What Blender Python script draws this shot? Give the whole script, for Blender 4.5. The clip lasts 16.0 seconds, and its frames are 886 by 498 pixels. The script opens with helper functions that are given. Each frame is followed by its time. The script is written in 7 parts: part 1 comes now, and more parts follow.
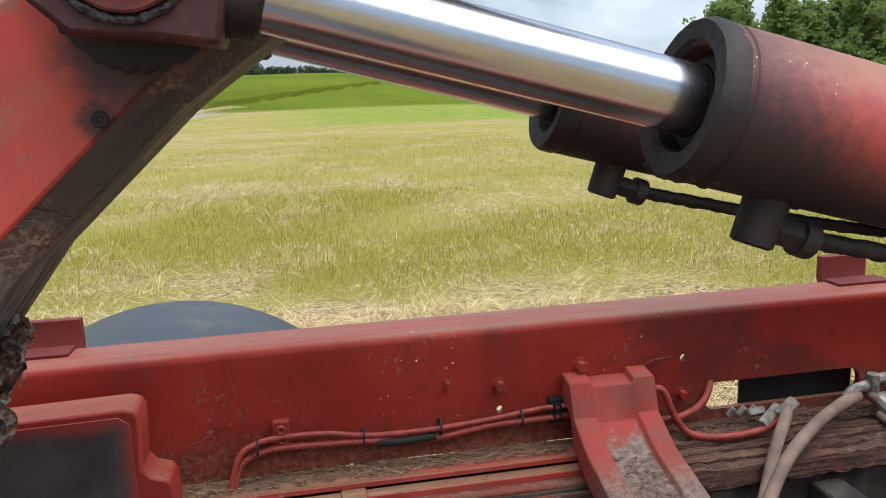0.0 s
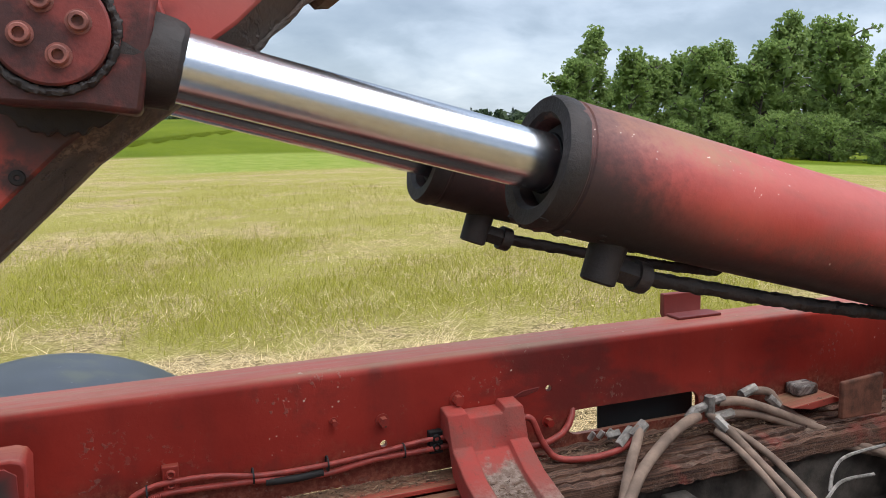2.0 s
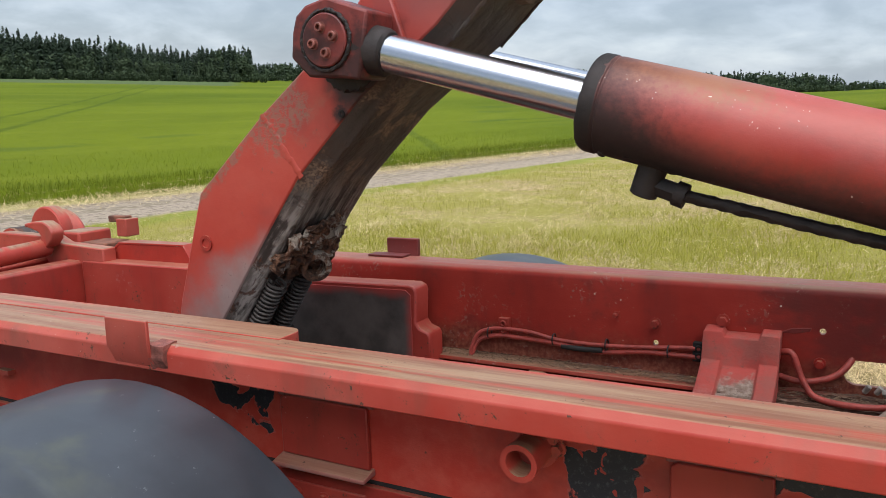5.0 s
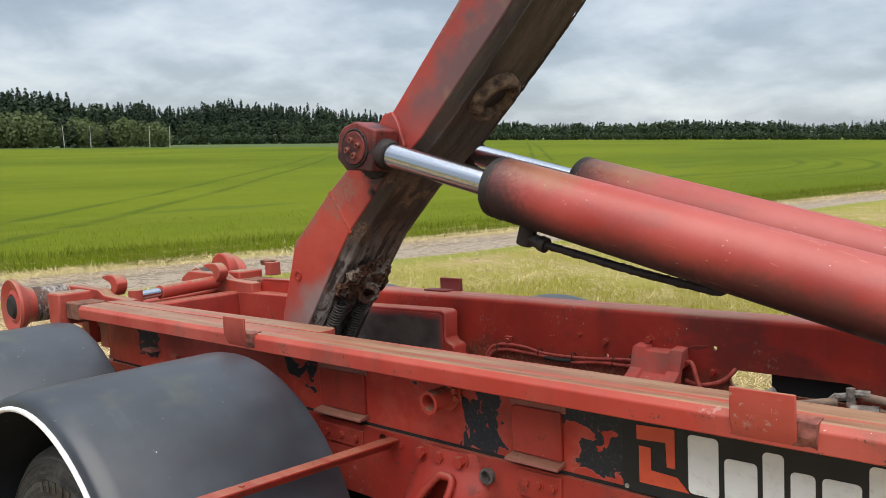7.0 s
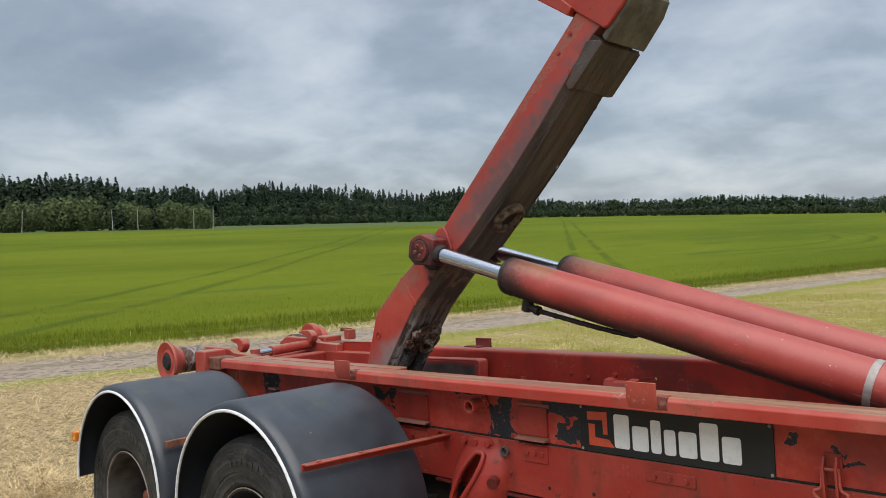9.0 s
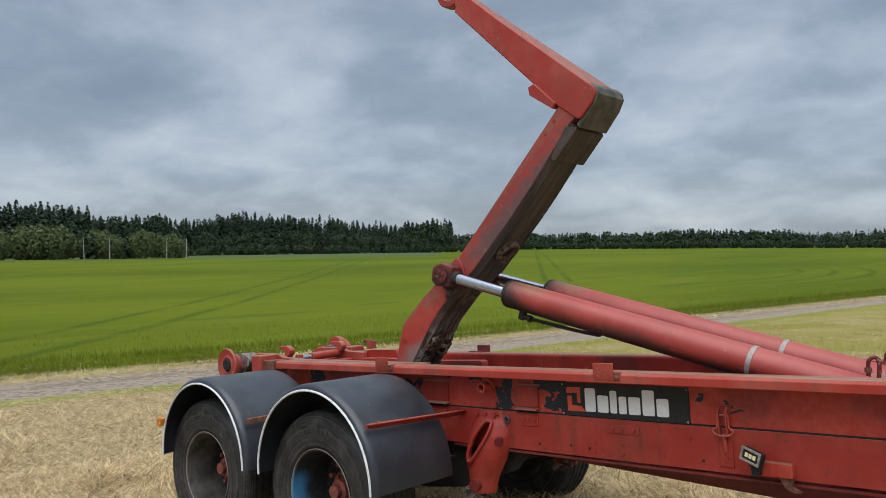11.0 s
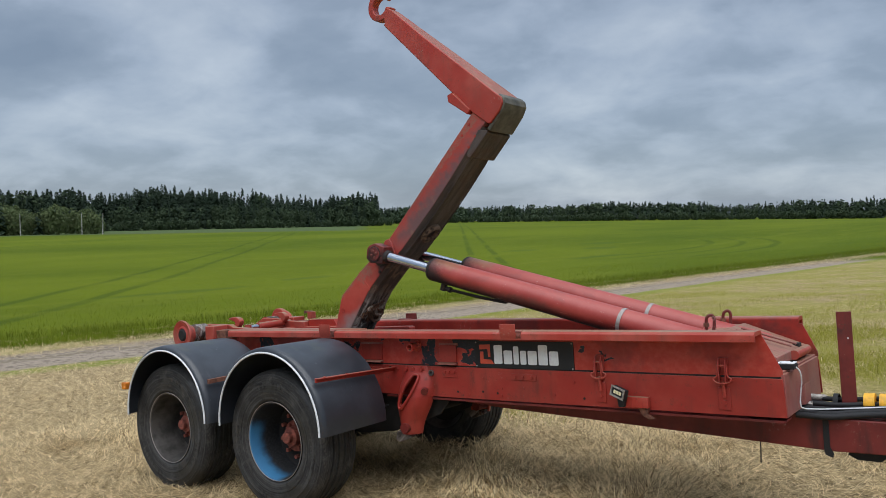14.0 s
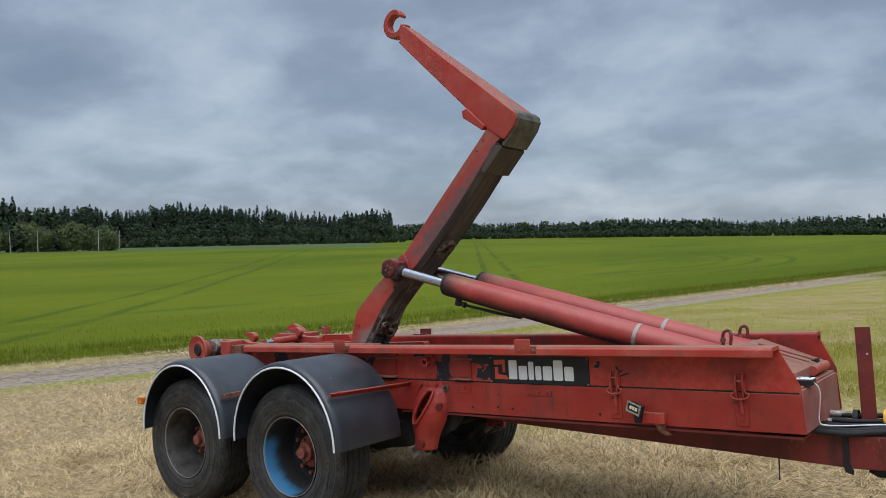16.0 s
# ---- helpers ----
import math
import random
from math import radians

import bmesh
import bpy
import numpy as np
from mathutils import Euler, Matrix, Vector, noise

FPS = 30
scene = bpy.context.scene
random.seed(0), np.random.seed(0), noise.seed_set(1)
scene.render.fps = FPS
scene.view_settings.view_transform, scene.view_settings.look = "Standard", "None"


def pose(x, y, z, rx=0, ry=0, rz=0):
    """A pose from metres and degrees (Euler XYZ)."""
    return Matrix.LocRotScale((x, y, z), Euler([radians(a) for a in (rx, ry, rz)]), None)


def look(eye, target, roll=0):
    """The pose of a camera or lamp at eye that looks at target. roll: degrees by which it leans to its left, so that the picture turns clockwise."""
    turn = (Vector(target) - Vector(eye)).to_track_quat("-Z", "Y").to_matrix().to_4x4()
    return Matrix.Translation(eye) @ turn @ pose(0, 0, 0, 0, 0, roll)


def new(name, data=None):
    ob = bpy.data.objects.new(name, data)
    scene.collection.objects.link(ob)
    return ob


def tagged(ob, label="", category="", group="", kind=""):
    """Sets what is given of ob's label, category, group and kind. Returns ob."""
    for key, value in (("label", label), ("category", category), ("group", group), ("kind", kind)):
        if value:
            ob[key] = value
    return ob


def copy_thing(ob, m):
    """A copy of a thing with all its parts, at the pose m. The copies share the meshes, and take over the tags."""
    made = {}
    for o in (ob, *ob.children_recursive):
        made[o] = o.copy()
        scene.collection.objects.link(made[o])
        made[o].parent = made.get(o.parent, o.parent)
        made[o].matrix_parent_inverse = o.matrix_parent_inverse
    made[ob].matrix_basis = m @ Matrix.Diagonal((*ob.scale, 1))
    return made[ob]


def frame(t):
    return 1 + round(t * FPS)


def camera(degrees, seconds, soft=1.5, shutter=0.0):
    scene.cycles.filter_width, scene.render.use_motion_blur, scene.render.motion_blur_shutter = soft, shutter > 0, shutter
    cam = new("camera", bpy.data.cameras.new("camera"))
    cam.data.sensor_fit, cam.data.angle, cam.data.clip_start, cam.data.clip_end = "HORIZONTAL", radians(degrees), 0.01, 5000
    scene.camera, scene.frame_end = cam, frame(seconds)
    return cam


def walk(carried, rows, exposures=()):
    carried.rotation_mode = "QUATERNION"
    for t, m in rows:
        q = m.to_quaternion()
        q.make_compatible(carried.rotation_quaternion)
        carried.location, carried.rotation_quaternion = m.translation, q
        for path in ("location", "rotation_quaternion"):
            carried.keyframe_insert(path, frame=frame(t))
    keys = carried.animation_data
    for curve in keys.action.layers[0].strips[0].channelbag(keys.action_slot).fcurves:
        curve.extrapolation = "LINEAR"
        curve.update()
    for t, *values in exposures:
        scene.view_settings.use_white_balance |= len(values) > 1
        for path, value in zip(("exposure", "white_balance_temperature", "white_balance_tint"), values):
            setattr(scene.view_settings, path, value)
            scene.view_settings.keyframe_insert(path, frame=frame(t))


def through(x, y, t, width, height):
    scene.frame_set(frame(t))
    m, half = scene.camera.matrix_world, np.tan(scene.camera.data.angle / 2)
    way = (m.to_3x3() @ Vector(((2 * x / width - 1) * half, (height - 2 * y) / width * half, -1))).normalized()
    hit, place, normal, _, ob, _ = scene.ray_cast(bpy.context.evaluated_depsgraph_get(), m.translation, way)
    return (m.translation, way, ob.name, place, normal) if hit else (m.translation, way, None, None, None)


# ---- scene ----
cam = camera(59.03, 16.0, 0.4)
EXPOSURES = ((0.0, 0.83, 6500, 10), (3.0, 0.78, 6500, 10), (4.5, 0.70, 6550, 10), (7.0, 0.66, 6900, 10), (7.5, 0.66, 6900, 10), (8.0, 0.36, 6850, 10), (8.5, 0.36, 6800, 10), (11.0, 0.18, 6500, 10), (12.5, 0.16, 6400, 10), (16.0, 0.08, 6250, 10))
# seconds, eye in metres, turn in degrees
PATH = [
    (0.0, -0.503, -0.991, 1.715, 77.93, -2.20, -10.91),
    (0.5, -0.558, -1.037, 1.732, 79.48, -2.25, -17.12),
    (1.0, -0.582, -1.057, 1.732, 79.77, -2.45, -19.11),
    (1.5, -0.578, -1.083, 1.729, 79.76, -2.88, -20.19),
    (2.0, -0.556, -1.108, 1.733, 81.82, -2.89, -20.31),
    (2.5, -0.476, -1.162, 1.737, 82.68, -2.38, -16.18),
    (3.0, -0.244, -1.261, 1.737, 83.78, -1.32, -5.72),
    (3.5, -0.069, -1.365, 1.749, 84.22, -0.56, 6.12),
    (4.0, 0.072, -1.473, 1.734, 84.18, -0.68, 14.96),
    (4.5, 0.211, -1.546, 1.735, 78.30, -0.72, 22.52),
    (7.0, 1.350, -2.004, 1.848, 81.98, 0.25, 42.03),
    (7.5, 1.649, -2.254, 1.914, 84.56, 0.44, 43.60),
    (8.0, 1.873, -2.547, 1.928, 87.06, 0.78, 44.33),
    (8.5, 2.106, -2.810, 1.978, 87.46, 1.05, 44.63),
    (11.0, 3.099, -4.273, 2.009, 89.96, 0.49, 42.65),
    (11.5, 3.254, -4.576, 2.015, 89.72, 0.44, 40.21),
    (12.0, 3.440, -4.779, 2.024, 88.62, 0.35, 38.74),
    (12.5, 3.666, -4.877, 2.029, 87.71, 0.36, 37.84),
    (13.0, 3.717, -4.950, 2.065, 87.35, 0.20, 37.17),
    (13.5, 3.698, -5.005, 2.071, 87.60, 0.36, 37.07),
    (14.0, 3.713, -5.027, 2.084, 87.95, 0.82, 37.23),
    (14.5, 3.721, -5.019, 2.084, 88.25, 0.95, 37.54),
    (15.0, 3.713, -5.035, 2.087, 88.43, 0.93, 37.56),
    (15.5, 3.714, -5.049, 2.090, 88.67, 0.94, 37.80),
    (16.0, 3.712, -5.038, 2.073, 89.18, 0.85, 38.23),
]
walk(cam, [(t, pose(*p)) for t, *p in PATH], EXPOSURES)
# ---- world and light: an overcast summer day ----
SUN_ELEV, SUN_TURN = 69.0, 150.0
world = bpy.data.worlds.new("overcast_sky")
scene.world = world
world.use_nodes = True
wn, wl = world.node_tree.nodes, world.node_tree.links
wn.clear()


def wnode(kind, **values):
    n = wn.new(kind)
    for key, value in values.items():
        n.inputs[key].default_value = value
    return n


w_out = wn.new("ShaderNodeOutputWorld")
w_sky = wn.new("ShaderNodeTexSky")
w_sky.sky_type = 'NISHITA'
w_sky.sun_disc = False
w_sky.sun_elevation, w_sky.sun_rotation = radians(SUN_ELEV), radians(SUN_TURN)
w_co = wn.new("ShaderNodeTexCoord")
w_sep = wn.new("ShaderNodeSeparateXYZ")
wl.new(w_co.outputs["Generated"], w_sep.inputs[0])
# cloud deck: the direction meets a flat layer overhead
w_h = wn.new("ShaderNodeMath"); w_h.operation = 'MAXIMUM'; w_h.inputs[1].default_value = 0.0
wl.new(w_sep.outputs[2], w_h.inputs[0])
w_ha = wn.new("ShaderNodeMath"); w_ha.operation = 'ADD'; w_ha.inputs[1].default_value = 0.34
wl.new(w_h.outputs[0], w_ha.inputs[0])
w_dx = wn.new("ShaderNodeMath"); w_dx.operation = 'DIVIDE'
w_dy = wn.new("ShaderNodeMath"); w_dy.operation = 'DIVIDE'
wl.new(w_sep.outputs[0], w_dx.inputs[0]); wl.new(w_ha.outputs[0], w_dx.inputs[1])
wl.new(w_sep.outputs[1], w_dy.inputs[0]); wl.new(w_ha.outputs[0], w_dy.inputs[1])
w_com = wn.new("ShaderNodeCombineXYZ")
wl.new(w_dx.outputs[0], w_com.inputs[0]); wl.new(w_dy.outputs[0], w_com.inputs[1])
w_n1 = wnode("ShaderNodeTexNoise", Scale=1.5, Detail=7.0, Roughness=0.50, Distortion=0.25)
w_n2 = wnode("ShaderNodeTexNoise", Scale=4.6, Detail=6.0, Roughness=0.52, Distortion=0.3)
wl.new(w_com.outputs[0], w_n1.inputs["Vector"]); wl.new(w_com.outputs[0], w_n2.inputs["Vector"])
w_mix = wn.new("ShaderNodeMath"); w_mix.operation = 'MULTIPLY_ADD'; w_mix.inputs[1].default_value = 0.5
wl.new(w_n2.outputs["Fac"], w_mix.inputs[0]); wl.new(w_n1.outputs["Fac"], w_mix.inputs[2])
w_ramp = wn.new("ShaderNodeValToRGB")
cr = w_ramp.color_ramp
cr.elements[0].position, cr.elements[0].color = 0.53, (0.160, 0.200, 0.258, 1)
cr.elements[1].position, cr.elements[1].color = 1.0, (0.41, 0.455, 0.505, 1)
e = cr.elements.new(0.71); e.color = (0.218, 0.262, 0.322, 1)
e = cr.elements.new(0.80); e.color = (0.280, 0.328, 0.395, 1)
wl.new(w_mix.outputs[0], w_ramp.inputs[0])
w_sb = wnode("ShaderNodeBackground", Strength=0.02)
wl.new(w_sky.outputs[0], w_sb.inputs["Color"])
w_cb = wnode("ShaderNodeBackground", Strength=1.0)
wl.new(w_ramp.outputs[0], w_cb.inputs["Color"])
# an overcast sky is about three times as bright overhead as at the horizon
w_up = wn.new("ShaderNodeMapRange"); w_up.interpolation_type = 'SMOOTHSTEP'
w_up.inputs[1].default_value, w_up.inputs[2].default_value = 0.35, 0.85
w_up.inputs[3].default_value, w_up.inputs[4].default_value = 1.0, 2.4
wl.new(w_sep.outputs[2], w_up.inputs[0]); wl.new(w_up.outputs[0], w_cb.inputs["Strength"])
w_add = wn.new("ShaderNodeAddShader")
wl.new(w_sb.outputs[0], w_add.inputs[0]); wl.new(w_cb.outputs[0], w_add.inputs[1])
wl.new(w_add.outputs[0], w_out.inputs["Surface"])

sun_data = bpy.data.lights.new("sun", 'SUN')
sun_data.energy, sun_data.angle, sun_data.color = 2.3, radians(70), (1.0, 0.98, 0.96)
sun = new("sun", sun_data)
sun_az = radians(90 - SUN_TURN)
sun.matrix_world = look((0, 0, 40), (-math.cos(sun_az) * math.cos(radians(SUN_ELEV)), -math.sin(sun_az) * math.cos(radians(SUN_ELEV)), 40 - math.sin(radians(SUN_ELEV))))

# ---- materials ----


class Nodes:
    """A small builder for node materials."""

    def __init__(self, name, rough=0.6, metal=0.0):
        self.mat = bpy.data.materials.new(name)
        self.mat.use_nodes = True
        self.n, self.l = self.mat.node_tree.nodes, self.mat.node_tree.links
        self.bsdf = self.n["Principled BSDF"]
        self.bsdf.inputs["Roughness"].default_value = rough
        self.bsdf.inputs["Metallic"].default_value = metal
        self.co = self.n.new("ShaderNodeTexCoord").outputs["Object"]

    def put(self, value, socket):
        if isinstance(value, bpy.types.NodeSocket):
            self.l.new(value, socket)
        elif isinstance(value, (tuple, list)) and len(value) == 3 and socket.type == 'RGBA':
            socket.default_value = (*value, 1)
        else:
            socket.default_value = value

    def noise(self, scale, detail=5.0, rough=0.55, co=None, stretch=None, distort=0.0):
        co = co or self.co
        if stretch:
            m = self.n.new("ShaderNodeMapping")
            m.inputs["Scale"].default_value = stretch
            self.l.new(co, m.inputs[0])
            co = m.outputs[0]
        t = self.n.new("ShaderNodeTexNoise")
        for k, v in (("Scale", scale), ("Detail", detail), ("Roughness", rough), ("Distortion", distort)):
            t.inputs[k].default_value = v
        self.l.new(co, t.inputs["Vector"])
        return t.outputs["Fac"]

    def math(self, op, a, b=0.0, c=0.0):
        m = self.n.new("ShaderNodeMath")
        m.operation = op
        for i, v in enumerate((a, b, c)):
            self.put(v, m.inputs[i])
        return m.outputs[0]

    def step(self, value, lo, hi):
        r = self.n.new("ShaderNodeMapRange")
        r.interpolation_type = 'SMOOTHSTEP'
        self.put(value, r.inputs[0])
        r.inputs[1].default_value, r.inputs[2].default_value = lo, hi
        return r.outputs[0]

    def mix(self, fac, a, b):
        m = self.n.new("ShaderNodeMix")
        m.data_type = 'RGBA'
        self.put(fac, m.inputs[0]); self.put(a, m.inputs[6]); self.put(b, m.inputs[7])
        return m.outputs[2]

    def axis(self, k, co=None):
        s = self.n.new("ShaderNodeSeparateXYZ")
        self.l.new(co or self.co, s.inputs[0])
        return s.outputs[k]

    def random(self):
        return self.n.new("ShaderNodeObjectInfo").outputs["Random"]

    def island(self):
        return self.n.new("ShaderNodeNewGeometry").outputs["Random Per Island"]

    def bump(self, height, strength=0.3, dist=0.004):
        b = self.n.new("ShaderNodeBump")
        b.inputs["Strength"].default_value, b.inputs["Distance"].default_value = strength, dist
        self.put(height, b.inputs["Height"])
        self.l.new(b.outputs[0], self.bsdf.inputs["Normal"])

    def done(self, color, rough=None):
        self.put(color, self.bsdf.inputs["Base Color"])
        if rough is not None:
            self.put(rough, self.bsdf.inputs["Roughness"])
        return self.mat


def paint(name, base, fade, grime, amount=0.5, rust=0.12, gloss=0.42, scale=1.0, dust=0.0):
    """Old brushed-on paint: faded areas, grime in clouds, fine chips down to rust."""
    m = Nodes(name)
    big, mid, fine = m.noise(3.2 * scale, 6), m.noise(13 * scale, 6, 0.62), m.noise(85 * scale, 4, 0.7)
    streak = m.noise(9 * scale, 5, 0.6, stretch=(1.0, 1.0, 0.22))
    c = m.mix(m.step(big, 0.35, 0.68), base, fade)
    c = m.mix(m.math('MULTIPLY', m.step(m.noise(1.9 * scale, 6, 0.62), 0.48, 0.70), amount * 0.8), c, tuple(0.55 * a + 0.45 * b for a, b in zip(grime, base)))
    c = m.mix(m.math('MULTIPLY', m.step(streak, 0.5, 0.78), amount), c, grime)
    c = m.mix(m.math('MULTIPLY', m.step(mid, 0.60, 0.74), amount * 0.8), c, grime)
    if dust:
        lying = m.step(m.axis(2, m.n.new('ShaderNodeNewGeometry').outputs['Normal']), 0.6, 0.95)
        c = m.mix(m.math('MULTIPLY', m.math('MULTIPLY', lying, m.step(m.noise(7, 6, 0.65, stretch=(0.10, 3.5, 1)), 0.30, 0.50)), dust), c, m.mix(m.step(m.noise(22, 6, 0.7, stretch=(0.10, 2.0, 1)), 0.30, 0.72), (0.21, 0.085, 0.050), (0.34, 0.215, 0.130)))
    flake = m.math('MULTIPLY', m.step(m.noise(55 * scale, 5, 0.7), 0.58, 0.64), m.step(m.noise(4.5 * scale, 4), 0.60, 0.70))
    c = m.mix(m.math('MULTIPLY', flake, 0.65), c, (0.40, 0.27, 0.23))
    speck = m.step(m.noise(150, 1, 0.5), 0.785, 0.80)
    c = m.mix(m.math('MULTIPLY', speck, m.math('MULTIPLY', m.step(big, 0.50, 0.60), 0.9)), c, (0.62, 0.55, 0.47))
    chip = m.math('MULTIPLY', m.step(fine, 0.60, 0.66), m.step(mid, 0.52, 0.60))
    c = m.mix(m.math('MULTIPLY', chip, rust * 6), c, (0.085, 0.04, 0.025))
    m.bsdf.inputs["Specular IOR Level"].default_value = 0.35
    m.bump(m.math('ADD', m.math('MULTIPLY', fine, 0.3), mid), 0.32, 0.003)
    rough = m.math('ADD', m.math('MULTIPLY', mid, 0.3), gloss - 0.12)
    return m.done(c, rough)


RED = paint("red_paint", (0.31, 0.028, 0.020), (0.37, 0.052, 0.036), (0.12, 0.034, 0.025), 0.75, 0.26, 0.42, 1.0, 0.45)


def web_paint():
    """The far web's inner face: brownish red under soot clouds, flaking and dirty towards its foot, with pale flecks."""
    m = Nodes("grimy_red_paint")
    big, mid, fine, grit = m.noise(2.6, 5, 0.55), m.noise(12, 6, 0.62), m.noise(60, 5, 0.7), m.noise(150, 4, 0.7)
    x, z = m.axis(0), m.axis(2)
    c = m.mix(m.step(big, 0.36, 0.66), (0.31, 0.026, 0.017), (0.41, 0.042, 0.027))
    hang = m.noise(7, 5, 0.6, stretch=(1.0, 1.0, 0.16))
    c = m.mix(m.math('MULTIPLY', m.step(hang, 0.48, 0.72), 0.45), c, (0.19, 0.028, 0.021))
    soot = m.step(m.noise(3.4, 5, 0.6, stretch=(1.0, 1.0, 1.7)), 0.50, 0.68)
    c = m.mix(m.math('MULTIPLY', soot, 0.62), c, (0.085, 0.026, 0.023))
    c = m.mix(m.math('MULTIPLY', m.step(mid, 0.56, 0.72), 0.4), c, (0.14, 0.035, 0.025))
    low = m.step(m.math('ADD', z, m.math('MULTIPLY', m.math('SUBTRACT', mid, 0.5), 0.16)), 1.10, 1.00)
    c = m.mix(m.math('MULTIPLY', low, 0.75), c, m.mix(m.step(fine, 0.38, 0.66), (0.090, 0.030, 0.020), (0.26, 0.115, 0.070)))
    flake = m.math('MULTIPLY', m.step(m.noise(85, 3, 0.6), 0.57, 0.64), m.step(m.math('ADD', m.noise(5.2, 4, 0.55), m.math('MULTIPLY', low, 0.10)), 0.55, 0.66))
    c = m.mix(m.math('MULTIPLY', flake, 0.6), c, m.mix(grit, (0.14, 0.070, 0.055), (0.40, 0.26, 0.20)))
    fleck = m.math('MULTIPLY', m.step(m.noise(115, 1, 0.5), 0.735, 0.755), m.step(m.noise(5.5, 2, 0.5), 0.57, 0.63))
    c = m.mix(fleck, c, (0.72, 0.62, 0.50))
    lying = m.step(m.axis(2, m.n.new('ShaderNodeNewGeometry').outputs['Normal']), 0.45, 0.9)
    worn = m.mix(m.step(m.noise(20, 6, 0.7, stretch=(0.10, 2.0, 1)), 0.35, 0.66), (0.33, 0.085, 0.062), (0.26, 0.165, 0.105))
    c = m.mix(m.math('MULTIPLY', lying, 0.72), c, worn)
    m.bsdf.inputs["Specular IOR Level"].default_value = 0.30
    m.bump(m.math('ADD', m.math('ADD', m.math('MULTIPLY', grit, 0.25), mid), m.math('MULTIPLY', flake, 0.5)), 0.35, 0.004)
    return m.done(c, m.math('ADD', m.math('MULTIPLY', mid, 0.35), 0.26))


RED_FAR = web_paint()
RED_OLD = paint("worn_red_paint", (0.38, 0.038, 0.025), (0.44, 0.085, 0.060), (0.13, 0.065, 0.045), 0.55, 0.2, 0.46, 1.0, 1.0)
# Dark greasy red; on the drawbar it also holds the shade under the body.
RED_DARK = paint("dark_greasy_shaded_red_paint", (0.12, 0.018, 0.015), (0.20, 0.030, 0.024), (0.045, 0.02, 0.018), 0.8, 0.2, 0.5)


def soot_paint():
    """Red panel blackened in the middle, the soot thinning out towards its upper and front edges."""
    m = Nodes("sooty_red_panel")
    a, b = m.noise(6, 6, 0.62), m.noise(40, 5, 0.65)
    red = m.mix(a, (0.33, 0.034, 0.028), (0.42, 0.06, 0.048))
    d = m.math('MINIMUM', m.math('SUBTRACT', -0.692, m.axis(0)), m.math('SUBTRACT', 1.186, m.axis(2)))
    d = m.math('ADD', d, m.math('MULTIPLY', m.math('SUBTRACT', a, 0.5), 0.06))
    c = m.mix(m.step(d, -0.008, 0.034), red, m.mix(m.step(a, 0.35, 0.7), (0.042, 0.034, 0.031), (0.11, 0.088, 0.078)))
    m.bump(b, 0.3, 0.002)
    return m.done(c, m.math('ADD', m.math('MULTIPLY', b, 0.3), 0.42))


RED_SOOT = soot_paint()
RED_FADED = paint("faded_red_paint", (0.27, 0.075, 0.062), (0.33, 0.135, 0.11), (0.20, 0.14, 0.12), 0.7, 0.2, 0.55, 1.0, 0.7)


def plain(name, color, rough=0.6, metal=0.0, vary=0.25, scale=20.0, bump=0.2, tint=None):
    """A single-coloured stuff with mottling at two scales and a fine relief."""
    m = Nodes(name, rough, metal)
    a, b = m.noise(scale, 5), m.noise(scale * 7, 4, 0.65)
    dark = tuple(v * (1 - vary) for v in color)
    light = tint or tuple(min(1, v * (1 + vary)) for v in color)
    c = m.mix(m.step(a, 0.3, 0.7), dark, light)
    c = m.mix(m.math('MULTIPLY', m.step(b, 0.5, 0.75), 0.35), c, tuple(v * 0.6 for v in color))
    m.bump(b, bump, 0.002)
    return m.done(c, m.math('ADD', m.math('MULTIPLY', a, 0.25), rough - 0.12))


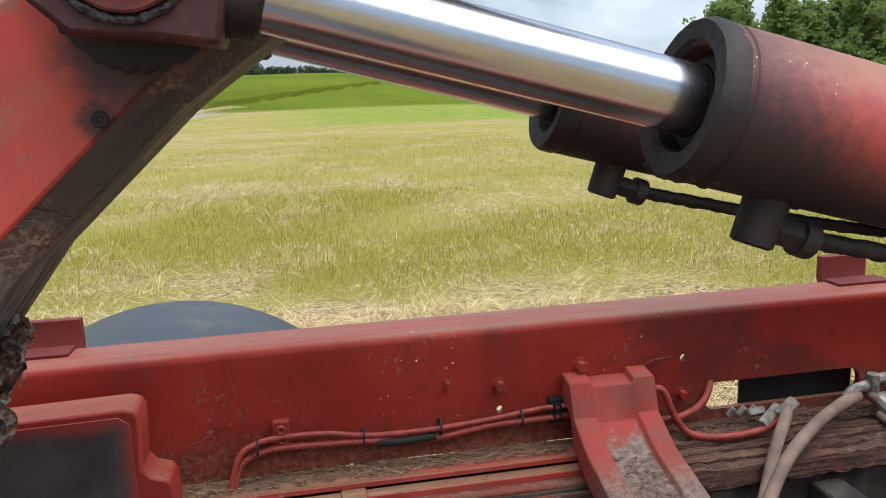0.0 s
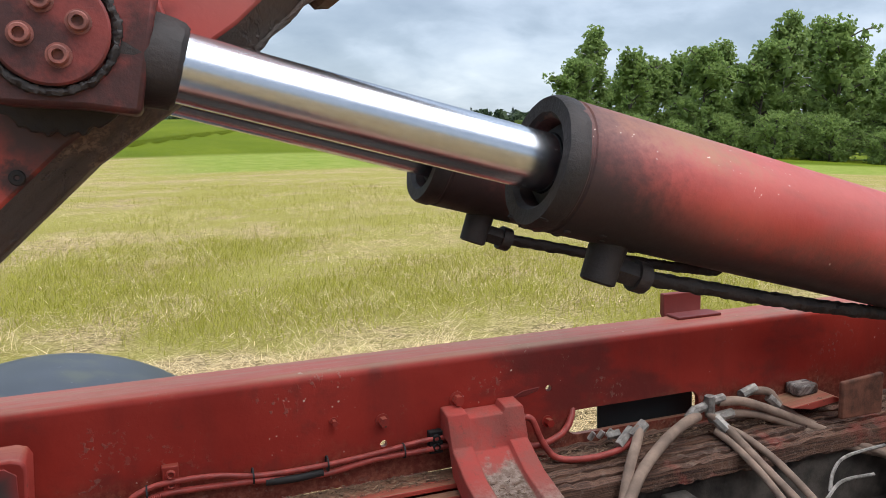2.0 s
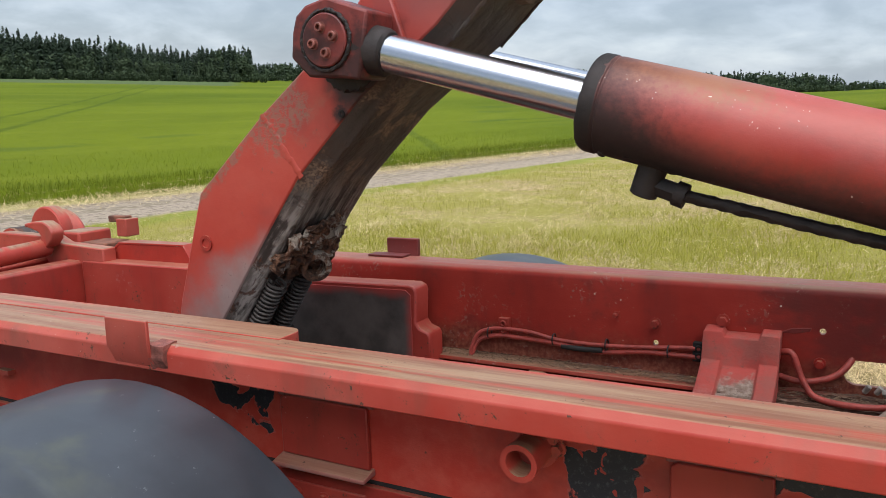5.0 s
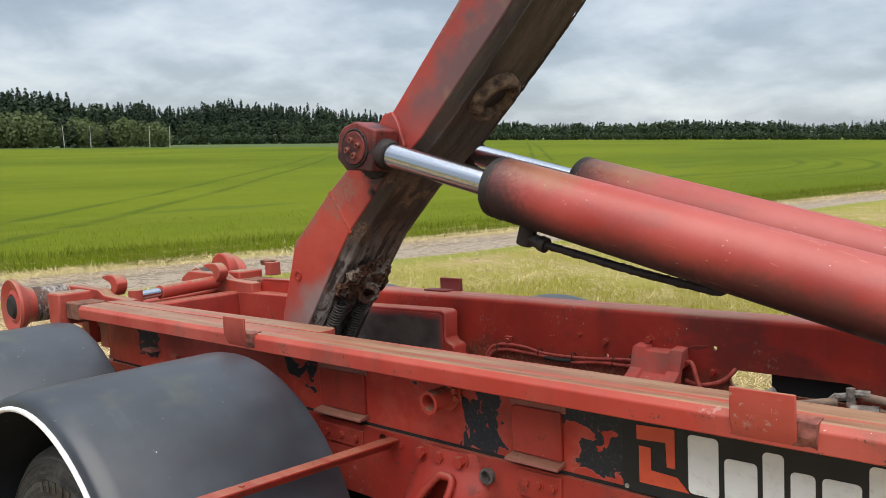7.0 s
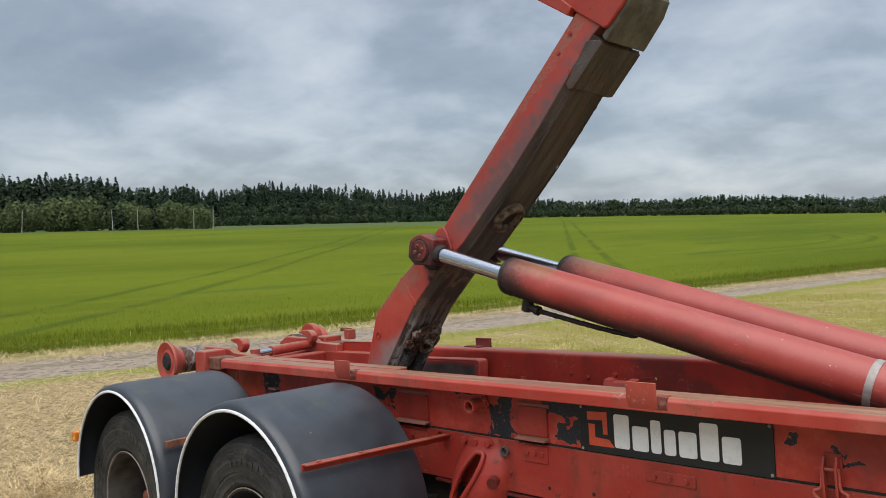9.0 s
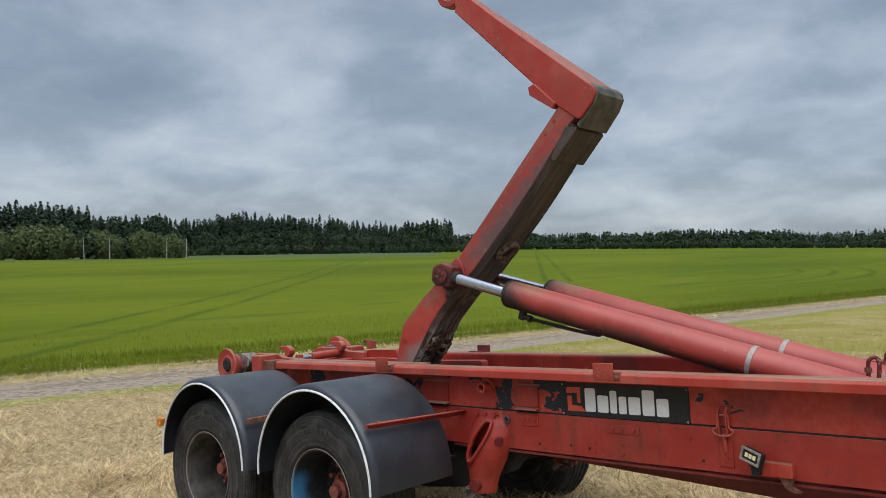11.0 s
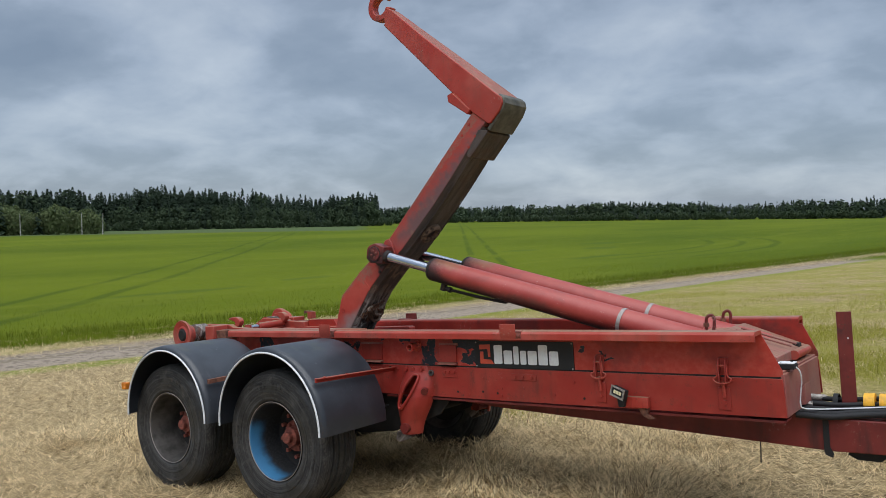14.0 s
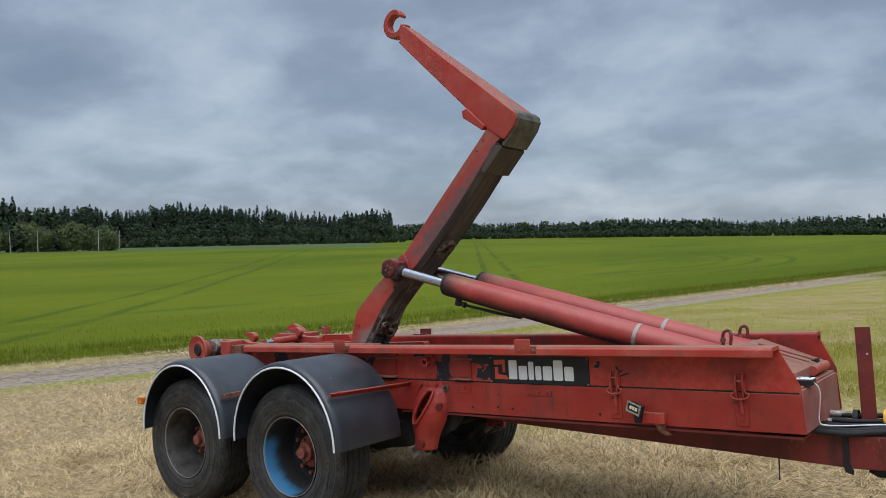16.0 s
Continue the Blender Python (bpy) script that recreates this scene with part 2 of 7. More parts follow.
def grime_metal():
    """Bare and rusty steel caked with oily dirt: the front face of the lifting arm, streaked along its length."""
    m = Nodes("grimy_rusty_steel")
    ca, sa = math.cos(radians(ARM_A)), math.sin(radians(ARM_A))
    along = m.math('ADD', m.math('MULTIPLY', m.axis(0), ca), m.math('MULTIPLY', m.axis(2), sa))
    deep = m.math('SUBTRACT', m.math('MULTIPLY', m.axis(0), sa), m.math('MULTIPLY', m.axis(2), ca))
    local = m.n.new("ShaderNodeCombineXYZ")
    m.put(along, local.inputs[0]); m.put(m.axis(1), local.inputs[1]); m.put(deep, local.inputs[2])
    co = local.outputs[0]
    streak = m.noise(13, 6, 0.65, co=co, stretch=(0.13, 1.6, 1.0))
    thin = m.noise(42, 5, 0.65, co=co, stretch=(0.07, 1.5, 1.0))
    a, b, c = m.noise(6, 6, 0.62), m.noise(38, 6, 0.7), m.noise(150, 4, 0.7)
    col = m.mix(m.step(streak, 0.38, 0.62), (0.034, 0.026, 0.022), (0.078, 0.061, 0.052))
    col = m.mix(m.math('MULTIPLY', m.step(thin, 0.60, 0.72), 0.28), col, (0.19, 0.16, 0.14))
    col = m.mix(m.math('MULTIPLY', m.step(a, 0.50, 0.64), 0.6), col, m.mix(b, (0.035, 0.020, 0.014), (0.11, 0.055, 0.034)))
    # pale weathered skin and rust low down, a speckled rusty patch below the pin
    low = m.step(m.axis(2), 1.62, 1.42)
    skin = m.math('MULTIPLY', m.step(m.math('ADD', m.math('MULTIPLY', streak, 0.6), m.math('MULTIPLY', a, 0.5)), 0.52, 0.57), low)
    col = m.mix(m.math('MULTIPLY', skin, 0.85), col, m.mix(m.step(thin, 0.40, 0.62), (0.15, 0.125, 0.11), (0.38, 0.335, 0.30)))
    pit = m.step(m.noise(10, 6, 0.72, distort=0.7), 0.52, 0.57)
    col = m.mix(m.math('MULTIPLY', m.math('MULTIPLY', pit, m.step(m.axis(2), 1.56, 1.38)), 0.9), col, m.mix(m.step(b, 0.36, 0.64), (0.030, 0.013, 0.008), (0.16, 0.060, 0.030)))
    band = m.math('MULTIPLY', m.step(m.axis(2), 1.50, 1.58), m.step(m.axis(2), 1.80, 1.68))
    spot = m.math('MULTIPLY', band, m.step(m.noise(7, 4, 0.6), 0.50, 0.60))
    col = m.mix(m.math('MULTIPLY', spot, 0.8), col, m.mix(m.step(c, 0.42, 0.58), (0.075, 0.036, 0.020), (0.34, 0.225, 0.145)))
    m.bump(m.math('ADD', m.math('ADD', b, m.math('MULTIPLY', pit, -0.7)), m.math('ADD', m.math('MULTIPLY', c, 0.3), skin)), 0.6, 0.006)
    return m.done(col, m.math('ADD', m.math('MULTIPLY', b, 0.4), 0.42))


def cylinder_paint():
    """Red lacquer, scorched and oily at the gland end, darker along the underside, paler on top."""
    m = Nodes("oily_red_lacquer")
    along, side, up = m.axis(0), m.axis(1), m.axis(2)
    a, b, c = m.noise(5, 6, 0.6), m.noise(22, 6, 0.62), m.noise(120, 3, 0.7)
    col = m.mix(m.step(a, 0.35, 0.7), (0.32, 0.030, 0.022), (0.39, 0.054, 0.041))
    wob = m.math('ADD', m.math('MULTIPLY', m.math('SUBTRACT', b, 0.5), 0.09), m.math('MULTIPLY', m.math('SUBTRACT', m.noise(70, 5, 0.75), 0.5), 0.13))
    # paler and pinker towards the top
    pale_top = m.math('MULTIPLY', m.step(m.math('ADD', up, m.math('MULTIPLY', wob, 0.5)), -0.02, 0.085), m.step(m.noise(3, 5, 0.6, stretch=(0.35, 1, 1)), 0.30, 0.62))
    col = m.mix(m.math('MULTIPLY', pale_top, 0.55), col, (0.42, 0.105, 0.082))
    # the dark band under it swells and thins along its length
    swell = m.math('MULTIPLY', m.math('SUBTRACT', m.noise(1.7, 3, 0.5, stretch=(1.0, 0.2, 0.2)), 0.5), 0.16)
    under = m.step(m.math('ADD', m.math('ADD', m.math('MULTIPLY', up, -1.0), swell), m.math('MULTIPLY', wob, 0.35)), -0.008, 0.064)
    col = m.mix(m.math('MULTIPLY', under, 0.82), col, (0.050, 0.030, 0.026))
    tan = m.math('MULTIPLY', m.math('MULTIPLY', m.step(m.math('SUBTRACT', along, wob), 0.34, 0.22), m.step(m.math('ADD', up, m.math('MULTIPLY', wob, 0.5)), 0.03, 0.075)), 0.75)
    col = m.mix(tan, col, m.mix(b, (0.20, 0.085, 0.045), (0.33, 0.165, 0.080)))
    scorch = m.step(m.math('ADD', m.math('ADD', along, m.math('MULTIPLY', wob, 1.0)), m.math('MULTIPLY', up, 0.5)), 0.24, 0.03)
    col = m.mix(m.math('MULTIPLY', scorch, 0.80), col, m.mix(b, (0.060, 0.020, 0.018), (0.13, 0.034, 0.028)))
    oil = m.step(m.math('ADD', m.math('ADD', along, m.math('MULTIPLY', wob, 1.3)), m.math('MULTIPLY', up, 1.5)), 0.22, 0.02)
    col = m.mix(m.math('MULTIPLY', oil, 0.9), col, (0.018, 0.010, 0.010))
    # near-black along the very bottom
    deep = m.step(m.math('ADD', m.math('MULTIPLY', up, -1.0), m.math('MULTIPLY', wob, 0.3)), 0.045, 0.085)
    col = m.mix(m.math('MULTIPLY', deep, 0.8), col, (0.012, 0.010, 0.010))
    fleck = m.math('MULTIPLY', m.step(m.noise(135, 1, 0.5), 0.745, 0.765), m.step(m.noise(9, 2, 0.5), 0.56, 0.62))
    col = m.mix(fleck, col, (0.66, 0.55, 0.47))
    line = m.math('MULTIPLY', m.step(m.noise(30, 3, 0.5, stretch=(0.25, 3, 3), distort=0.5), 0.68, 0.70), m.step(along, 0.45, 0.7))
    col = m.mix(m.math('MULTIPLY', line, 0.5), col, (0.50, 0.17, 0.13))
    soil = m.math('MULTIPLY', m.step(m.noise(7, 6, 0.65, stretch=(0.4, 1, 1)), 0.55, 0.75), 0.45)
    col = m.mix(soil, col, (0.17, 0.05, 0.04))
    m.bump(m.math('ADD', m.math('MULTIPLY', c, 0.5), b), 0.18, 0.003)
    return m.done(col, m.math('ADD', m.math('MULTIPLY', oil, 0.25), m.math('ADD', m.math('MULTIPLY', b, 0.3), 0.30)))


def arm_paint():
    """The arm's side plates: red, greyed along the front edge by leaking oil."""
    m = Nodes("oil_stained_red_paint")
    a, b, c = m.noise(4, 6, 0.6), m.noise(18, 6, 0.62), m.noise(95, 4, 0.7)
    col = m.mix(m.step(a, 0.32, 0.7), (0.40, 0.036, 0.022), (0.46, 0.066, 0.044))
    cloud = m.math('MULTIPLY', m.step(m.noise(2.6, 6, 0.62), 0.46, 0.68), 0.55)
    col = m.mix(cloud, col, m.mix(b, (0.14, 0.030, 0.030), (0.24, 0.045, 0.042)))
    # distance from the back edge towards the front edge of the leaning arm
    depth = m.math('ADD', m.math('MULTIPLY', m.axis(0), ARM_N[0]), m.math('MULTIPLY', m.axis(2), ARM_N[1]))
    high = m.step(m.axis(2), 1.80, 2.05)
    edge = m.step(m.math('ADD', depth, m.math('MULTIPLY', m.math('SUBTRACT', b, 0.5), 0.22)), ARM_EDGE - 0.21, ARM_EDGE - 0.05)
    col = m.mix(m.math('MULTIPLY', m.math('MULTIPLY', edge, high), 0.85), col, (0.105, 0.078, 0.082))
    foot = m.math('ADD', m.math('SUBTRACT', m.axis(2), m.math('MULTIPLY', m.axis(0), 0.55)), m.math('MULTIPLY', m.math('SUBTRACT', a, 0.5), 0.35))
    col = m.mix(m.math('MULTIPLY', m.step(foot, 1.90, 1.75), 0.85), col, m.mix(b, (0.17, 0.135, 0.12), (0.31, 0.265, 0.245)))
    tan = m.math('MULTIPLY', m.math('MULTIPLY', m.step(m.noise(11, 6, 0.65), 0.52, 0.68), m.step(depth, ARM_EDGE - 0.15, ARM_EDGE - 0.04)), m.step(m.axis(2), 1.5, 1.7))
    col = m.mix(m.math('MULTIPLY', tan, 0.5), col, (0.24, 0.15, 0.095))
    chip = m.math('MULTIPLY', m.step(c, 0.58, 0.66), m.step(b, 0.56, 0.64))
    col = m.mix(m.math('MULTIPLY', chip, 0.7), col, (0.16, 0.075, 0.055))
    # bare scabby patches beside the weld, and along the back edge
    def away(u, v, ru, rv):
        du = m.math('DIVIDE', m.math('SUBTRACT', m.axis(0), u), ru)
        dv = m.math('DIVIDE', m.math('SUBTRACT', m.axis(2), v), rv)
        return m.math('SQRT', m.math('ADD', m.math('MULTIPLY', du, du), m.math('MULTIPLY', dv, dv)))
    scab = m.math('MULTIPLY', m.step(m.math('ADD', away(WELD_AT[0], WELD_AT[1], 0.10, 0.11), m.math('MULTIPLY', m.math('SUBTRACT', b, 0.5), 2.2)), 1.05, 0.65), m.step(c, 0.40, 0.56))
    rim = m.math('MULTIPLY', m.step(m.math('ADD', depth, m.math('MULTIPLY', m.math('SUBTRACT', b, 0.5), 0.10)), ARM_EDGE - 0.172, ARM_EDGE - 0.186), m.step(c, 0.40, 0.52))
    col = m.mix(m.math('MULTIPLY', m.math('MAXIMUM', scab, rim), 0.65), col, m.mix(c, (0.105, 0.055, 0.040), (0.29, 0.19, 0.14)))
    # oil that ran out of the pin and round the plug
    oil = m.step(m.math('ADD', away(PIN_AT[0] + 0.02, PIN_AT[1] - 0.05, 0.15, 0.13), m.math('MULTIPLY', m.math('SUBTRACT', b, 0.5), 0.7)), 1.0, 0.55)
    oil = m.math('MAXIMUM', oil, m.step(m.math('ADD', away(PLUG_AT[0], PLUG_AT[1], 0.034, 0.034), m.math('MULTIPLY', m.math('SUBTRACT', c, 0.5), 0.9)), 1.0, 0.3))
    col = m.mix(m.math('MULTIPLY', oil, 0.92), col, (0.022, 0.015, 0.015))
    m.bump(m.math('ADD', m.math('ADD', m.math('MULTIPLY', c, 0.25), b), m.math('MULTIPLY', scab, -0.5)), 0.32, 0.003)
    return m.done(col, m.math('ADD', m.math('MULTIPLY', b, 0.3), 0.34))


def peeled_paint():
    """Red paint that has come off in sheets over an older black coat."""
    m = Nodes("peeling_red_over_black")
    x = m.axis(0)
    a, b, c = m.noise(7.5, 4, 0.5, distort=0.4), m.noise(20, 6, 0.6), m.noise(100, 4, 0.7)
    col = m.mix(m.step(b, 0.35, 0.7), (0.40, 0.038, 0.024), (0.46, 0.070, 0.046))
    z = m.axis(2)
    wx = m.math('ADD', m.math('MULTIPLY', m.math('SUBTRACT', a, 0.5), 0.22), m.math('MULTIPLY', m.math('SUBTRACT', b, 0.5), 0.05))
    wz = m.math('ADD', m.math('MULTIPLY', m.math('SUBTRACT', m.noise(9, 4, 0.5, stretch=(1, 1, 1.3), distort=0.8), 0.5), 0.22), m.math('MULTIPLY', m.math('SUBTRACT', b, 0.5), 0.06))
    sx, sz = m.math('ADD', x, wx), m.math('ADD', z, wz)
    depth = -1.0
    for x0, x1, z0, z1 in ((0.055, 0.20, 0.99, 1.14), (0.13, 0.20, 1.10, 1.25), (0.385, 0.60, 1.10, 1.26), (0.43, 0.60, 0.985, 1.06), (0.47, 0.60, 1.03, 1.12), (-0.155, -0.05, 1.15, 1.26), (-0.73, -0.59, 1.075, 1.14), (1.37, 1.43, 1.10, 1.15), (1.585, 1.65, 1.065, 1.09), (-1.83, -1.68, 1.03, 1.2), (-0.36, -0.30, 1.17, 1.25)):
        d = m.math('MINIMUM', m.math('MINIMUM', m.math('SUBTRACT', sx, x0), m.math('SUBTRACT', x1, sx)), m.math('MINIMUM', m.math('SUBTRACT', sz, z0), m.math('SUBTRACT', z1, sz)))
        depth = m.math('MAXIMUM', d, depth)
    left = m.step(m.noise(17, 3, 0.5, distort=1.2), 0.63, 0.645)
    depth = m.math('SUBTRACT', depth, m.math('MULTIPLY', left, 0.2))
    off = m.step(depth, 0.0, 0.003)
    rim = m.math('MULTIPLY', m.step(depth, -0.004, -0.0005), m.math('SUBTRACT', 1.0, off))
    col = m.mix(m.math('MULTIPLY', rim, 0.35), col, (0.46, 0.17, 0.14))
    col = m.mix(off, col, m.mix(m.step(c, 0.5, 0.75), (0.018, 0.021, 0.027), (0.060, 0.064, 0.072)))
    chip = m.math('MULTIPLY', m.step(c, 0.60, 0.68), m.step(b, 0.55, 0.64))
    col = m.mix(m.math('MULTIPLY', chip, 0.8), col, (0.07, 0.035, 0.025))
    m.bsdf.inputs['Specular IOR Level'].default_value = 0.35
    soil = m.math('MULTIPLY', m.step(m.noise(3.0, 6, 0.65), 0.48, 0.66), 0.6)
    col = m.mix(m.math('MULTIPLY', soil, m.math('SUBTRACT', 1.0, off)), col, (0.17, 0.030, 0.026))
    m.bump(m.math('SUBTRACT', m.math('MULTIPLY', c, 0.25), m.math('MULTIPLY', off, 1.2)), 0.5, 0.004)
    return m.done(col, m.math('ADD', m.math('MULTIPLY', b, 0.3), 0.36))


def tyre_rubber():
    m = Nodes("dusty_tyre_rubber")
    a, b = m.noise(9, 5, 0.6), m.noise(70, 4, 0.7)
    col = m.mix(m.step(a, 0.35, 0.7), (0.014, 0.0138, 0.0135), (0.040, 0.0385, 0.036))
    col = m.mix(m.math('MULTIPLY', m.step(b, 0.55, 0.72), 0.45), col, (0.12, 0.108, 0.092))
    col = m.mix(m.math('MULTIPLY', m.step(m.noise(6, 6, 0.7, distort=0.8), 0.52, 0.70), 0.6), col, (0.105, 0.096, 0.084))
    out = m.math('SQRT', m.math('ADD', m.math('POWER', m.axis(1), 2.0), m.math('POWER', m.axis(2), 2.0)))
    ring = m.n.new("ShaderNodeCombineXYZ")
    m.put(out, ring.inputs[0]); m.put(m.axis(0), ring.inputs[1]); m.put(m.math('MULTIPLY', a, 0.05), ring.inputs[2])
    worn = m.noise(75, 4, 0.6, co=ring.outputs[0])
    col = m.mix(m.math('MULTIPLY', m.step(worn, 0.50, 0.66), 0.55), col, (0.085, 0.082, 0.078))
    col = m.mix(m.math('MULTIPLY', m.step(worn, 0.46, 0.36), 0.6), col, (0.010, 0.010, 0.010))
    wet = m.step(m.noise(3.2, 5, 0.6), 0.52, 0.60)
    col = m.mix(m.math('MULTIPLY', wet, 0.55), col, (0.009, 0.009, 0.009))
    m.bump(m.math('ADD', b, worn), 0.5, 0.003)
    return m.done(col, m.math('MULTIPLY_ADD', wet, -0.30, 0.82))


def fender_plastic():
    m = Nodes("weathered_black_plastic")
    a, b = m.noise(4, 5, 0.6), m.noise(45, 4, 0.7)
    col = m.mix(m.step(a, 0.35, 0.7), (0.021, 0.024, 0.030), (0.037, 0.042, 0.051))
    scuff = m.noise(5, 5, 0.6, stretch=(0.5, 3.0, 1.0))
    col = m.mix(m.math('MULTIPLY', m.step(scuff, 0.60, 0.78), 0.25), col, (0.085, 0.097, 0.11))
    spots = m.math('MULTIPLY', m.step(b, 0.66, 0.72), m.step(a, 0.50, 0.58))
    col = m.mix(m.math('MULTIPLY', spots, 0.6), col, (0.24, 0.25, 0.25))
    crown = m.math('MULTIPLY', m.step(m.axis(2, m.n.new('ShaderNodeNewGeometry').outputs['Normal']), 0.90, 0.99), m.step(m.noise(7, 5), 0.50, 0.70))
    col = m.mix(m.math('MULTIPLY', crown, 0.45), col, (0.095, 0.098, 0.050))
    col = m.mix(m.math('MULTIPLY', m.step(m.noise(60, 1, 0.5), 0.80, 0.815), m.step(m.noise(3, 3), 0.52, 0.60)), col, (0.30, 0.31, 0.31))
    m.bump(b, 0.06, 0.002)
    m.bsdf.inputs['Specular IOR Level'].default_value = 0.62
    return m.done(col, m.math('ADD', m.math('MULTIPLY', a, 0.10), 0.33))


def rim_blue():
    m = Nodes("blue_sprayed_rim")
    z = m.axis(2)
    a, b = m.noise(6, 5, 0.6), m.noise(60, 4, 0.7)
    grey = m.mix(m.step(b, 0.4, 0.7), (0.014, 0.014, 0.015), (0.034, 0.034, 0.035))
    blue = m.mix(a, (0.03, 0.13, 0.27), (0.06, 0.235, 0.42))
    # blue low and to one side near the lip, dark grey elsewhere
    low = m.math('ADD', m.math('MULTIPLY', z, 0.75), m.math('ADD', m.axis(1), m.math('MULTIPLY', m.math('SUBTRACT', a, 0.5), 0.25)))
    low = m.math('MULTIPLY', m.step(low, -0.10, -0.24), m.step(m.math('ADD', m.axis(0), m.math('MULTIPLY', m.math('SUBTRACT', a, 0.5), 0.1)), 0.03, 0.12))
    m.bump(b, 0.4, 0.002)
    return m.done(m.mix(low, grey, blue), 0.55)


def chrome_rod():
    m = Nodes("polished_chrome", 0.07, 1.0)
    b = m.noise(30, 3, 0.6, stretch=(1, 12, 12))
    m.bump(b, 0.03, 0.001)
    return m.done((0.52, 0.535, 0.575), m.math('ADD', m.math('MULTIPLY', b, 0.14), 0.17))


ARM_SWING = -15.0              # how far the lifting arm stands below its full lean, in degrees
ARM_A = 55.7 + ARM_SWING       # lean of the lifting arm above the frame
ARM_N = (math.sin(radians(ARM_A)), -math.cos(radians(ARM_A)))
CHROME = chrome_rod()
GRIME = grime_metal()
CYL = cylinder_paint()
PEELED = peeled_paint()
TYRE = tyre_rubber()
FENDER = fender_plastic()
RIM_BLUE = rim_blue()
RIM_GREY = plain("dull_grey_rim", (0.085, 0.078, 0.070), 0.6, 0.4, 0.5, 9)
OILY = plain("oil_black_steel", (0.019, 0.013, 0.012), 0.68, 0.0, 0.5, 18, 0.7)
CAP_RED = Nodes("oily_dark_red")
_o = CAP_RED.math('ADD', CAP_RED.noise(14, 6, 0.62), CAP_RED.math('MULTIPLY', CAP_RED.axis(2), -1.6))
_f = CAP_RED.noise(90, 4, 0.7)
CAP_RED.bump(_f, 0.4, 0.002)
CAP_RED.bsdf.inputs['Specular IOR Level'].default_value = 0.35
CAP_RED = CAP_RED.done(CAP_RED.mix(CAP_RED.step(_o, 0.34, 0.58), CAP_RED.mix(_f, (0.17, 0.026, 0.023), (0.23, 0.048, 0.040)), CAP_RED.mix(_f, (0.022, 0.010, 0.010), (0.080, 0.024, 0.022))), 0.5)
CRUST = plain("rusty_mud_crust", (0.085, 0.048, 0.032), 0.95, 0.0, 0.7, 30, 1.0, (0.22, 0.15, 0.10))
BOLT_RUST = plain("brownish_red_bolt", (0.20, 0.065, 0.05), 0.5, 0.1, 0.35, 60)
RUST = plain("rust_brown_steel", (0.16, 0.062, 0.036), 0.8, 0.0, 0.5, 25, 0.5)
HUB = plain("orange_rusty_hub", (0.22, 0.060, 0.040), 0.75, 0.0, 0.4, 30, 0.5)
# Black of dirty steel; also stands for shade underneath, in seams and bores.
DARK = plain("dirty_shaded_black_steel", (0.014, 0.012, 0.011), 0.8, 0.0, 0.5, 10, 0.5)
DUSTY = plain("dusty_oil_stained_steel", (0.060, 0.048, 0.038), 0.85, 0.0, 0.55, 14, 0.6, (0.12, 0.10, 0.082))
SOOT = plain("sooty_grey_panel", (0.075, 0.064, 0.059), 0.7, 0.0, 0.6, 6, 0.3)
WOOD = Nodes("weathered_planks")
_g = WOOD.noise(9, 7, 0.75, stretch=(0.22, 5, 5), distort=0.25)
_f = WOOD.noise(40, 6, 0.75, stretch=(0.12, 4, 4))
_k = WOOD.noise(40, 4, 0.7)
WOOD.bump(WOOD.math('ADD', _g, WOOD.math('MULTIPLY', _f, 0.6)), 0.9, 0.006)
_c = WOOD.mix(WOOD.step(_f, 0.36, 0.64), (0.062, 0.030, 0.020), (0.22, 0.115, 0.072))
_c = WOOD.mix(WOOD.math('MULTIPLY', WOOD.step(_g, 0.52, 0.60), 0.8), _c, (0.040, 0.020, 0.014))
_c = WOOD.mix(WOOD.math('MULTIPLY', WOOD.step(WOOD.noise(5, 5, 0.6), 0.54, 0.62), 0.6), _c, (0.29, 0.050, 0.034))
WOOD = WOOD.done(WOOD.mix(WOOD.math('MULTIPLY', WOOD.step(_k, 0.52, 0.68), 0.45), _c, (0.27, 0.20, 0.15)), 0.9)
PRESSED = Nodes("dust_covered_red_channel")
_x, _y, _a, _b = PRESSED.axis(0), PRESSED.axis(1), PRESSED.noise(16, 6, 0.62), PRESSED.noise(75, 5, 0.7)
PRESSED.bump(PRESSED.math('ADD', _b, _a), 0.5, 0.003)
_w = PRESSED.math('ADD', _y, PRESSED.math('MULTIPLY', PRESSED.math('SUBTRACT', _a, 0.5), 0.16))
_in = PRESSED.math('MULTIPLY', PRESSED.step(_x, 0.181, 0.190), PRESSED.step(_x, 0.273, 0.264))
_d = PRESSED.math('MAXIMUM', PRESSED.math('MULTIPLY', _in, PRESSED.step(_w, 0.345, 0.315)), PRESSED.step(_w, 0.30, 0.17))
_r = PRESSED.mix(PRESSED.step(_a, 0.40, 0.66), (0.40, 0.052, 0.038), (0.30, 0.070, 0.052))
_r = PRESSED.mix(PRESSED.math('MULTIPLY', PRESSED.step(_b, 0.56, 0.68), 0.5), _r, (0.14, 0.055, 0.040))
PRESSED = PRESSED.done(PRESSED.mix(PRESSED.math('MULTIPLY', _d, 0.92), _r, PRESSED.mix(PRESSED.step(_b, 0.36, 0.66), (0.15, 0.108, 0.078), (0.33, 0.265, 0.21))), 0.8)
HOSE = plain("dusty_rubber_hose", (0.275, 0.190, 0.140), 0.8, 0.0, 0.30, 16, 0.4)
HOSE_RED = plain("red_painted_hose", (0.32, 0.046, 0.034), 0.5, 0.0, 0.3, 40, 0.3)
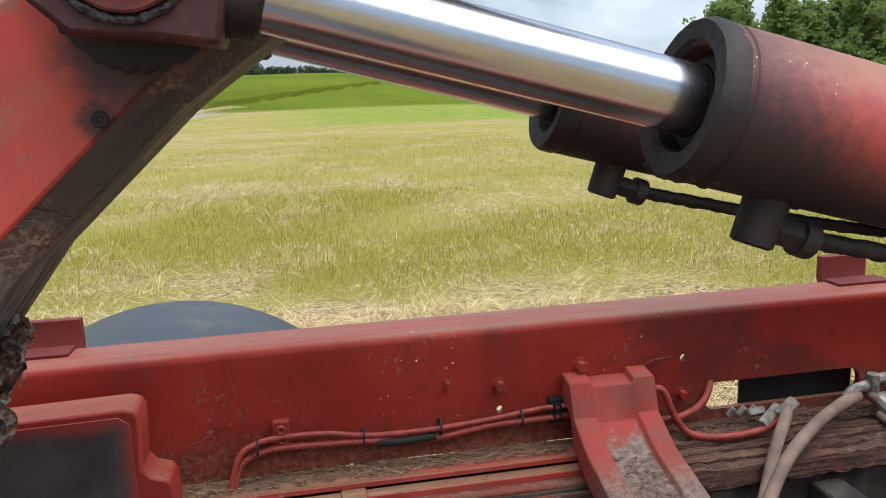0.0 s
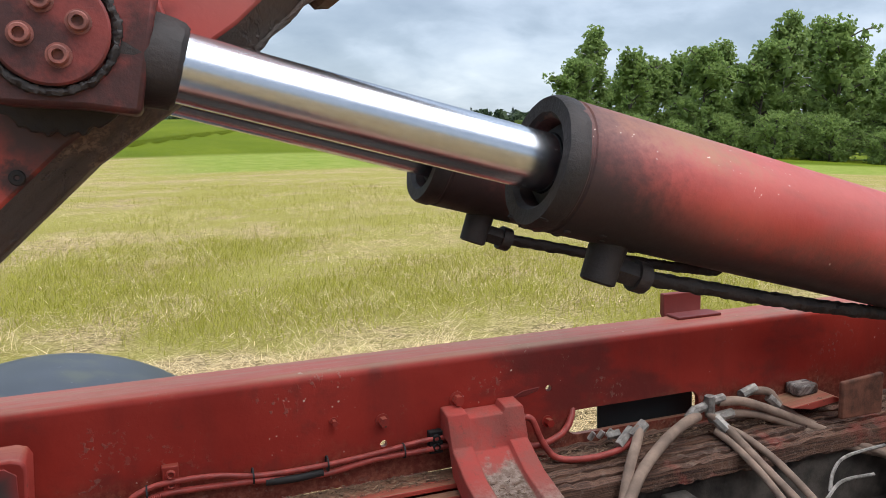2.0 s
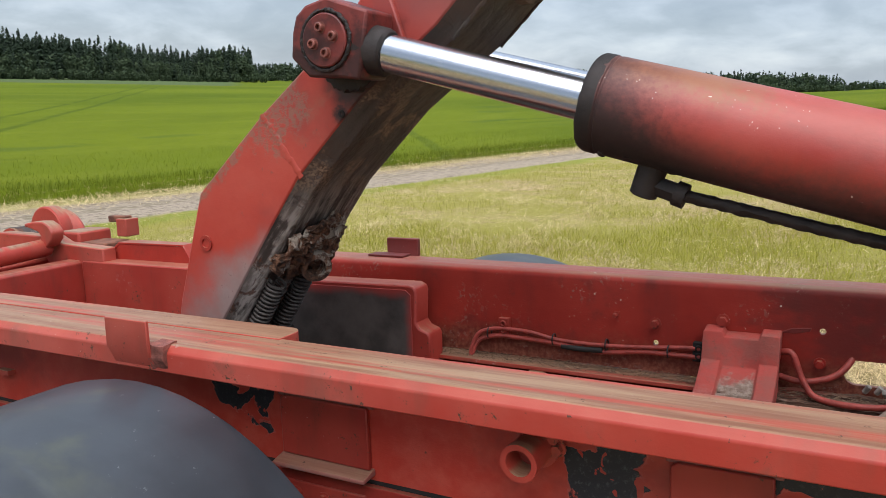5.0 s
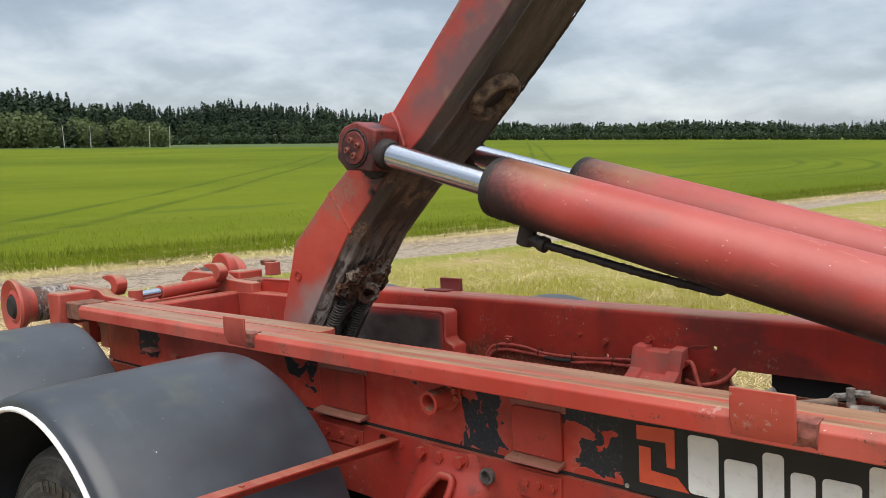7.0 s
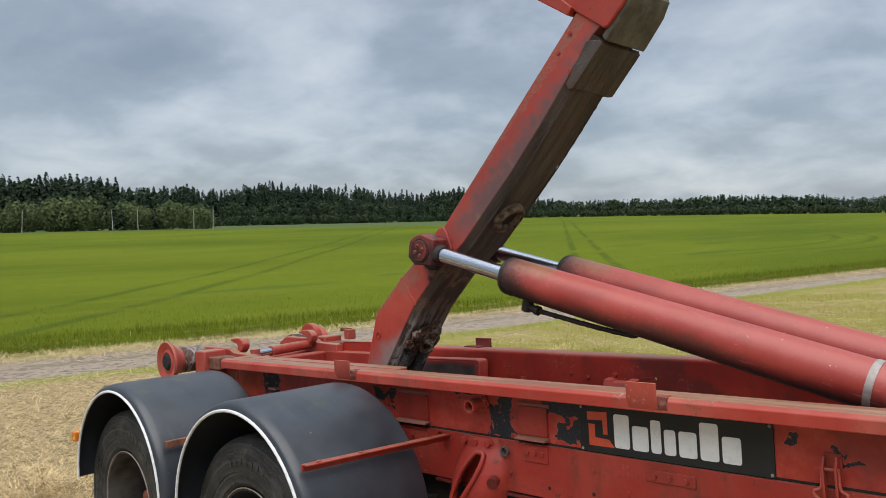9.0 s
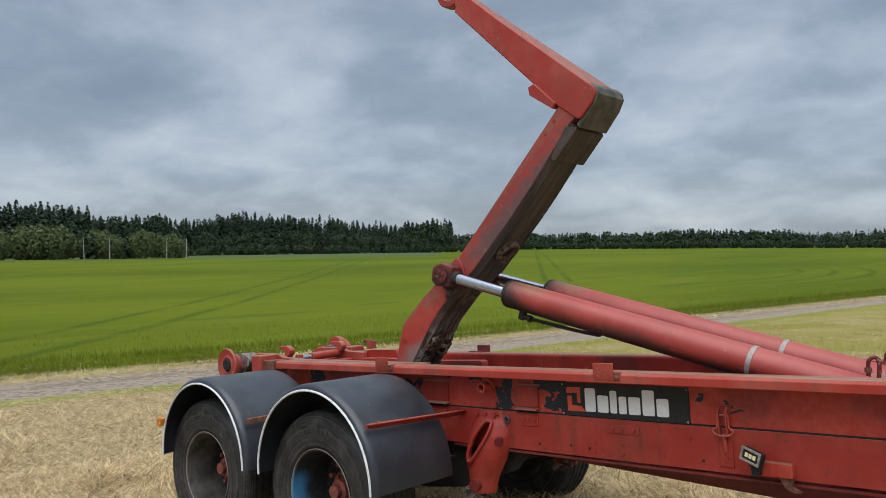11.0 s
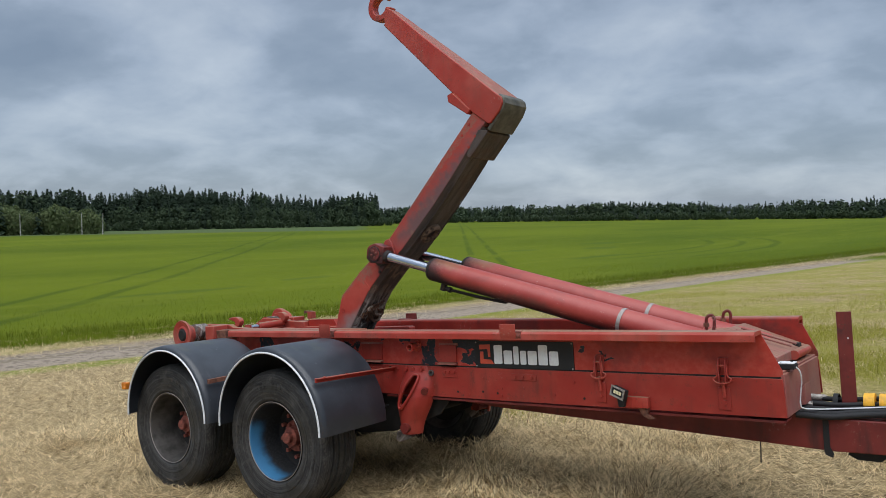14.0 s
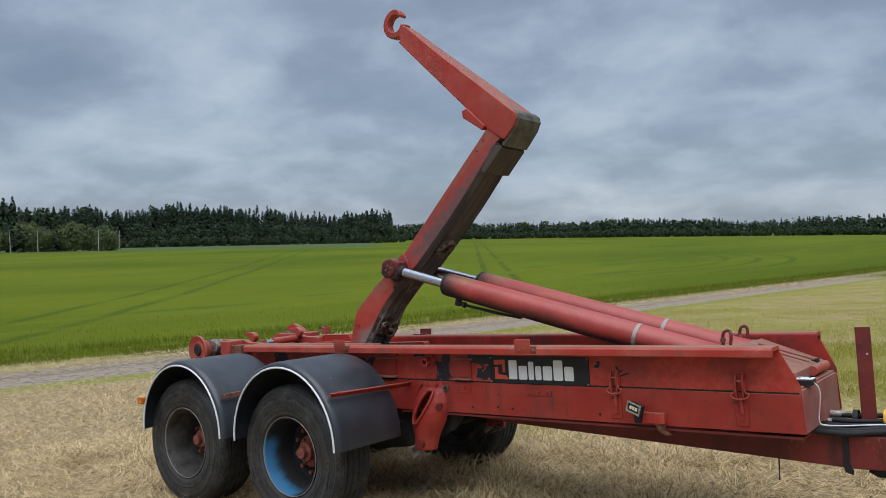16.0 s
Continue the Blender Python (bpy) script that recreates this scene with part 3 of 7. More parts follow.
HOSE_BLACK = plain("black_rubber_hose", (0.010, 0.010, 0.011), 0.72, 0.0, 0.3, 30, 0.2)
ZINC = plain("zinc_fitting", (0.33, 0.30, 0.265), 0.55, 0.4, 0.45, 50)
WHITE = plain("white_edging", (0.72, 0.73, 0.73), 0.5, 0.0, 0.12, 30, 0.1)
SIGN_BLACK = plain("black_sign_board", (0.010, 0.011, 0.012), 0.6, 0.0, 0.4, 8, 0.05)
SIGN_WHITE = plain("white_sign_print", (0.74, 0.76, 0.76), 0.45, 0.0, 0.05, 8, 0.02)
SIGN_ORANGE = plain("orange_sign_print", (0.62, 0.085, 0.04), 0.45, 0.0, 0.1, 8, 0.02)
YELLOW = plain("yellow_plastic", (0.75, 0.38, 0.02), 0.5)
AMBER = plain("amber_reflector", (0.65, 0.20, 0.02), 0.25)
LED = Nodes("amber_led_chip", 0.3).done((0.80, 0.70, 0.42))
BAND = plain("galvanised_strap", (0.34, 0.30, 0.275), 0.6, 0.4, 0.2, 40)
PEEL_GREY = plain("greenish_worn_steel", (0.10, 0.095, 0.075), 0.6, 0.1, 0.45, 12, 0.5)

# ---- shaping helpers ----
def mesh_of(name, verts, faces, mat, smooth=False):
    me = bpy.data.meshes.new(name)
    me.from_pydata([tuple(map(float, v)) for v in verts], [], faces)
    me.materials.append(mat)
    if smooth:
        me.polygons.foreach_set("use_smooth", [True] * len(me.polygons))
    return me


def soup(name, verts, faces, mat):
    """A large joined mesh out of numpy arrays; all faces have the same number of corners."""
    me = bpy.data.meshes.new(name)
    k = faces.shape[1]
    me.vertices.add(len(verts)); me.vertices.foreach_set("co", np.asarray(verts, dtype=np.float32).ravel())
    me.loops.add(faces.size); me.loops.foreach_set("vertex_index", faces.astype(np.int32).ravel())
    me.polygons.add(len(faces)); me.polygons.foreach_set("loop_start", np.arange(0, faces.size, k, dtype=np.int32))
    me.update(calc_edges=True)
    me.materials.append(mat)
    return me


# ---- the land ----
def smooth(v, lo, hi):
    s = np.clip((np.asarray(v, dtype=float) - lo) / (hi - lo), 0, 1)
    return s * s * (3 - 2 * s)


def track_x(y):
    """Nearest edge of the farm track."""
    return -12.85 + 0.160 * y + 0.001 * np.maximum(np.asarray(y, dtype=float) - 12, 0) ** 2


def crop_x(y):
    """Edge of the green corn beyond the track."""
    return -16.9 + 0.178 * y + 0.001 * np.maximum(np.asarray(y, dtype=float) - 12, 0) ** 2


def ground_z(x, y):
    """The meadow falls away behind the trailer, levels out and rises softly towards the woods."""
    x, y = np.asarray(x, dtype=float), np.asarray(y, dtype=float)
    z = -0.03 + 0.0716 * 14 * np.tanh(x / 14) - 0.0202 * 14 * np.tanh(y / 14)
    r = np.hypot(x, y)
    z = z + 0.27 * smooth(crop_x(y) - x, -0.1, 0.6) * smooth(y, -400, -60)
    z = z + (2.3 - 1.35 * smooth(-x, 0, 60)) * smooth(r, 45, 230)
    return z + 0.9 * smooth(r, 230, 700) * np.sin(x / 170 + 1) * np.cos(y / 210)


def ground_material():
    m = Nodes("mown_meadow_track_and_crop", 0.95)
    m.bsdf.inputs["Specular IOR Level"].default_value = 0.08
    x, y = m.axis(0), m.axis(1)
    w1, w2 = m.noise(0.35, 4), m.noise(0.05, 4)
    n1, n2, n3 = m.noise(1.1, 6, 0.65), m.noise(6.5, 6, 0.7), m.noise(42, 6, 0.8)
    n4 = m.noise(0.28, 5, 0.6, stretch=(0.6, 1.5, 1))
    straw = m.mix(m.step(n3, 0.35, 0.68), (0.22, 0.157, 0.078), (0.70, 0.535, 0.29))
    # dark patches put the shade between straw heaps into the ground colour
    straw = m.mix(m.math('MULTIPLY', m.step(m.noise(13, 5, 0.78), 0.52, 0.57), 0.80), straw, (0.075, 0.053, 0.027))
    straw = m.mix(m.math('MULTIPLY', m.step(m.noise(7.5, 6, 0.8), 0.50, 0.57), 0.35), straw, (0.09, 0.064, 0.032))
    sward = m.mix(m.step(n3, 0.35, 0.7), (0.175, 0.157, 0.032), (0.385, 0.335, 0.105))
    far_right = m.step(y, 2.0, 6.0)
    thin = m.math('ADD', m.math('MULTIPLY_ADD', far_right, 0.255, -0.10), m.math('MULTIPLY', n4, 0.5))
    thin = m.math('ADD', thin, m.math('MULTIPLY', n1, 0.45))
    meadow = m.mix(m.step(m.math('ADD', thin, m.math('MULTIPLY', n2, 0.12)), 0.54, 0.74), straw, sward)
    # track
    bend = m.math('MULTIPLY', m.math('POWER', m.math('MAXIMUM', m.math('SUBTRACT', y, 12.0), 0.0), 2.0), -0.001)
    off = m.math('ADD', m.math('ADD', x, bend), m.math('ADD', 12.85, m.math('MULTIPLY', y, -0.160)))
    off = m.math('ADD', off, m.math('MULTIPLY', m.math('SUBTRACT', w1, 0.5), 0.9))
    gravel = m.mix(m.step(n3, 0.3, 0.7), (0.21, 0.165, 0.12), (0.44, 0.36, 0.28))
    gravel = m.mix(m.math('MULTIPLY', m.step(n2, 0.5, 0.60), 0.75), gravel, (0.13, 0.105, 0.08))
    crest = m.math('MULTIPLY', m.step(off, -1.35, -1.6), m.step(off, -2.15, -1.9))
    gravel = m.mix(m.math('MULTIPLY', crest, m.step(n2, 0.42, 0.55)), gravel, (0.20, 0.165, 0.115))
    strip = m.math('MULTIPLY', m.step(off, 1.1, 0.5), m.step(n2, 0.35, 0.58))
    meadow = m.mix(strip, meadow, m.mix(n3, (0.13, 0.165, 0.02), (0.26, 0.27, 0.06)))
    col = m.mix(m.step(off, 0.1, -0.25), meadow, gravel)
    verge = m.mix(m.step(n2, 0.35, 0.65), (0.46, 0.38, 0.20), (0.27, 0.26, 0.08))
    col = m.mix(m.step(off, -2.9, -3.3), col, verge)
    # corn
    edge = m.math('ADD', m.math('ADD', x, bend), m.math('ADD', 16.6, m.math('MULTIPLY', y, -0.178)))
    edge = m.math('ADD', edge, m.math('MULTIPLY', m.math('SUBTRACT', w1, 0.5), 0.5))
    broad = m.noise(0.03, 5, 0.6, stretch=(1.0, 0.45, 1))
    corn = m.mix(m.step(broad, 0.35, 0.65), (0.070, 0.103, 0.003), (0.118, 0.146, 0.006))
    corn = m.mix(m.math('MULTIPLY', m.step(n1, 0.45, 0.75), 0.35), corn, (0.086, 0.111, 0.007))
    # wheel lines of the sprayer, running straight across the field
    wob = m.math('MULTIPLY', m.math('SUBTRACT', w2, 0.5), 2.4)
    for lean, shift, size, half in ((1.0, 17.2, 1.414, 1.40), (1.37, -3.7, 1.696, 1.10), (1.10, 75.0, 1.487, 1.30)):
        run = m.math('DIVIDE', m.math('ADD', m.math('ADD', y, m.math('MULTIPLY', x, lean)), shift), size)
        pair = m.math('ABSOLUTE', m.math('SUBTRACT', m.math('ABSOLUTE', m.math('ADD', run, m.math('MULTIPLY', wob, 0.5))), half))
        line = m.math('MULTIPLY', m.step(pair, 0.42, 0.16), m.math('MULTIPLY', m.step(m.noise(0.11, 3), 0.30, 0.48), 0.66))
        corn = m.mix(line, corn, (0.046, 0.078, 0.006))
    # where it turned at the headland
    away_c = m.math('SQRT', m.math('ADD', m.math('POWER', m.math('ADD', x, 75.0), 2.0), m.math('POWER', m.math('SUBTRACT', y, 66.0), 2.0)))
    for r in (52.3, 55.6, 59.0):
        ring = m.math('ABSOLUTE', m.math('SUBTRACT', m.math('ADD', away_c, m.math('MULTIPLY', wob, 0.4)), r))
        ring = m.math('MULTIPLY', m.step(ring, 0.55, 0.22), m.math('MULTIPLY', m.step(x, -48.0, -34.0), m.math('MULTIPLY', m.step(y, 118.0, 96.0), m.step(y, 44.0, 56.0))))
        corn = m.mix(m.math('MULTIPLY', ring, 0.6), corn, (0.046, 0.078, 0.006))
    # laid patches
    for cx, cy, rx, ry in ((-28.9, 25.4, 0.9, 2.6), (-27.0, 16.0, 0.9, 4.4), (-32.0, 69.0, 1.9, 3.6), (-37.0, 61.5, 1.6, 3.0), (-38.0, 81.0, 2.4, 4.0), (-24.5, 53.0, 0.9, 5.5)):
        d = m.math('ADD', m.math('POWER', m.math('DIVIDE', m.math('SUBTRACT', x, cx), rx), 2.0), m.math('POWER', m.math('DIVIDE', m.math('SUBTRACT', y, cy), ry), 2.0))
        d = m.math('ADD', d, m.math('MULTIPLY', m.math('SUBTRACT', n1, 0.5), 3.4))
        corn = m.mix(m.math('MULTIPLY', m.step(d, 1.0, 0.3), 0.5), corn, (0.050, 0.090, 0.016))
    # broad soft stripes, as the wind leaves them
    comb = m.noise(0.35, 4, 0.6, stretch=(1.0, 0.16, 1))
    corn = m.mix(m.math('MULTIPLY', m.step(comb, 0.5, 0.72), 0.45), corn, (0.146, 0.164, 0.013))
    ears = m.noise(2.6, 6, 0.75, stretch=(1.0, 0.30, 1))
    corn = m.mix(m.math('MULTIPLY', m.step(ears, 0.50, 0.66), 0.42), corn, (0.060, 0.092, 0.006))
    col = m.mix(m.step(edge, 0.2, -0.2), col, corn)
    # a greyer field at the foot of the forest
    far = m.math('SQRT', m.math('ADD', m.math('POWER', x, 2.0), m.math('POWER', y, 2.0)))
    rear = m.math('MULTIPLY', m.step(far, 205.0, 213.0), m.step(m.math('MULTIPLY_ADD', y, -0.93, m.math('MULTIPLY', x, -1.0)), -4.0, 8.0))
    col = m.mix(rear, col, m.mix(m.step(n1, 0.35, 0.7), (0.066, 0.096, 0.034), (0.095, 0.125, 0.050)))
    # uncut grass and crops beyond the meadow
    away = m.math('ADD', m.math('SUBTRACT', y, m.math('MULTIPLY', x, 0.10)), m.math('MULTIPLY', w1, 2.2))
    tall = m.mix(m.step(n1, 0.35, 0.7), (0.16, 0.21, 0.03), (0.24, 0.26, 0.06))
    col = m.mix(m.math('MULTIPLY', m.step(away, 31.5, 33.5), m.step(x, -3.0, 3.0)), col, tall)
    col = m.mix(m.math('MULTIPLY', m.step(away, 47, 52), m.step(x, -8.0, -5.0)), col, corn)
    m.bump(m.math('ADD', n3, n2), 0.8, 0.022)
    return m.done(col, 0.95)


GROUND = ground_material()


def grid_axis(n, near, far):
    s = np.linspace(-1, 1, n)
    return np.sign(s) * (near * np.abs(s) + (far - near) * np.abs(s) ** 6)


gx, gy = np.meshgrid(grid_axis(181, 55, 2600), grid_axis(181, 55, 2600), indexing="ij")
gzv = ground_z(gx, gy)
k = np.arange(180 * 181).reshape(180, 181)[:, :180].ravel()
ground = new("ground", soup("ground", np.stack([gx.ravel(), gy.ravel(), gzv.ravel()], 1), np.stack([k, k + 181, k + 182, k + 1], 1), GROUND))
ground.data.polygons.foreach_set("use_smooth", [True] * len(ground.data.polygons))
tagged(ground, "mown hay meadow with a gravel farm track and green corn", "ground", kind="structure")

# ---- bmesh helpers ----
def box(bm, x0, x1, y0, y1, z0, z1):
    v = [bm.verts.new((x, y, z)) for x in (x0, x1) for y in (y0, y1) for z in (z0, z1)]
    for f in ((0, 1, 3, 2), (4, 6, 7, 5), (0, 4, 5, 1), (2, 3, 7, 6), (0, 2, 6, 4), (1, 5, 7, 3)):
        bm.faces.new([v[i] for i in f])
    return bm


def prism(bm, pts, a, b, along="y"):
    """Extrudes a closed outline of (u, v) from a to b: (x, z) along y, (y, z) along x, (x, y) along z."""
    put = {"y": lambda u, v, w: (u, w, v), "x": lambda u, v, w: (w, u, v), "z": lambda u, v, w: (u, v, w)}[along]
    p = [bm.verts.new(put(u, v, a)) for u, v in pts]
    q = [bm.verts.new(put(u, v, b)) for u, v in pts]
    n = len(pts)
    bm.faces.new(p), bm.faces.new(q[::-1])
    for i in range(n):
        bm.faces.new((p[i], q[i], q[(i + 1) % n], p[(i + 1) % n]))
    return bm


def plate(bm, outline, holes, a, b):
    """A flat plate in (x, z) between y = a and y = b, with openings cut through it."""
    start = len(bm.verts)
    loops = [[bm.verts.new((u, a, v)) for u, v in ring] for ring in (outline, *holes)]
    edges = [bm.edges.new((r[i], r[(i + 1) % len(r)])) for r in loops for i in range(len(r))]
    made = bmesh.ops.triangle_fill(bm, use_beauty=True, use_dissolve=True, edges=edges)["geom"]
    faces = [g for g in made if isinstance(g, bmesh.types.BMFace)]
    out = bmesh.ops.extrude_face_region(bm, geom=faces)["geom"]
    bmesh.ops.translate(bm, verts=[g for g in out if isinstance(g, bmesh.types.BMVert)], vec=(0, b - a, 0))
    return bm


def round_ring(x0, x1, z0, z1, r, n=5):
    pts = []
    for cx, cz, a0 in ((x1 - r, z1 - r, 0), (x0 + r, z1 - r, 90), (x0 + r, z0 + r, 180), (x1 - r, z0 + r, 270)):
        pts += [(cx + r * math.cos(radians(a0 + 90 * i / n)), cz + r * math.sin(radians(a0 + 90 * i / n))) for i in range(n + 1)]
    return pts


def circle(cx, cz, r, n=16):
    return [(cx + r * math.cos(2 * math.pi * i / n), cz + r * math.sin(2 * math.pi * i / n)) for i in range(n)]


def frame_of(p, q):
    """Matrix whose x axis runs from p to q, starting at p."""
    d = (Vector(q) - Vector(p)).normalized()
    s = Vector((0, 0, 1)).cross(d)
    s = s.normalized() if s.length > 1e-4 else Vector((0, 1, 0))
    return Matrix.Translation(p) @ Matrix((d, s, d.cross(s))).transposed().to_4x4()


def lathe(bm, profile, m=None, n=32, closed=False):
    """Turns (distance along x, radius) about the x axis of m."""
    m = m or Matrix()
    rings = []
    for h, r in profile:
        if r < 1e-6:
            rings.append([bm.verts.new(m @ Vector((h, 0, 0)))])
        else:
            rings.append([bm.verts.new(m @ Vector((h, r * math.cos(2 * math.pi * i / n), r * math.sin(2 * math.pi * i / n)))) for i in range(n)])
    pairs = list(zip(rings, rings[1:])) + ([(rings[-1], rings[0])] if closed else [])
    for a, b in pairs:
        for i in range(n):
            j = (i + 1) % n
            if len(a) == 1 and len(b) == 1:
                continue
            if len(a) == 1:
                bm.faces.new((a[0], b[j], b[i]))
            elif len(b) == 1:
                bm.faces.new((a[i], a[j], b[0]))
            else:
                bm.faces.new((a[i], a[j], b[j], b[i]))
    return bm


def rod(bm, p, q, r, n=16, r2=None):
    d = (Vector(q) - Vector(p)).length
    return lathe(bm, [(0, 0), (0, r), (d, r if r2 is None else r2), (d, 0)], frame_of(p, q), n)


def bolt(bm, p, d, r=0.012, h=0.010):
    m = frame_of(p, Vector(p) + Vector(d))
    lathe(bm, [(-0.002, 0), (-0.002, r * 1.45), (0.002, r * 1.45), (0.002, 0)], m, 14)
    return lathe(bm, [(0.001, 0), (0.001, r), (h, r), (h, 0)], m, 6)


def path_points(pts, steps=6):
    """A smooth line through the given points."""
    P = [Vector(p) for p in pts]
    P = [P[0] * 2 - P[1], *P, P[-1] * 2 - P[-2]]
    out = []
    for i in range(1, len(P) - 2):
        for s in range(steps):
            t = s / steps
            a, b, c, d = P[i - 1], P[i], P[i + 1], P[i + 2]
            out.append(0.5 * ((2 * b) + (c - a) * t + (2 * a - 5 * b + 4 * c - d) * t * t + (3 * b - a - 3 * c + d) * t ** 3))
    return out + [P[-2]]


def tube(bm, pts, r, n=10, steps=6, smooth_path=True, ribs=0.0):
    P = path_points(pts, steps) if smooth_path else [Vector(p) for p in pts]
    rings, side = [], None
    for i, p in enumerate(P):
        d = (P[min(i + 1, len(P) - 1)] - P[max(i - 1, 0)]).normalized()
        if side is None:
            side = d.cross(Vector((0, 0, 1)))
            side = side if side.length > 1e-3 else d.cross(Vector((0, 1, 0)))
        side = (side - d * side.dot(d)).normalized()
        up = d.cross(side)
        rr = r * (1 + (ribs if i % 2 else -ribs))
        rings.append([bm.verts.new(p + side * rr * math.cos(2 * math.pi * k / n) + up * rr * math.sin(2 * math.pi * k / n)) for k in range(n)])
    for a, b in zip(rings, rings[1:]):
        for k in range(n):
            bm.faces.new((a[k], a[(k + 1) % n], b[(k + 1) % n], b[k]))
    bm.faces.new(rings[0][::-1]), bm.faces.new(rings[-1])
    return bm


def part(name, bm, mat, parent, label="", bevel=0.0, m=None, sharp=38):
    bmesh.ops.recalc_face_normals(bm, faces=bm.faces)
    for f in bm.faces:
        f.smooth = True
    for ed in bm.edges:
        if len(ed.link_faces) != 2 or ed.calc_face_angle(0) > radians(sharp):
            ed.smooth = False
    me = bpy.data.meshes.new(name)
    bm.to_mesh(me)
    bm.free()
    me.materials.append(mat)
    ob = new(name, me)
    if parent:
        ob.parent = parent
    if m is not None:
        ob.matrix_basis = m
    if bevel:
        b = ob.modifiers.new("edge", 'BEVEL')
        b.width, b.segments, b.limit_method, b.angle_limit = bevel, 2, 'ANGLE', radians(40)
    if label:
        ob["label"] = label
    return ob


def B():
    return bmesh.new()


# ---- the hook-lift trailer; its own axes: x to the drawbar, y across, z up ----
trailer = new("hook_lift_trailer")
trailer.matrix_world = Matrix(((0.99745, 0.00144, -0.07138, 0), (0.0, 0.9998, 0.02015, 0), (0.0714, -0.0201, 0.99725, 0), (0, 0, 0, 1))).normalized()
tagged(trailer, "worn red two-axle hook-lift trailer with its arm raised, on a meadow", "trailer")
MID = 0.0125                      # the trailer's middle plane


def far(y):
    return 2 * MID - y


PIVOT, SWING = (-1.181, 1.007), radians(ARM_SWING)


def A(x, z):
    """A point of the lifting arm, swung to where the arm stands."""
    dx, dz = x - PIVOT[0], z - PIVOT[1]
    c, s = math.cos(SWING), math.sin(SWING)
    return (PIVOT[0] + c * dx - s * dz, PIVOT[1] + s * dx + c * dz)


# -- side beams of the hook frame, the rails on which a body slides
def side_beam(name, s):
    """s: -1 for the beam on the logo's side, 1 for the other."""
    w = (lambda y: MID + s * (y - MID)) if s > 0 else (lambda y: 2 * MID - y)
    prof = [(0.585, 1.192), (0.585, 1.234), (0.571, 1.250), (0.452, 1.250), (0.436, 1.234), (0.436, 0.99), (0.450, 0.99), (0.450, 1.224), (0.566, 1.224), (0.566, 1.192)]
    bm = prism(B(), [(w(y), z) for y, z in prof], -2.12, 2.557, "x")
    return part(name, bm, RED_OLD if s < 0 else RED, trailer, bevel=0.003)


side_beam("side_beam", -1)
WF, WN = 0.450, -0.4255            # inner face of one web, outer face of the other
bm = plate(B(), [(-2.12, 0.985), (2.66, 0.985), (2.66, 1.02), (2.555, 1.228), (-2.12, 1.228)], [], WN - 0.004, WN + 0.003)
part("web_plate", bm, PEELED, trailer, "red paint peeling off black steel")

bm = plate(B(), [(-2.12, 0.985), (2.66, 0.985), (2.66, 1.02), (2.575, 1.205), (-2.12, 1.205)],
           [round_ring(0.458, 0.842, 1.012, 1.074, 0.028), circle(0.409, 1.139, 0.008, 10), circle(0.001, 1.068, 0.008, 10)], WF, WF + 0.014)
part("web_plate", bm, RED_FAR, trailer, "grimy red web with old stains")
prof = [(0.4500, 1.205)] + [(0.4720 - 0.022 * math.cos(radians(a)), 1.228 + 0.022 * math.sin(radians(a))) for a in range(0, 91, 10)] + [(0.548, 1.250), (0.560, 1.236), (0.560, 1.19), (0.548, 1.19), (0.548, 1.224), (0.466, 1.224), (0.466, 1.200)]
part("side_beam", prism(B(), prof, -2.12, 2.557, "x"), RED_FAR, trailer)

# inner cap strips on the rails at the rear
part("rail_cap", prism(B(), [(-2.1, -0.437), (-2.1, -0.352), (-0.585, -0.352)] + [(-0.585 + 0.035 * math.sin(radians(a)), -0.387 + 0.035 * math.cos(radians(a))) for a in range(10, 91, 16)] + [(-0.55, -0.437)], 1.213, 1.2530, "z"), RED_OLD, trailer, bevel=0.002)

WELD_RED = plain("rusty_red_weld", (0.20, 0.055, 0.038), 0.7, 0.0, 0.45, 40, 0.8, (0.32, 0.10, 0.075))
# body guides standing on the rails
for x0 in (-0.898, 0.876):
    tab = [(-0.556, 1.192), (-0.578, 1.240), (-0.577, 1.301), (-0.569, 1.301), (-0.569, 1.243), (-0.548, 1.195)]
    g = part("guide_tab", prism(B(), tab, x0, x0 + 0.124, "x"), RED_OLD, trailer, bevel=0.002)
    bm = prism(B(), [(-0.556, 1.192), (-0.570, 1.222), (-0.568, 1.250), (-0.530, 1.2535), (-0.530, 1.250), (-0.556, 1.243)], x0 + 0.112, x0 + 0.158, "x")
    bmesh.ops.subdivide_edges(bm, edges=bm.edges, cuts=4, use_grid_fill=True)
    for v in bm.verts:
        v.co += 0.003 * noise.noise_vector(v.co * 40) + 0.0015 * noise.noise_vector(v.co * 120)
    part("weld", bm, WELD_RED, g, "rough red weld fillet")
    tab = [(0.552, 1.195), (0.588, 1.248), (0.588, 1.300), (0.606, 1.300), (0.606, 1.244), (0.563, 1.190)]
    g = part("guide_tab", prism(B(), tab, x0 - 0.046, x0 + 0.076, "x"), RED_DARK, trailer, bevel=0.003)
    part("tab_foot", box(B(), x0 - 0.064, x0 + 0.070, 0.498, 0.552, 1.2495, 1.2570), RED_DARK, g, bevel=0.002)

# -- lifting arm
back = [A(*p) for p in ((-1.20, 1.05), (-1.203, 1.225), (-1.180, 1.535), (-1.012, 1.780), (-0.725, 2.140), (-0.079, 3.248))]
front = [A(*p) for p in ((0.092, 3.222), (0.050, 3.140), (-0.155, 2.740), (-0.310, 2.460), (-0.560, 2.060), (-0.718, 1.870), (-0.855, 1.650), (-0.917, 1.500), (-0.985, 1.320), (-1.05, 1.15), (-1.085, 1.05))]
ARM_EDGE = front[3][0] * ARM_N[0] + front[3][1] * ARM_N[1]
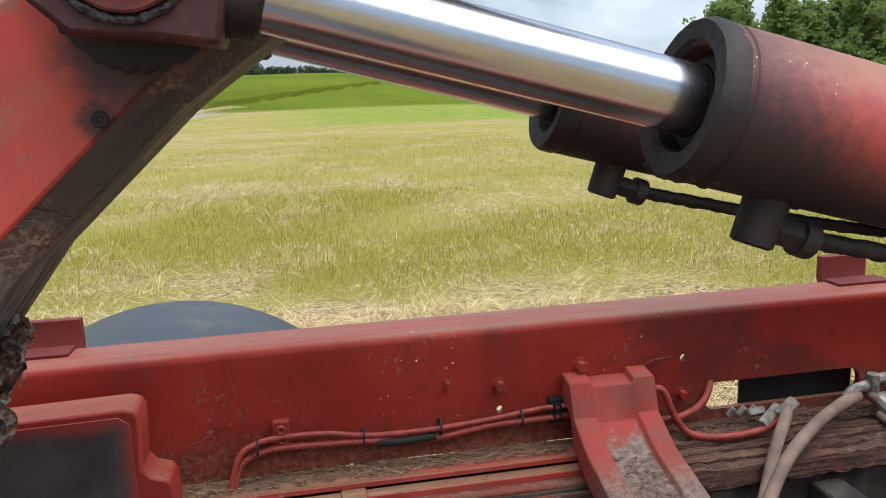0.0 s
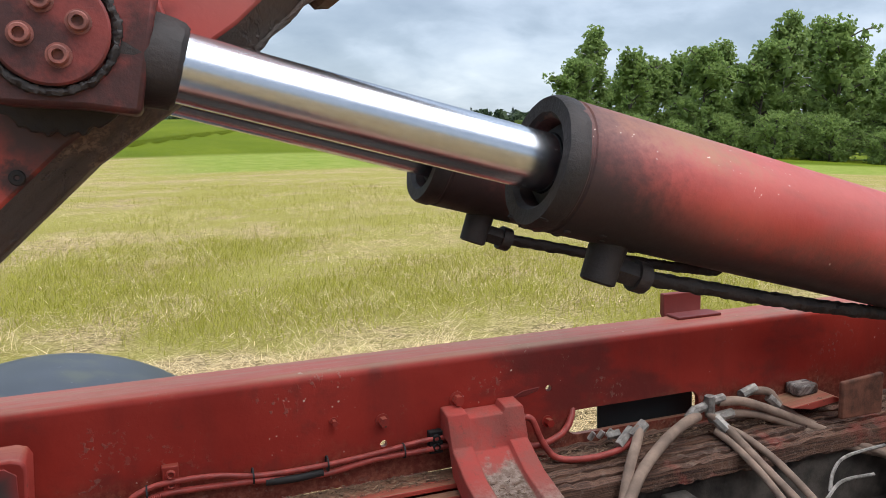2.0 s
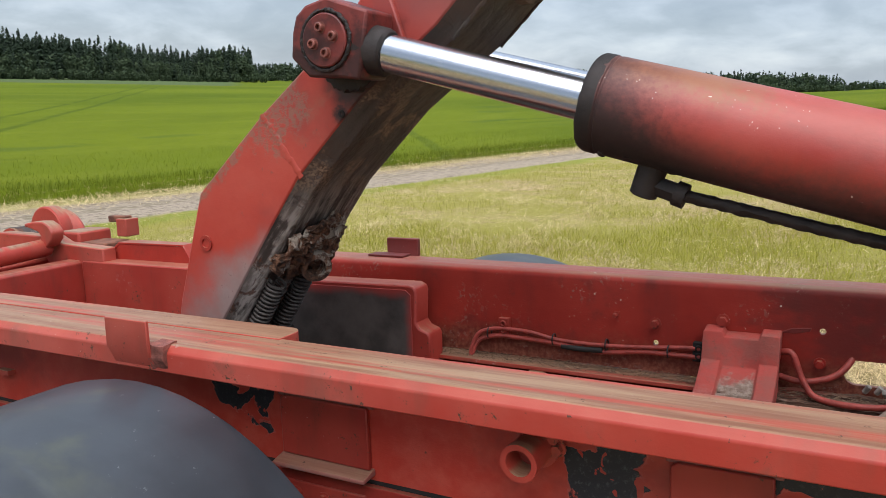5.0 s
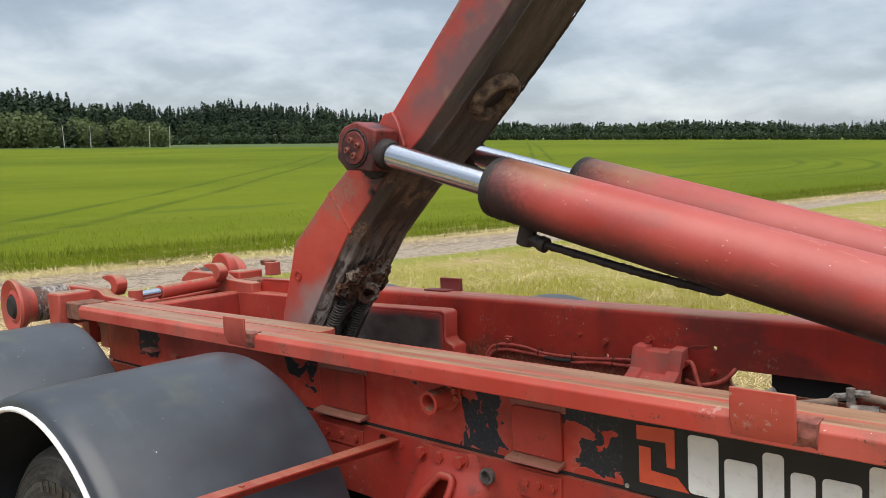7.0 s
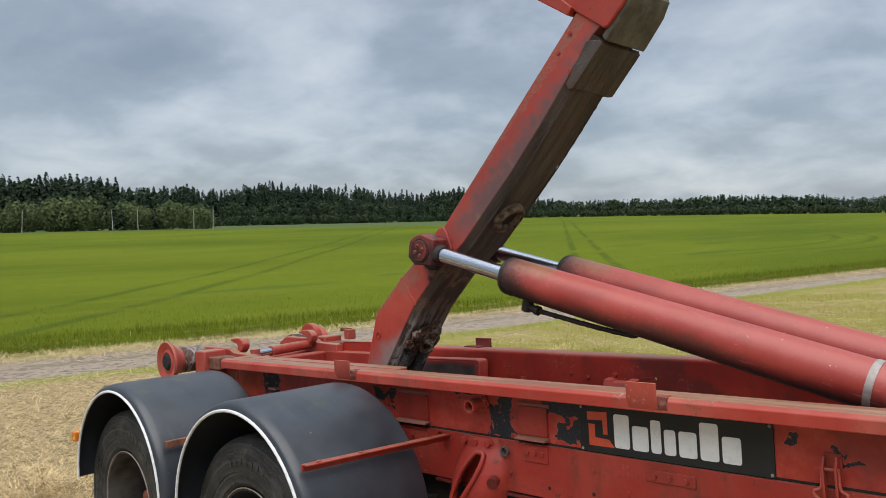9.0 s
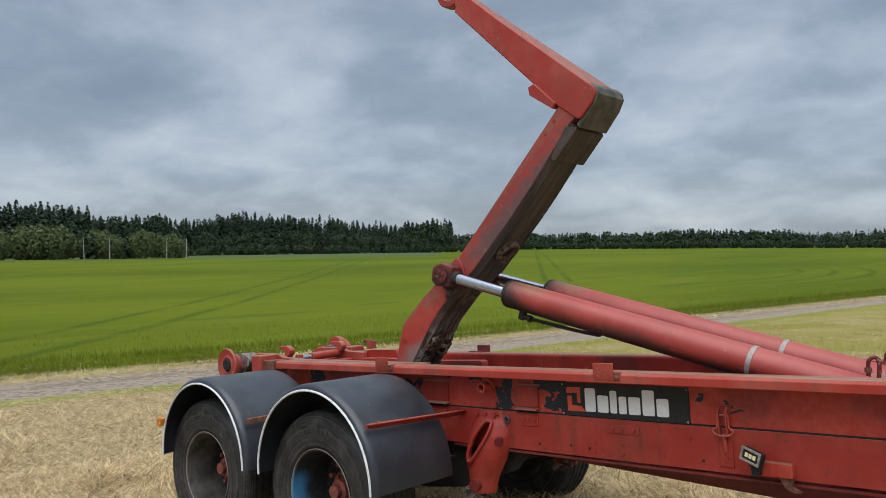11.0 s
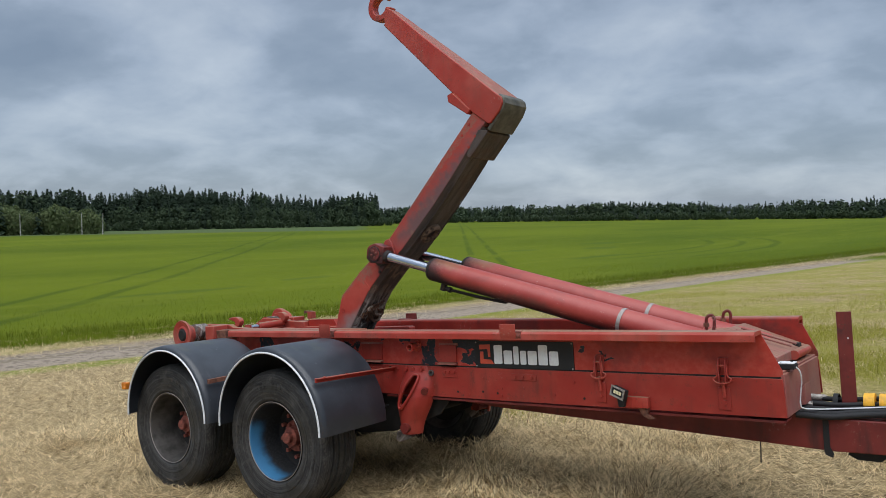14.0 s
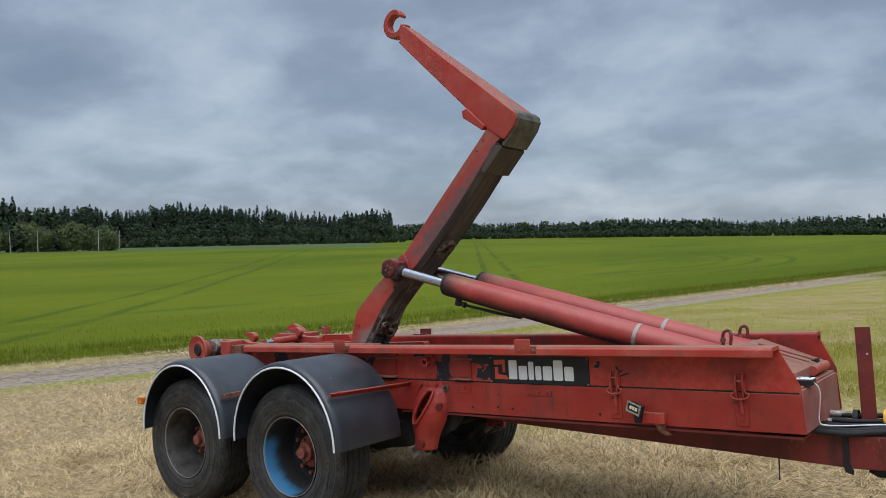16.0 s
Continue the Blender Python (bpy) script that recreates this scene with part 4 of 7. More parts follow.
def offset_line(pts, d):
    out = []
    for i, p in enumerate(pts):
        a, b = pts[max(i - 1, 0)], pts[min(i + 1, len(pts) - 1)]
        t = Vector((b[0] - a[0], b[1] - a[1])).normalized()
        out.append((p[0] - t.y * d, p[1] + t.x * d))
    return out


PIN_AT, PLUG_AT, WELD_AT = A(-0.758, 1.998), A(-0.778, 1.838), A(-0.975, 1.79)
ARM = arm_paint()
HW = 0.155
# the side plates end short of the front, which is closed by a plate with slanting corners
set_back = offset_line(front[1:], -0.022)
arm = part("lifting_arm", prism(B(), back + front[:1] + set_back, MID - HW, MID + HW), ARM, trailer, "red arm stained with oil", bevel=0.005)
line_in, line_out = offset_line(front[1:], -0.026), offset_line(front[1:], 0.014)
bm = B()
rows = []
for p, q in zip(line_in, line_out):
    rows.append([bm.verts.new(c) for c in ((p[0], MID - HW + 0.001, p[1]), (q[0], MID - HW + 0.036, q[1]), (q[0], MID + HW - 0.036, q[1]), (p[0], MID + HW - 0.001, p[1]))])
for r0, r1 in zip(rows, rows[1:]):
    for k in range(4):
        bm.faces.new((r0[k], r0[(k + 1) % 4], r1[(k + 1) % 4], r1[k]))
bm.faces.new(rows[0][::-1]), bm.faces.new(rows[-1])
bmesh.ops.recalc_face_normals(bm, faces=bm.faces)
part("front_plate", bm, GRIME, arm, "rust and oily dirt on bare steel", bevel=0.004)
for s in (-1, 1):
    bm = tube(B(), [(q[0], MID + s * (HW - 0.033), q[1]) for q in line_out[:4]], 0.0045, 6, 40)
    for v in bm.verts:
        v.co += 0.003 * noise.noise_vector(v.co * 60) + 0.002 * noise.noise_vector(v.co * 190)
    part("weld", bm, GRIME, arm, "lumpy pale weld bead")
bm = tube(B(), [(A(x, z)[0], MID - HW, A(x, z)[1]) for x, z in ((-1.010, 1.782), (-0.965, 1.748), (-0.915, 1.705), (-0.862, 1.662))], 0.009, 8, 26)
for v in bm.verts:
    v.co += 0.006 * noise.noise_vector(v.co * 40) + 0.005 * noise.noise_vector(v.co * 130)
for v in bm.verts:
    v.co.y = MID - HW + (v.co.y - MID + HW) * 0.14
part("weld", bm, ARM, arm, "flaking weld across the side plate")
# hollow boss through the front plate
bx, bz = A(-0.436, 2.243)
fm = frame_of((bx, MID, bz), (bx + ARM_N[0], MID, bz + ARM_N[1]))
part("boss_ring", lathe(B(), [(-0.01, 0.098), (0.028, 0.094), (0.040, 0.078), (0.036, 0.058), (0.012, 0.050), (0.010, 0)], fm, 28), CRUST, arm, "rusty steel ring")
# a black disc puts the hollow's shade into its colour
part("boss_hole", lathe(B(), [(0.0125, 0.0), (0.0125, 0.047), (0.010, 0.049)], fm, 24), OILY, arm, "black disc for the shaded hollow")
# weld plate behind the pin and the step in the back edge
part("doubler_plate", prism(B(), [A(-0.84, 1.97), A(-0.785, 2.06), A(-0.760, 2.115), A(-0.722, 2.132), A(-0.690, 2.105), A(-0.640, 2.03), A(-0.665, 1.96), A(-0.74, 1.92)], MID - HW - 0.014, MID - HW + 0.002), ARM, arm, bevel=0.004)
part("doubler_plate", prism(B(), [A(-0.84, 1.97), A(-0.785, 2.06), A(-0.760, 2.115), A(-0.722, 2.132), A(-0.690, 2.105), A(-0.640, 2.03), A(-0.665, 1.96), A(-0.74, 1.92)], MID + HW - 0.002, MID + HW + 0.014), ARM, arm, bevel=0.004)
hx, hz = A(-1.137, 1.411)
part("eye_ring", lathe(B(), [(0, 0.012), (0, 0.021), (0.006, 0.021), (0.006, 0.013)], frame_of((hx, MID - HW + 0.002, hz), (hx, MID - 1, hz)), 20, True), RED, arm)
sx, sz = A(-0.778, 1.838)
part("plug", lathe(B(), [(0, 0.010), (0.003, 0.008), (0.003, 0.004), (-0.002, 0)], frame_of((sx, MID - HW + 0.001, sz), (sx, MID - 1, sz)), 14), OILY, arm)
SPRING = plain("oily_spring_wire", (0.060, 0.050, 0.044), 0.6, 0.3, 0.5, 40, 0.6)
# caked pivot block and springs low on the front
SCAB = Nodes("flaking_mud_and_rust")
_p, _q, _r = SCAB.noise(16, 6, 0.7, distort=0.5), SCAB.noise(55, 5, 0.7), SCAB.noise(170, 3, 0.7)
_c = SCAB.mix(SCAB.step(_q, 0.36, 0.66), (0.045, 0.022, 0.014), (0.19, 0.085, 0.045))
_c = SCAB.mix(SCAB.math('MULTIPLY', SCAB.step(_p, 0.52, 0.58), 0.85), _c, SCAB.mix(_r, (0.24, 0.195, 0.155), (0.46, 0.39, 0.32)))
_c = SCAB.mix(SCAB.math('MULTIPLY', SCAB.step(_p, 0.44, 0.38), 0.9), _c, (0.022, 0.014, 0.010))
SCAB.bump(SCAB.math('ADD', _q, _p), 0.9, 0.006)
SCAB = SCAB.done(_c, 0.92)
cx, cz = A(-0.955, 1.415)
bm = B()
bmesh.ops.create_icosphere(bm, subdivisions=6, radius=1.0, matrix=Matrix.Translation((cx + 0.006, MID, cz - 0.010)) @ Matrix.Rotation(radians(90 - ARM_A), 4, 'Y') @ Matrix.Diagonal((0.026, 0.132, 0.160, 1)))
for v in bm.verts:
    v.co += 0.026 * noise.noise_vector(v.co * 15) + 0.015 * noise.noise_vector(v.co * 44) + 0.007 * noise.noise_vector(v.co * 120) + 0.003 * noise.noise_vector(v.co * 300)
part("dirt_crust", bm, SCAB, arm, "thick crust of mud and grease")
part("spring_eye", lathe(B(), [(-0.02, 0.026), (-0.02, 0.042), (0.02, 0.042), (0.02, 0.026)], frame_of((cx + 0.048, MID + 0.01, cz - 0.030), (cx + 0.078, MID - 0.015, cz - 0.045)), 22, True), SCAB, arm, "rusty spring eye")
for y in (-0.085, 0.03):
    pts = []
    (u0, w0), (u1, w1) = A(-0.985, 1.345), A(-1.06, 1.10)
    p0, p1 = Vector((u0 + 0.045, MID + y, w0)), Vector((u1 + 0.045, MID + y - 0.01, w1))
    m = frame_of(p0, p1)
    for i in range(21 * 10):
        a = 2 * math.pi * i / 10
        pts.append(m @ Vector(((p1 - p0).length * i / 210, 0.0235 * math.cos(a), 0.0235 * math.sin(a))))
    part("spring", tube(B(), pts, 0.0046, 6, smooth_path=False), SPRING, arm, "rusty coil spring")

# jib with its hook
jib_pts = [(-1.165, 4.025), (-0.72, 3.805), (0.120, 3.405), (0.165, 3.385), (0.185, 3.345), (0.170, 3.285), (0.110, 3.185), (0.085, 3.175), (-0.08, 3.245), (-1.175, 3.860), (-1.215, 3.885)]
bm = B()
jv = []
for s in (-1, 1):
    row = []
    for x, z in jib_pts:
        hw = 0.055 + (0.165 - 0.055) * float(smooth(x, -1.15, -0.30))
        u, v = A(x, z)
        row.append(bm.verts.new((u, MID + s * hw, v)))
    jv.append(row)
bm.faces.new(jv[0]), bm.faces.new(jv[1][::-1])
for i in range(len(jib_pts)):
    j = (i + 1) % len(jib_pts)
    bm.faces.new((jv[0][i], jv[1][i], jv[1][j], jv[0][j]))
jib = part("hook_jib", bm, RED_OLD, arm, "faded red upper arm", bevel=0.008)
bm = prism(B(), [A(*p) for p in ((0.125, 3.412), (0.178, 3.388), (0.198, 3.345), (0.180, 3.270), (0.105, 3.120), (0.070, 3.140), (0.140, 3.280))], MID - 0.150, MID + 0.168)
part("elbow_end", bm, PEEL_GREY, arm, "worn greenish grey steel", bevel=0.010)
bm = prism(B(), [A(*p) for p in ((0.000, 3.120), (0.074, 3.128), (0.084, 3.108), (-0.030, 2.905), (-0.058, 2.900), (-0.075, 2.925))], MID - 0.158, MID + 0.172)
part("sleeve", bm, GRIME, arm, "grimy steel sleeve", bevel=0.004)
bm = prism(B(), [A(*p) for p in ((-0.325, 3.350), (-0.285, 3.375), (-0.09, 3.262), (-0.105, 3.225), (-0.305, 3.300))], MID - 0.185, MID + 0.02)
part("catch", bm, RED_OLD, arm, bevel=0.004)
for u, v in ((-0.075, 3.15), (-0.125, 3.06), (0.0, 3.07), (-0.045, 2.98)):
    x, z = A(u - 0.02, v)
    part("bolt", bolt(B(), (x, MID - HW, z), (0, -1, 0), 0.008, 0.006), RED_OLD, arm)
ring = []
hc = (-1.312, 4.047)
for i in range(27):
    a = radians(50 + i * 310 / 26)
    ro = 0.128 if i > 4 else 0.098 + 0.0075 * i
    ring.append((hc[0] + ro * math.cos(a), hc[1] + ro * math.sin(a)))
for i in range(26, -1, -1):
    a = radians(50 + i * 310 / 26)
    ring.append((hc[0] + 0.074 * math.cos(a), hc[1] + 0.074 * math.sin(a)))
bm = prism(B(), [A(*p) for p in ring], MID - 0.04, MID + 0.04)
prism(bm, [A(*p) for p in ((-1.235, 3.955), (-1.212, 4.035), (-1.13, 4.010), (-1.13, 3.850), (-1.19, 3.870))], MID - 0.05, MID + 0.05)
part("hook", bm, RED_OLD, arm, "red steel hook with worn dark mouth", bevel=0.008)

# -- the two lift cylinders
CB = (2.45, 1.06)                                   # foot of the cylinders
P2 = A(-0.758, 1.998)                               # pin on the arm
CYL_LEN = math.hypot(P2[0] - CB[0], P2[1] - CB[1])
UX, UZ = (CB[0] - P2[0]) / CYL_LEN, (CB[1] - P2[1]) / CYL_LEN
BARREL = 2.49


def lift_cylinder(s):
    y = MID + s * 0.2275
    m = frame_of((CB[0] - UX * BARREL, y, CB[1] - UZ * BARREL), (CB[0], y, CB[1]))
    R = 0.0895
    prof = [(0.03, 0.0), (0.03, 0.058), (0.004, 0.060), (0.0, 0.064), (0.0, R - 0.006), (0.005, R), (0.026, R), (0.028, R - 0.002), (0.031, R - 0.002), (0.033, R), (BARREL - 0.05, R), (BARREL - 0.03, R - 0.01), (BARREL - 0.03, 0)]
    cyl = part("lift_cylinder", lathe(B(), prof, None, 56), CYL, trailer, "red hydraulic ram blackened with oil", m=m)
    gap = BARREL - CYL_LEN
    bm = lathe(B(), [(0.004, 0.060), (-0.003, 0.066), (-0.004, R - 0.004), (0.004, R + 0.0008), (0.022, R + 0.0008), (0.026, R - 0.001)], None, 56, True)
    for v in bm.verts:
        v.co += 0.0012 * noise.noise_vector(v.co * 70)
    part("gland_ring", bm, OILY, cyl, "black oil-caked gland nut")
    part("piston_rod", lathe(B(), [(gap + 0.06, 0), (gap + 0.06, 0.0395), (0.033, 0.0395), (0.033, 0)], None, 48), CHROME, cyl, "polished chrome rod")
    # the wiper's black holds the shadow of the bore round the rod
    part("wiper_ring", lathe(B(), [(0.034, 0.0395), (0.012, 0.0415), (0.014, 0.047), (0.026, 0.058)], None, 40), DARK, cyl, "seal coloured black for the shadow in the bore")
    # rod eye block round the pin
    eye = [(gap + dx, dz) for dx, dz in ((-0.092, 0.0), (-0.090, 0.034), (-0.070, 0.060), (-0.02, 0.086), (0.088, 0.077), (0.097, -0.062), (0.045, -0.068), (-0.031, -0.083), (-0.085, -0.054))]
    part("rod_eye", prism(B(), eye, -0.052, 0.052), CAP_RED, cyl, "dark red oily clevis block", bevel=0.006)
    bm = lathe(B(), [(gap + 0.060, 0.0), (gap + 0.060, 0.053), (gap + 0.095, 0.052), (gap + 0.110, 0.050), (gap + 0.122, 0.0485), (gap + 0.127, 0.043), (gap + 0.127, 0)], None, 40)
    for v in bm.verts:
        if v.co.yz.length > 0.01:
            v.co += 0.0018 * noise.noise_vector(v.co * 60) + 0.0016 * noise.noise_vector(v.co * 170)
    part("rod_collar", bm, OILY, cyl, "black oily collar")
    pin_m = Matrix.Translation((gap, 0, 0)) @ Matrix.Rotation(radians(-90 if s < 0 else 90), 4, 'Z')
    cap = part("pin_cap", lathe(B(), [(0.03, 0), (0.048, 0.062), (0.050, 0.0645), (0.056, 0.0645), (0.056, 0.060), (0.052, 0.058), (0.052, 0.0555), (0.060, 0.0555), (0.062, 0.053), (0.062, 0)], pin_m, 48), CAP_RED, cyl, "round red end plate with four socket screws")
    bm = tube(B(), [pin_m @ Vector((0.0545, 0.0612 * math.cos(2 * math.pi * i / 240), 0.0612 * math.sin(2 * math.pi * i / 240))) for i in range(241)], 0.0042, 8, smooth_path=False)
    for vtx in bm.verts:
        vtx.co += 0.0016 * noise.noise_vector(vtx.co * 330) + 0.0022 * noise.noise_vector(vtx.co * 110)
    part("grease_bead", bm, OILY, cyl, "bead of black grease")
    for i in range(4):
        a = radians(28 + 90 * i)
        q = pin_m @ Matrix.Translation((0.062, 0.027 * math.cos(a), 0.027 * math.sin(a)))
        part("socket_screw", lathe(B(), [(0, 0.0105), (0.0, 0.0125), (0.0012, 0.0125), (0.0012, 0.0098), (0.009, 0.0098), (0.0105, 0.0085), (0.0105, 0.0056), (0.003, 0.0056), (0.003, 0)], q, 18), BOLT_RUST, cyl)
    # grease squeezed out between block and arm
    fringe = []
    for i in range(90):
        an = math.radians(150 + 230 * i / 89)
        fringe.append((gap + 0.094 * math.cos(an) * (1.0 + 0.06 * noise.noise(Vector((i * 0.31, s, 0)))), 0.1035 * math.sin(an) * (1.0 + 0.10 * noise.noise(Vector((i * 0.47, s, 5))) + 0.05 * noise.noise(Vector((i * 1.7, s, 9))))))
    part("grease", prism(B(), fringe, min(-s * 0.056, -s * 0.030), max(-s * 0.056, -s * 0.030)), OILY, cyl, "black grease hanging below the block", bevel=0.003)
    # oil port, pipe and strap
    part("oil_port", lathe(B(), [(0, 0), (0, 0.027), (0.055, 0.025), (0.058, 0.02), (0.058, 0)], frame_of((0.135, 0, -0.085), (0.125, 0, -0.2)), 20), OILY, cyl)
    part("pipe_nut", rod(B(), (0.148, 0, -0.118), (0.195, 0, -0.122), 0.019, 6), OILY, cyl)
    part("pipe_nut", rod(B(), (0.185, 0, -0.121), (0.205, 0, -0.123), 0.023, 12), OILY, cyl)
    bm = tube(B(), [(0.19, 0, -0.122), (0.32, 0, -0.118), (0.48, 0.0, -0.112), (0.58, 0.0, -0.106), (0.66, 0.0, -0.100), (0.71, 0, -0.094), (0.725, 0, -0.082)], 0.0112, 10, 24)
    for v in bm.verts:
        v.co += 0.0022 * noise.noise_vector(v.co * 75) + 0.0012 * noise.noise_vector(v.co * 210)
    part("oil_pipe", bm, OILY, cyl, "pipe caked with oily dust")
    part("strap", lathe(B(), [(1.622, R), (1.622, R + 0.003), (1.648, R + 0.003), (1.648, R)], None, 48, True), BAND, cyl, "galvanised strap clamp")
    part("strap_bolt", rod(B(), (1.63, s * 0.06, -0.115), (1.63, s * 0.085, -0.07), 0.01, 8), RUST, cyl)
    if s < 0:
        part("grease_crust", _drips(), OILY, cyl, "hanging oily dirt")["kind"] = "stuff"
    return cyl


def _drips():
    bm = B()
    rr = random.Random(3)
    for i in range(16):
        x, a = 0.17 * rr.random() ** 1.5, rr.uniform(-0.6, 0.6)
        k = Matrix.Translation((x, 0.0875 * math.sin(a), -0.0875 * math.cos(a))) @ Matrix.Diagonal((rr.uniform(0.8, 2.6), 1, rr.uniform(0.7, 1.5), 1))
        bmesh.ops.create_icosphere(bm, subdivisions=2, radius=rr.uniform(0.0025, 0.005), matrix=k)
    for v in bm.verts:
        v.co += 0.0015 * noise.noise_vector(v.co * 150)
    return bm


for s in (-1, 1):
    lift_cylinder(s)
part("arm_pin", rod(B(), (P2[0], MID - 0.24, P2[1]), (P2[0], MID + 0.24, P2[1]), 0.045, 24), OILY, trailer)
part("arm_pivot", rod(B(), (PIVOT[0], MID - 0.42, PIVOT[1]), (PIVOT[0], MID + 0.42, PIVOT[1]), 0.05, 24), DARK, trailer)
part("cylinder_foot_shaft", rod(B(), (CB[0], MID - 0.40, CB[1]), (CB[0], MID + 0.40, CB[1]), 0.05, 24), RED_OLD, trailer)

# -- dry bits and crumbs
LITTER = Nodes('dry_leaf_litter')
LITTER = LITTER.done(LITTER.mix(LITTER.island(), (0.060, 0.032, 0.020), (0.30, 0.19, 0.12)), 0.9)

# -- lower chassis
bm = plate(B(), [(-2.5, 0.74), (2.672, 0.757), (2.66, 0.975), (-2.5, 0.975)], [circle(0.155, 0.925, 0.016), circle(-0.262, 0.945, 0.018)], -0.441, -0.427)
part("chassis_side", bm, RED, trailer, bevel=0.002)
bm = plate(B(), [(-2.5, 0.74), (2.672, 0.757), (2.66, 0.975), (-2.5, 0.975)], [], 0.452, 0.466)
part("chassis_side", bm, RED, trailer, bevel=0.002)
part("chassis_flange", box(B(), -0.3, 2.66, -0.447, -0.30, 0.728, 0.740), RED_DARK, trailer)
part("chassis_flange", box(B(), -0.3, 2.66, 0.33, 0.47, 0.728, 0.740), RED_DARK, trailer)
# dark strip that stands for the shadow gap between beam and chassis
part("seam_strip", box(B(), -2.1, 2.655, -0.428, -0.405, 0.973, 0.987), DARK, trailer)
bm = prism(B(), [(2.655, 0.757), (2.675, 0.757), (2.668, 1.0), (2.648, 1.0)], -0.43, 0.40)
part("front_plate", bm, RED_FADED, trailer, "faded pinkish red front plate", bevel=0.004)
# inner longitudinal members, dark with oil
for y in (-0.31, 0.315):
    part("inner_member", box(B(), -2.4, 2.64, y, y + 0.018, 0.742, 0.945), DUSTY, trailer)
part("belly_plate", box(B(), -2.4, 2.60, -0.30, 0.33, 0.742, 0.752), DUSTY, trailer)
for x in (-2.35, -1.62, 0.62, 1.35, 2.1):
    part("cross_member", box(B(), x, x + 0.07, -0.40, 0.30 if x > 0 else 0.44, 0.755, 0.90 if x > 0 else 0.94), DUSTY if x > 0 else RED_OLD, trailer, bevel=0.006)
# the drawbar's shade is put into its darker red
bm = prism(B(), [(0.05, 0.735), (2.6, 0.735), (3.0, 0.712), (4.6, 0.70), (4.6, 0.545), (2.85, 0.525), (0.5, 0.640), (0.05, 0.68)], MID - 0.165, MID + 0.165)
part("drawbar", bm, RED_DARK, trailer, "red tapered drawbar, darkened for the shade below the body", bevel=0.006)

# undercarriage plates between the springs; oil and the shade there are put into their black
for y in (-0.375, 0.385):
    part("undercarriage_plate", prism(B(), [(-2.62, 0.742), (0.28, 0.742), (0.16, 0.60), (-0.30, 0.44), (-0.62, 0.40), (-2.62, 0.37)], y, y + 0.014), DARK, trailer, "undercarriage plate, black with oil and shade", bevel=0.003)
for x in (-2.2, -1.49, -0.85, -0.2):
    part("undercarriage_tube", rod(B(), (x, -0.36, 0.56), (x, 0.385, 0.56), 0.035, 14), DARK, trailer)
# ledge and planks along the far web
part("ledge", box(B(), -0.70, 0.16, 0.372, 0.451, 0.972, 0.984), RED_OLD, trailer, "red ledge strewn with dirt", bevel=0.002)
for y0, y1, z0, z1, mat in ((0.345, 0.375, 0.950, 0.968, RED_OLD), (0.318, 0.347, 0.930, 0.954, WOOD), (0.300, 0.322, 0.912, 0.938, WOOD)):
    part("edge_strip", box(B(), -0.70, 0.17, y0, y1, z0, z1), mat, trailer, bevel=0.003)
bm = box(B(), -0.34, -0.29, 0.295, 0.38, 0.905, 0.972)
part("ledge_bracket", bm, RED_OLD, trailer, bevel=0.004)
for i in range(6):
    y0 = 0.452 - 0.026 * (i + 1)
    bm = box(B(), 0.31, 2.3, y0, y0 + 0.024, 0.93 - 0.003 * i, 0.987 - 0.006 * i)
    bmesh.ops.subdivide_edges(bm, edges=[e for e in bm.edges if e.calc_length() > 1], cuts=110)
    for v in bm.verts:
        v.co += Vector((0, 0.005, 0.004)) * noise.noise(Vector((v.co.x * 9, i * 3.1, v.co.z * 5)))
        v.co.z += 0.007 * noise.noise(Vector((v.co.x * 38, i * 5.7, v.co.y * 40))) + 0.004 * noise.noise(Vector((v.co.x * 90, i * 2.3, 4)))
    part("plank", bm, WOOD, trailer, "split weathered timber")
bm = B()
rr = random.Random(8)
for i in range(5200):
    x, y = rr.uniform(-0.69, 1.2), rr.uniform(0.385, 0.448)
    if 0.13 < x < 0.32:
        continue
    z = 0.984 if x < 0.16 else 0.982
    a, l, wd = rr.uniform(0, 6.3), rr.uniform(0.001, 0.005) * rr.choice((0.6, 0.8, 1, 2.0)), rr.uniform(0.0006, 0.0018)
    d, e2 = Vector((math.cos(a), math.sin(a) * 0.6, rr.uniform(-0.1, 0.3))) * l, Vector((-math.sin(a), math.cos(a), rr.uniform(-0.3, 0.3))) * wd
    p = Vector((x, y, z + rr.uniform(0.001, 0.006)))
    v = [bm.verts.new(q) for q in (p - d - e2, p + d - e2, p + d + e2, p - d + e2)]
    bm.faces.new(v)
part("leaf_litter", bm, LITTER, trailer, "dry leaves and dirt crumbs")["kind"] = "stuff"

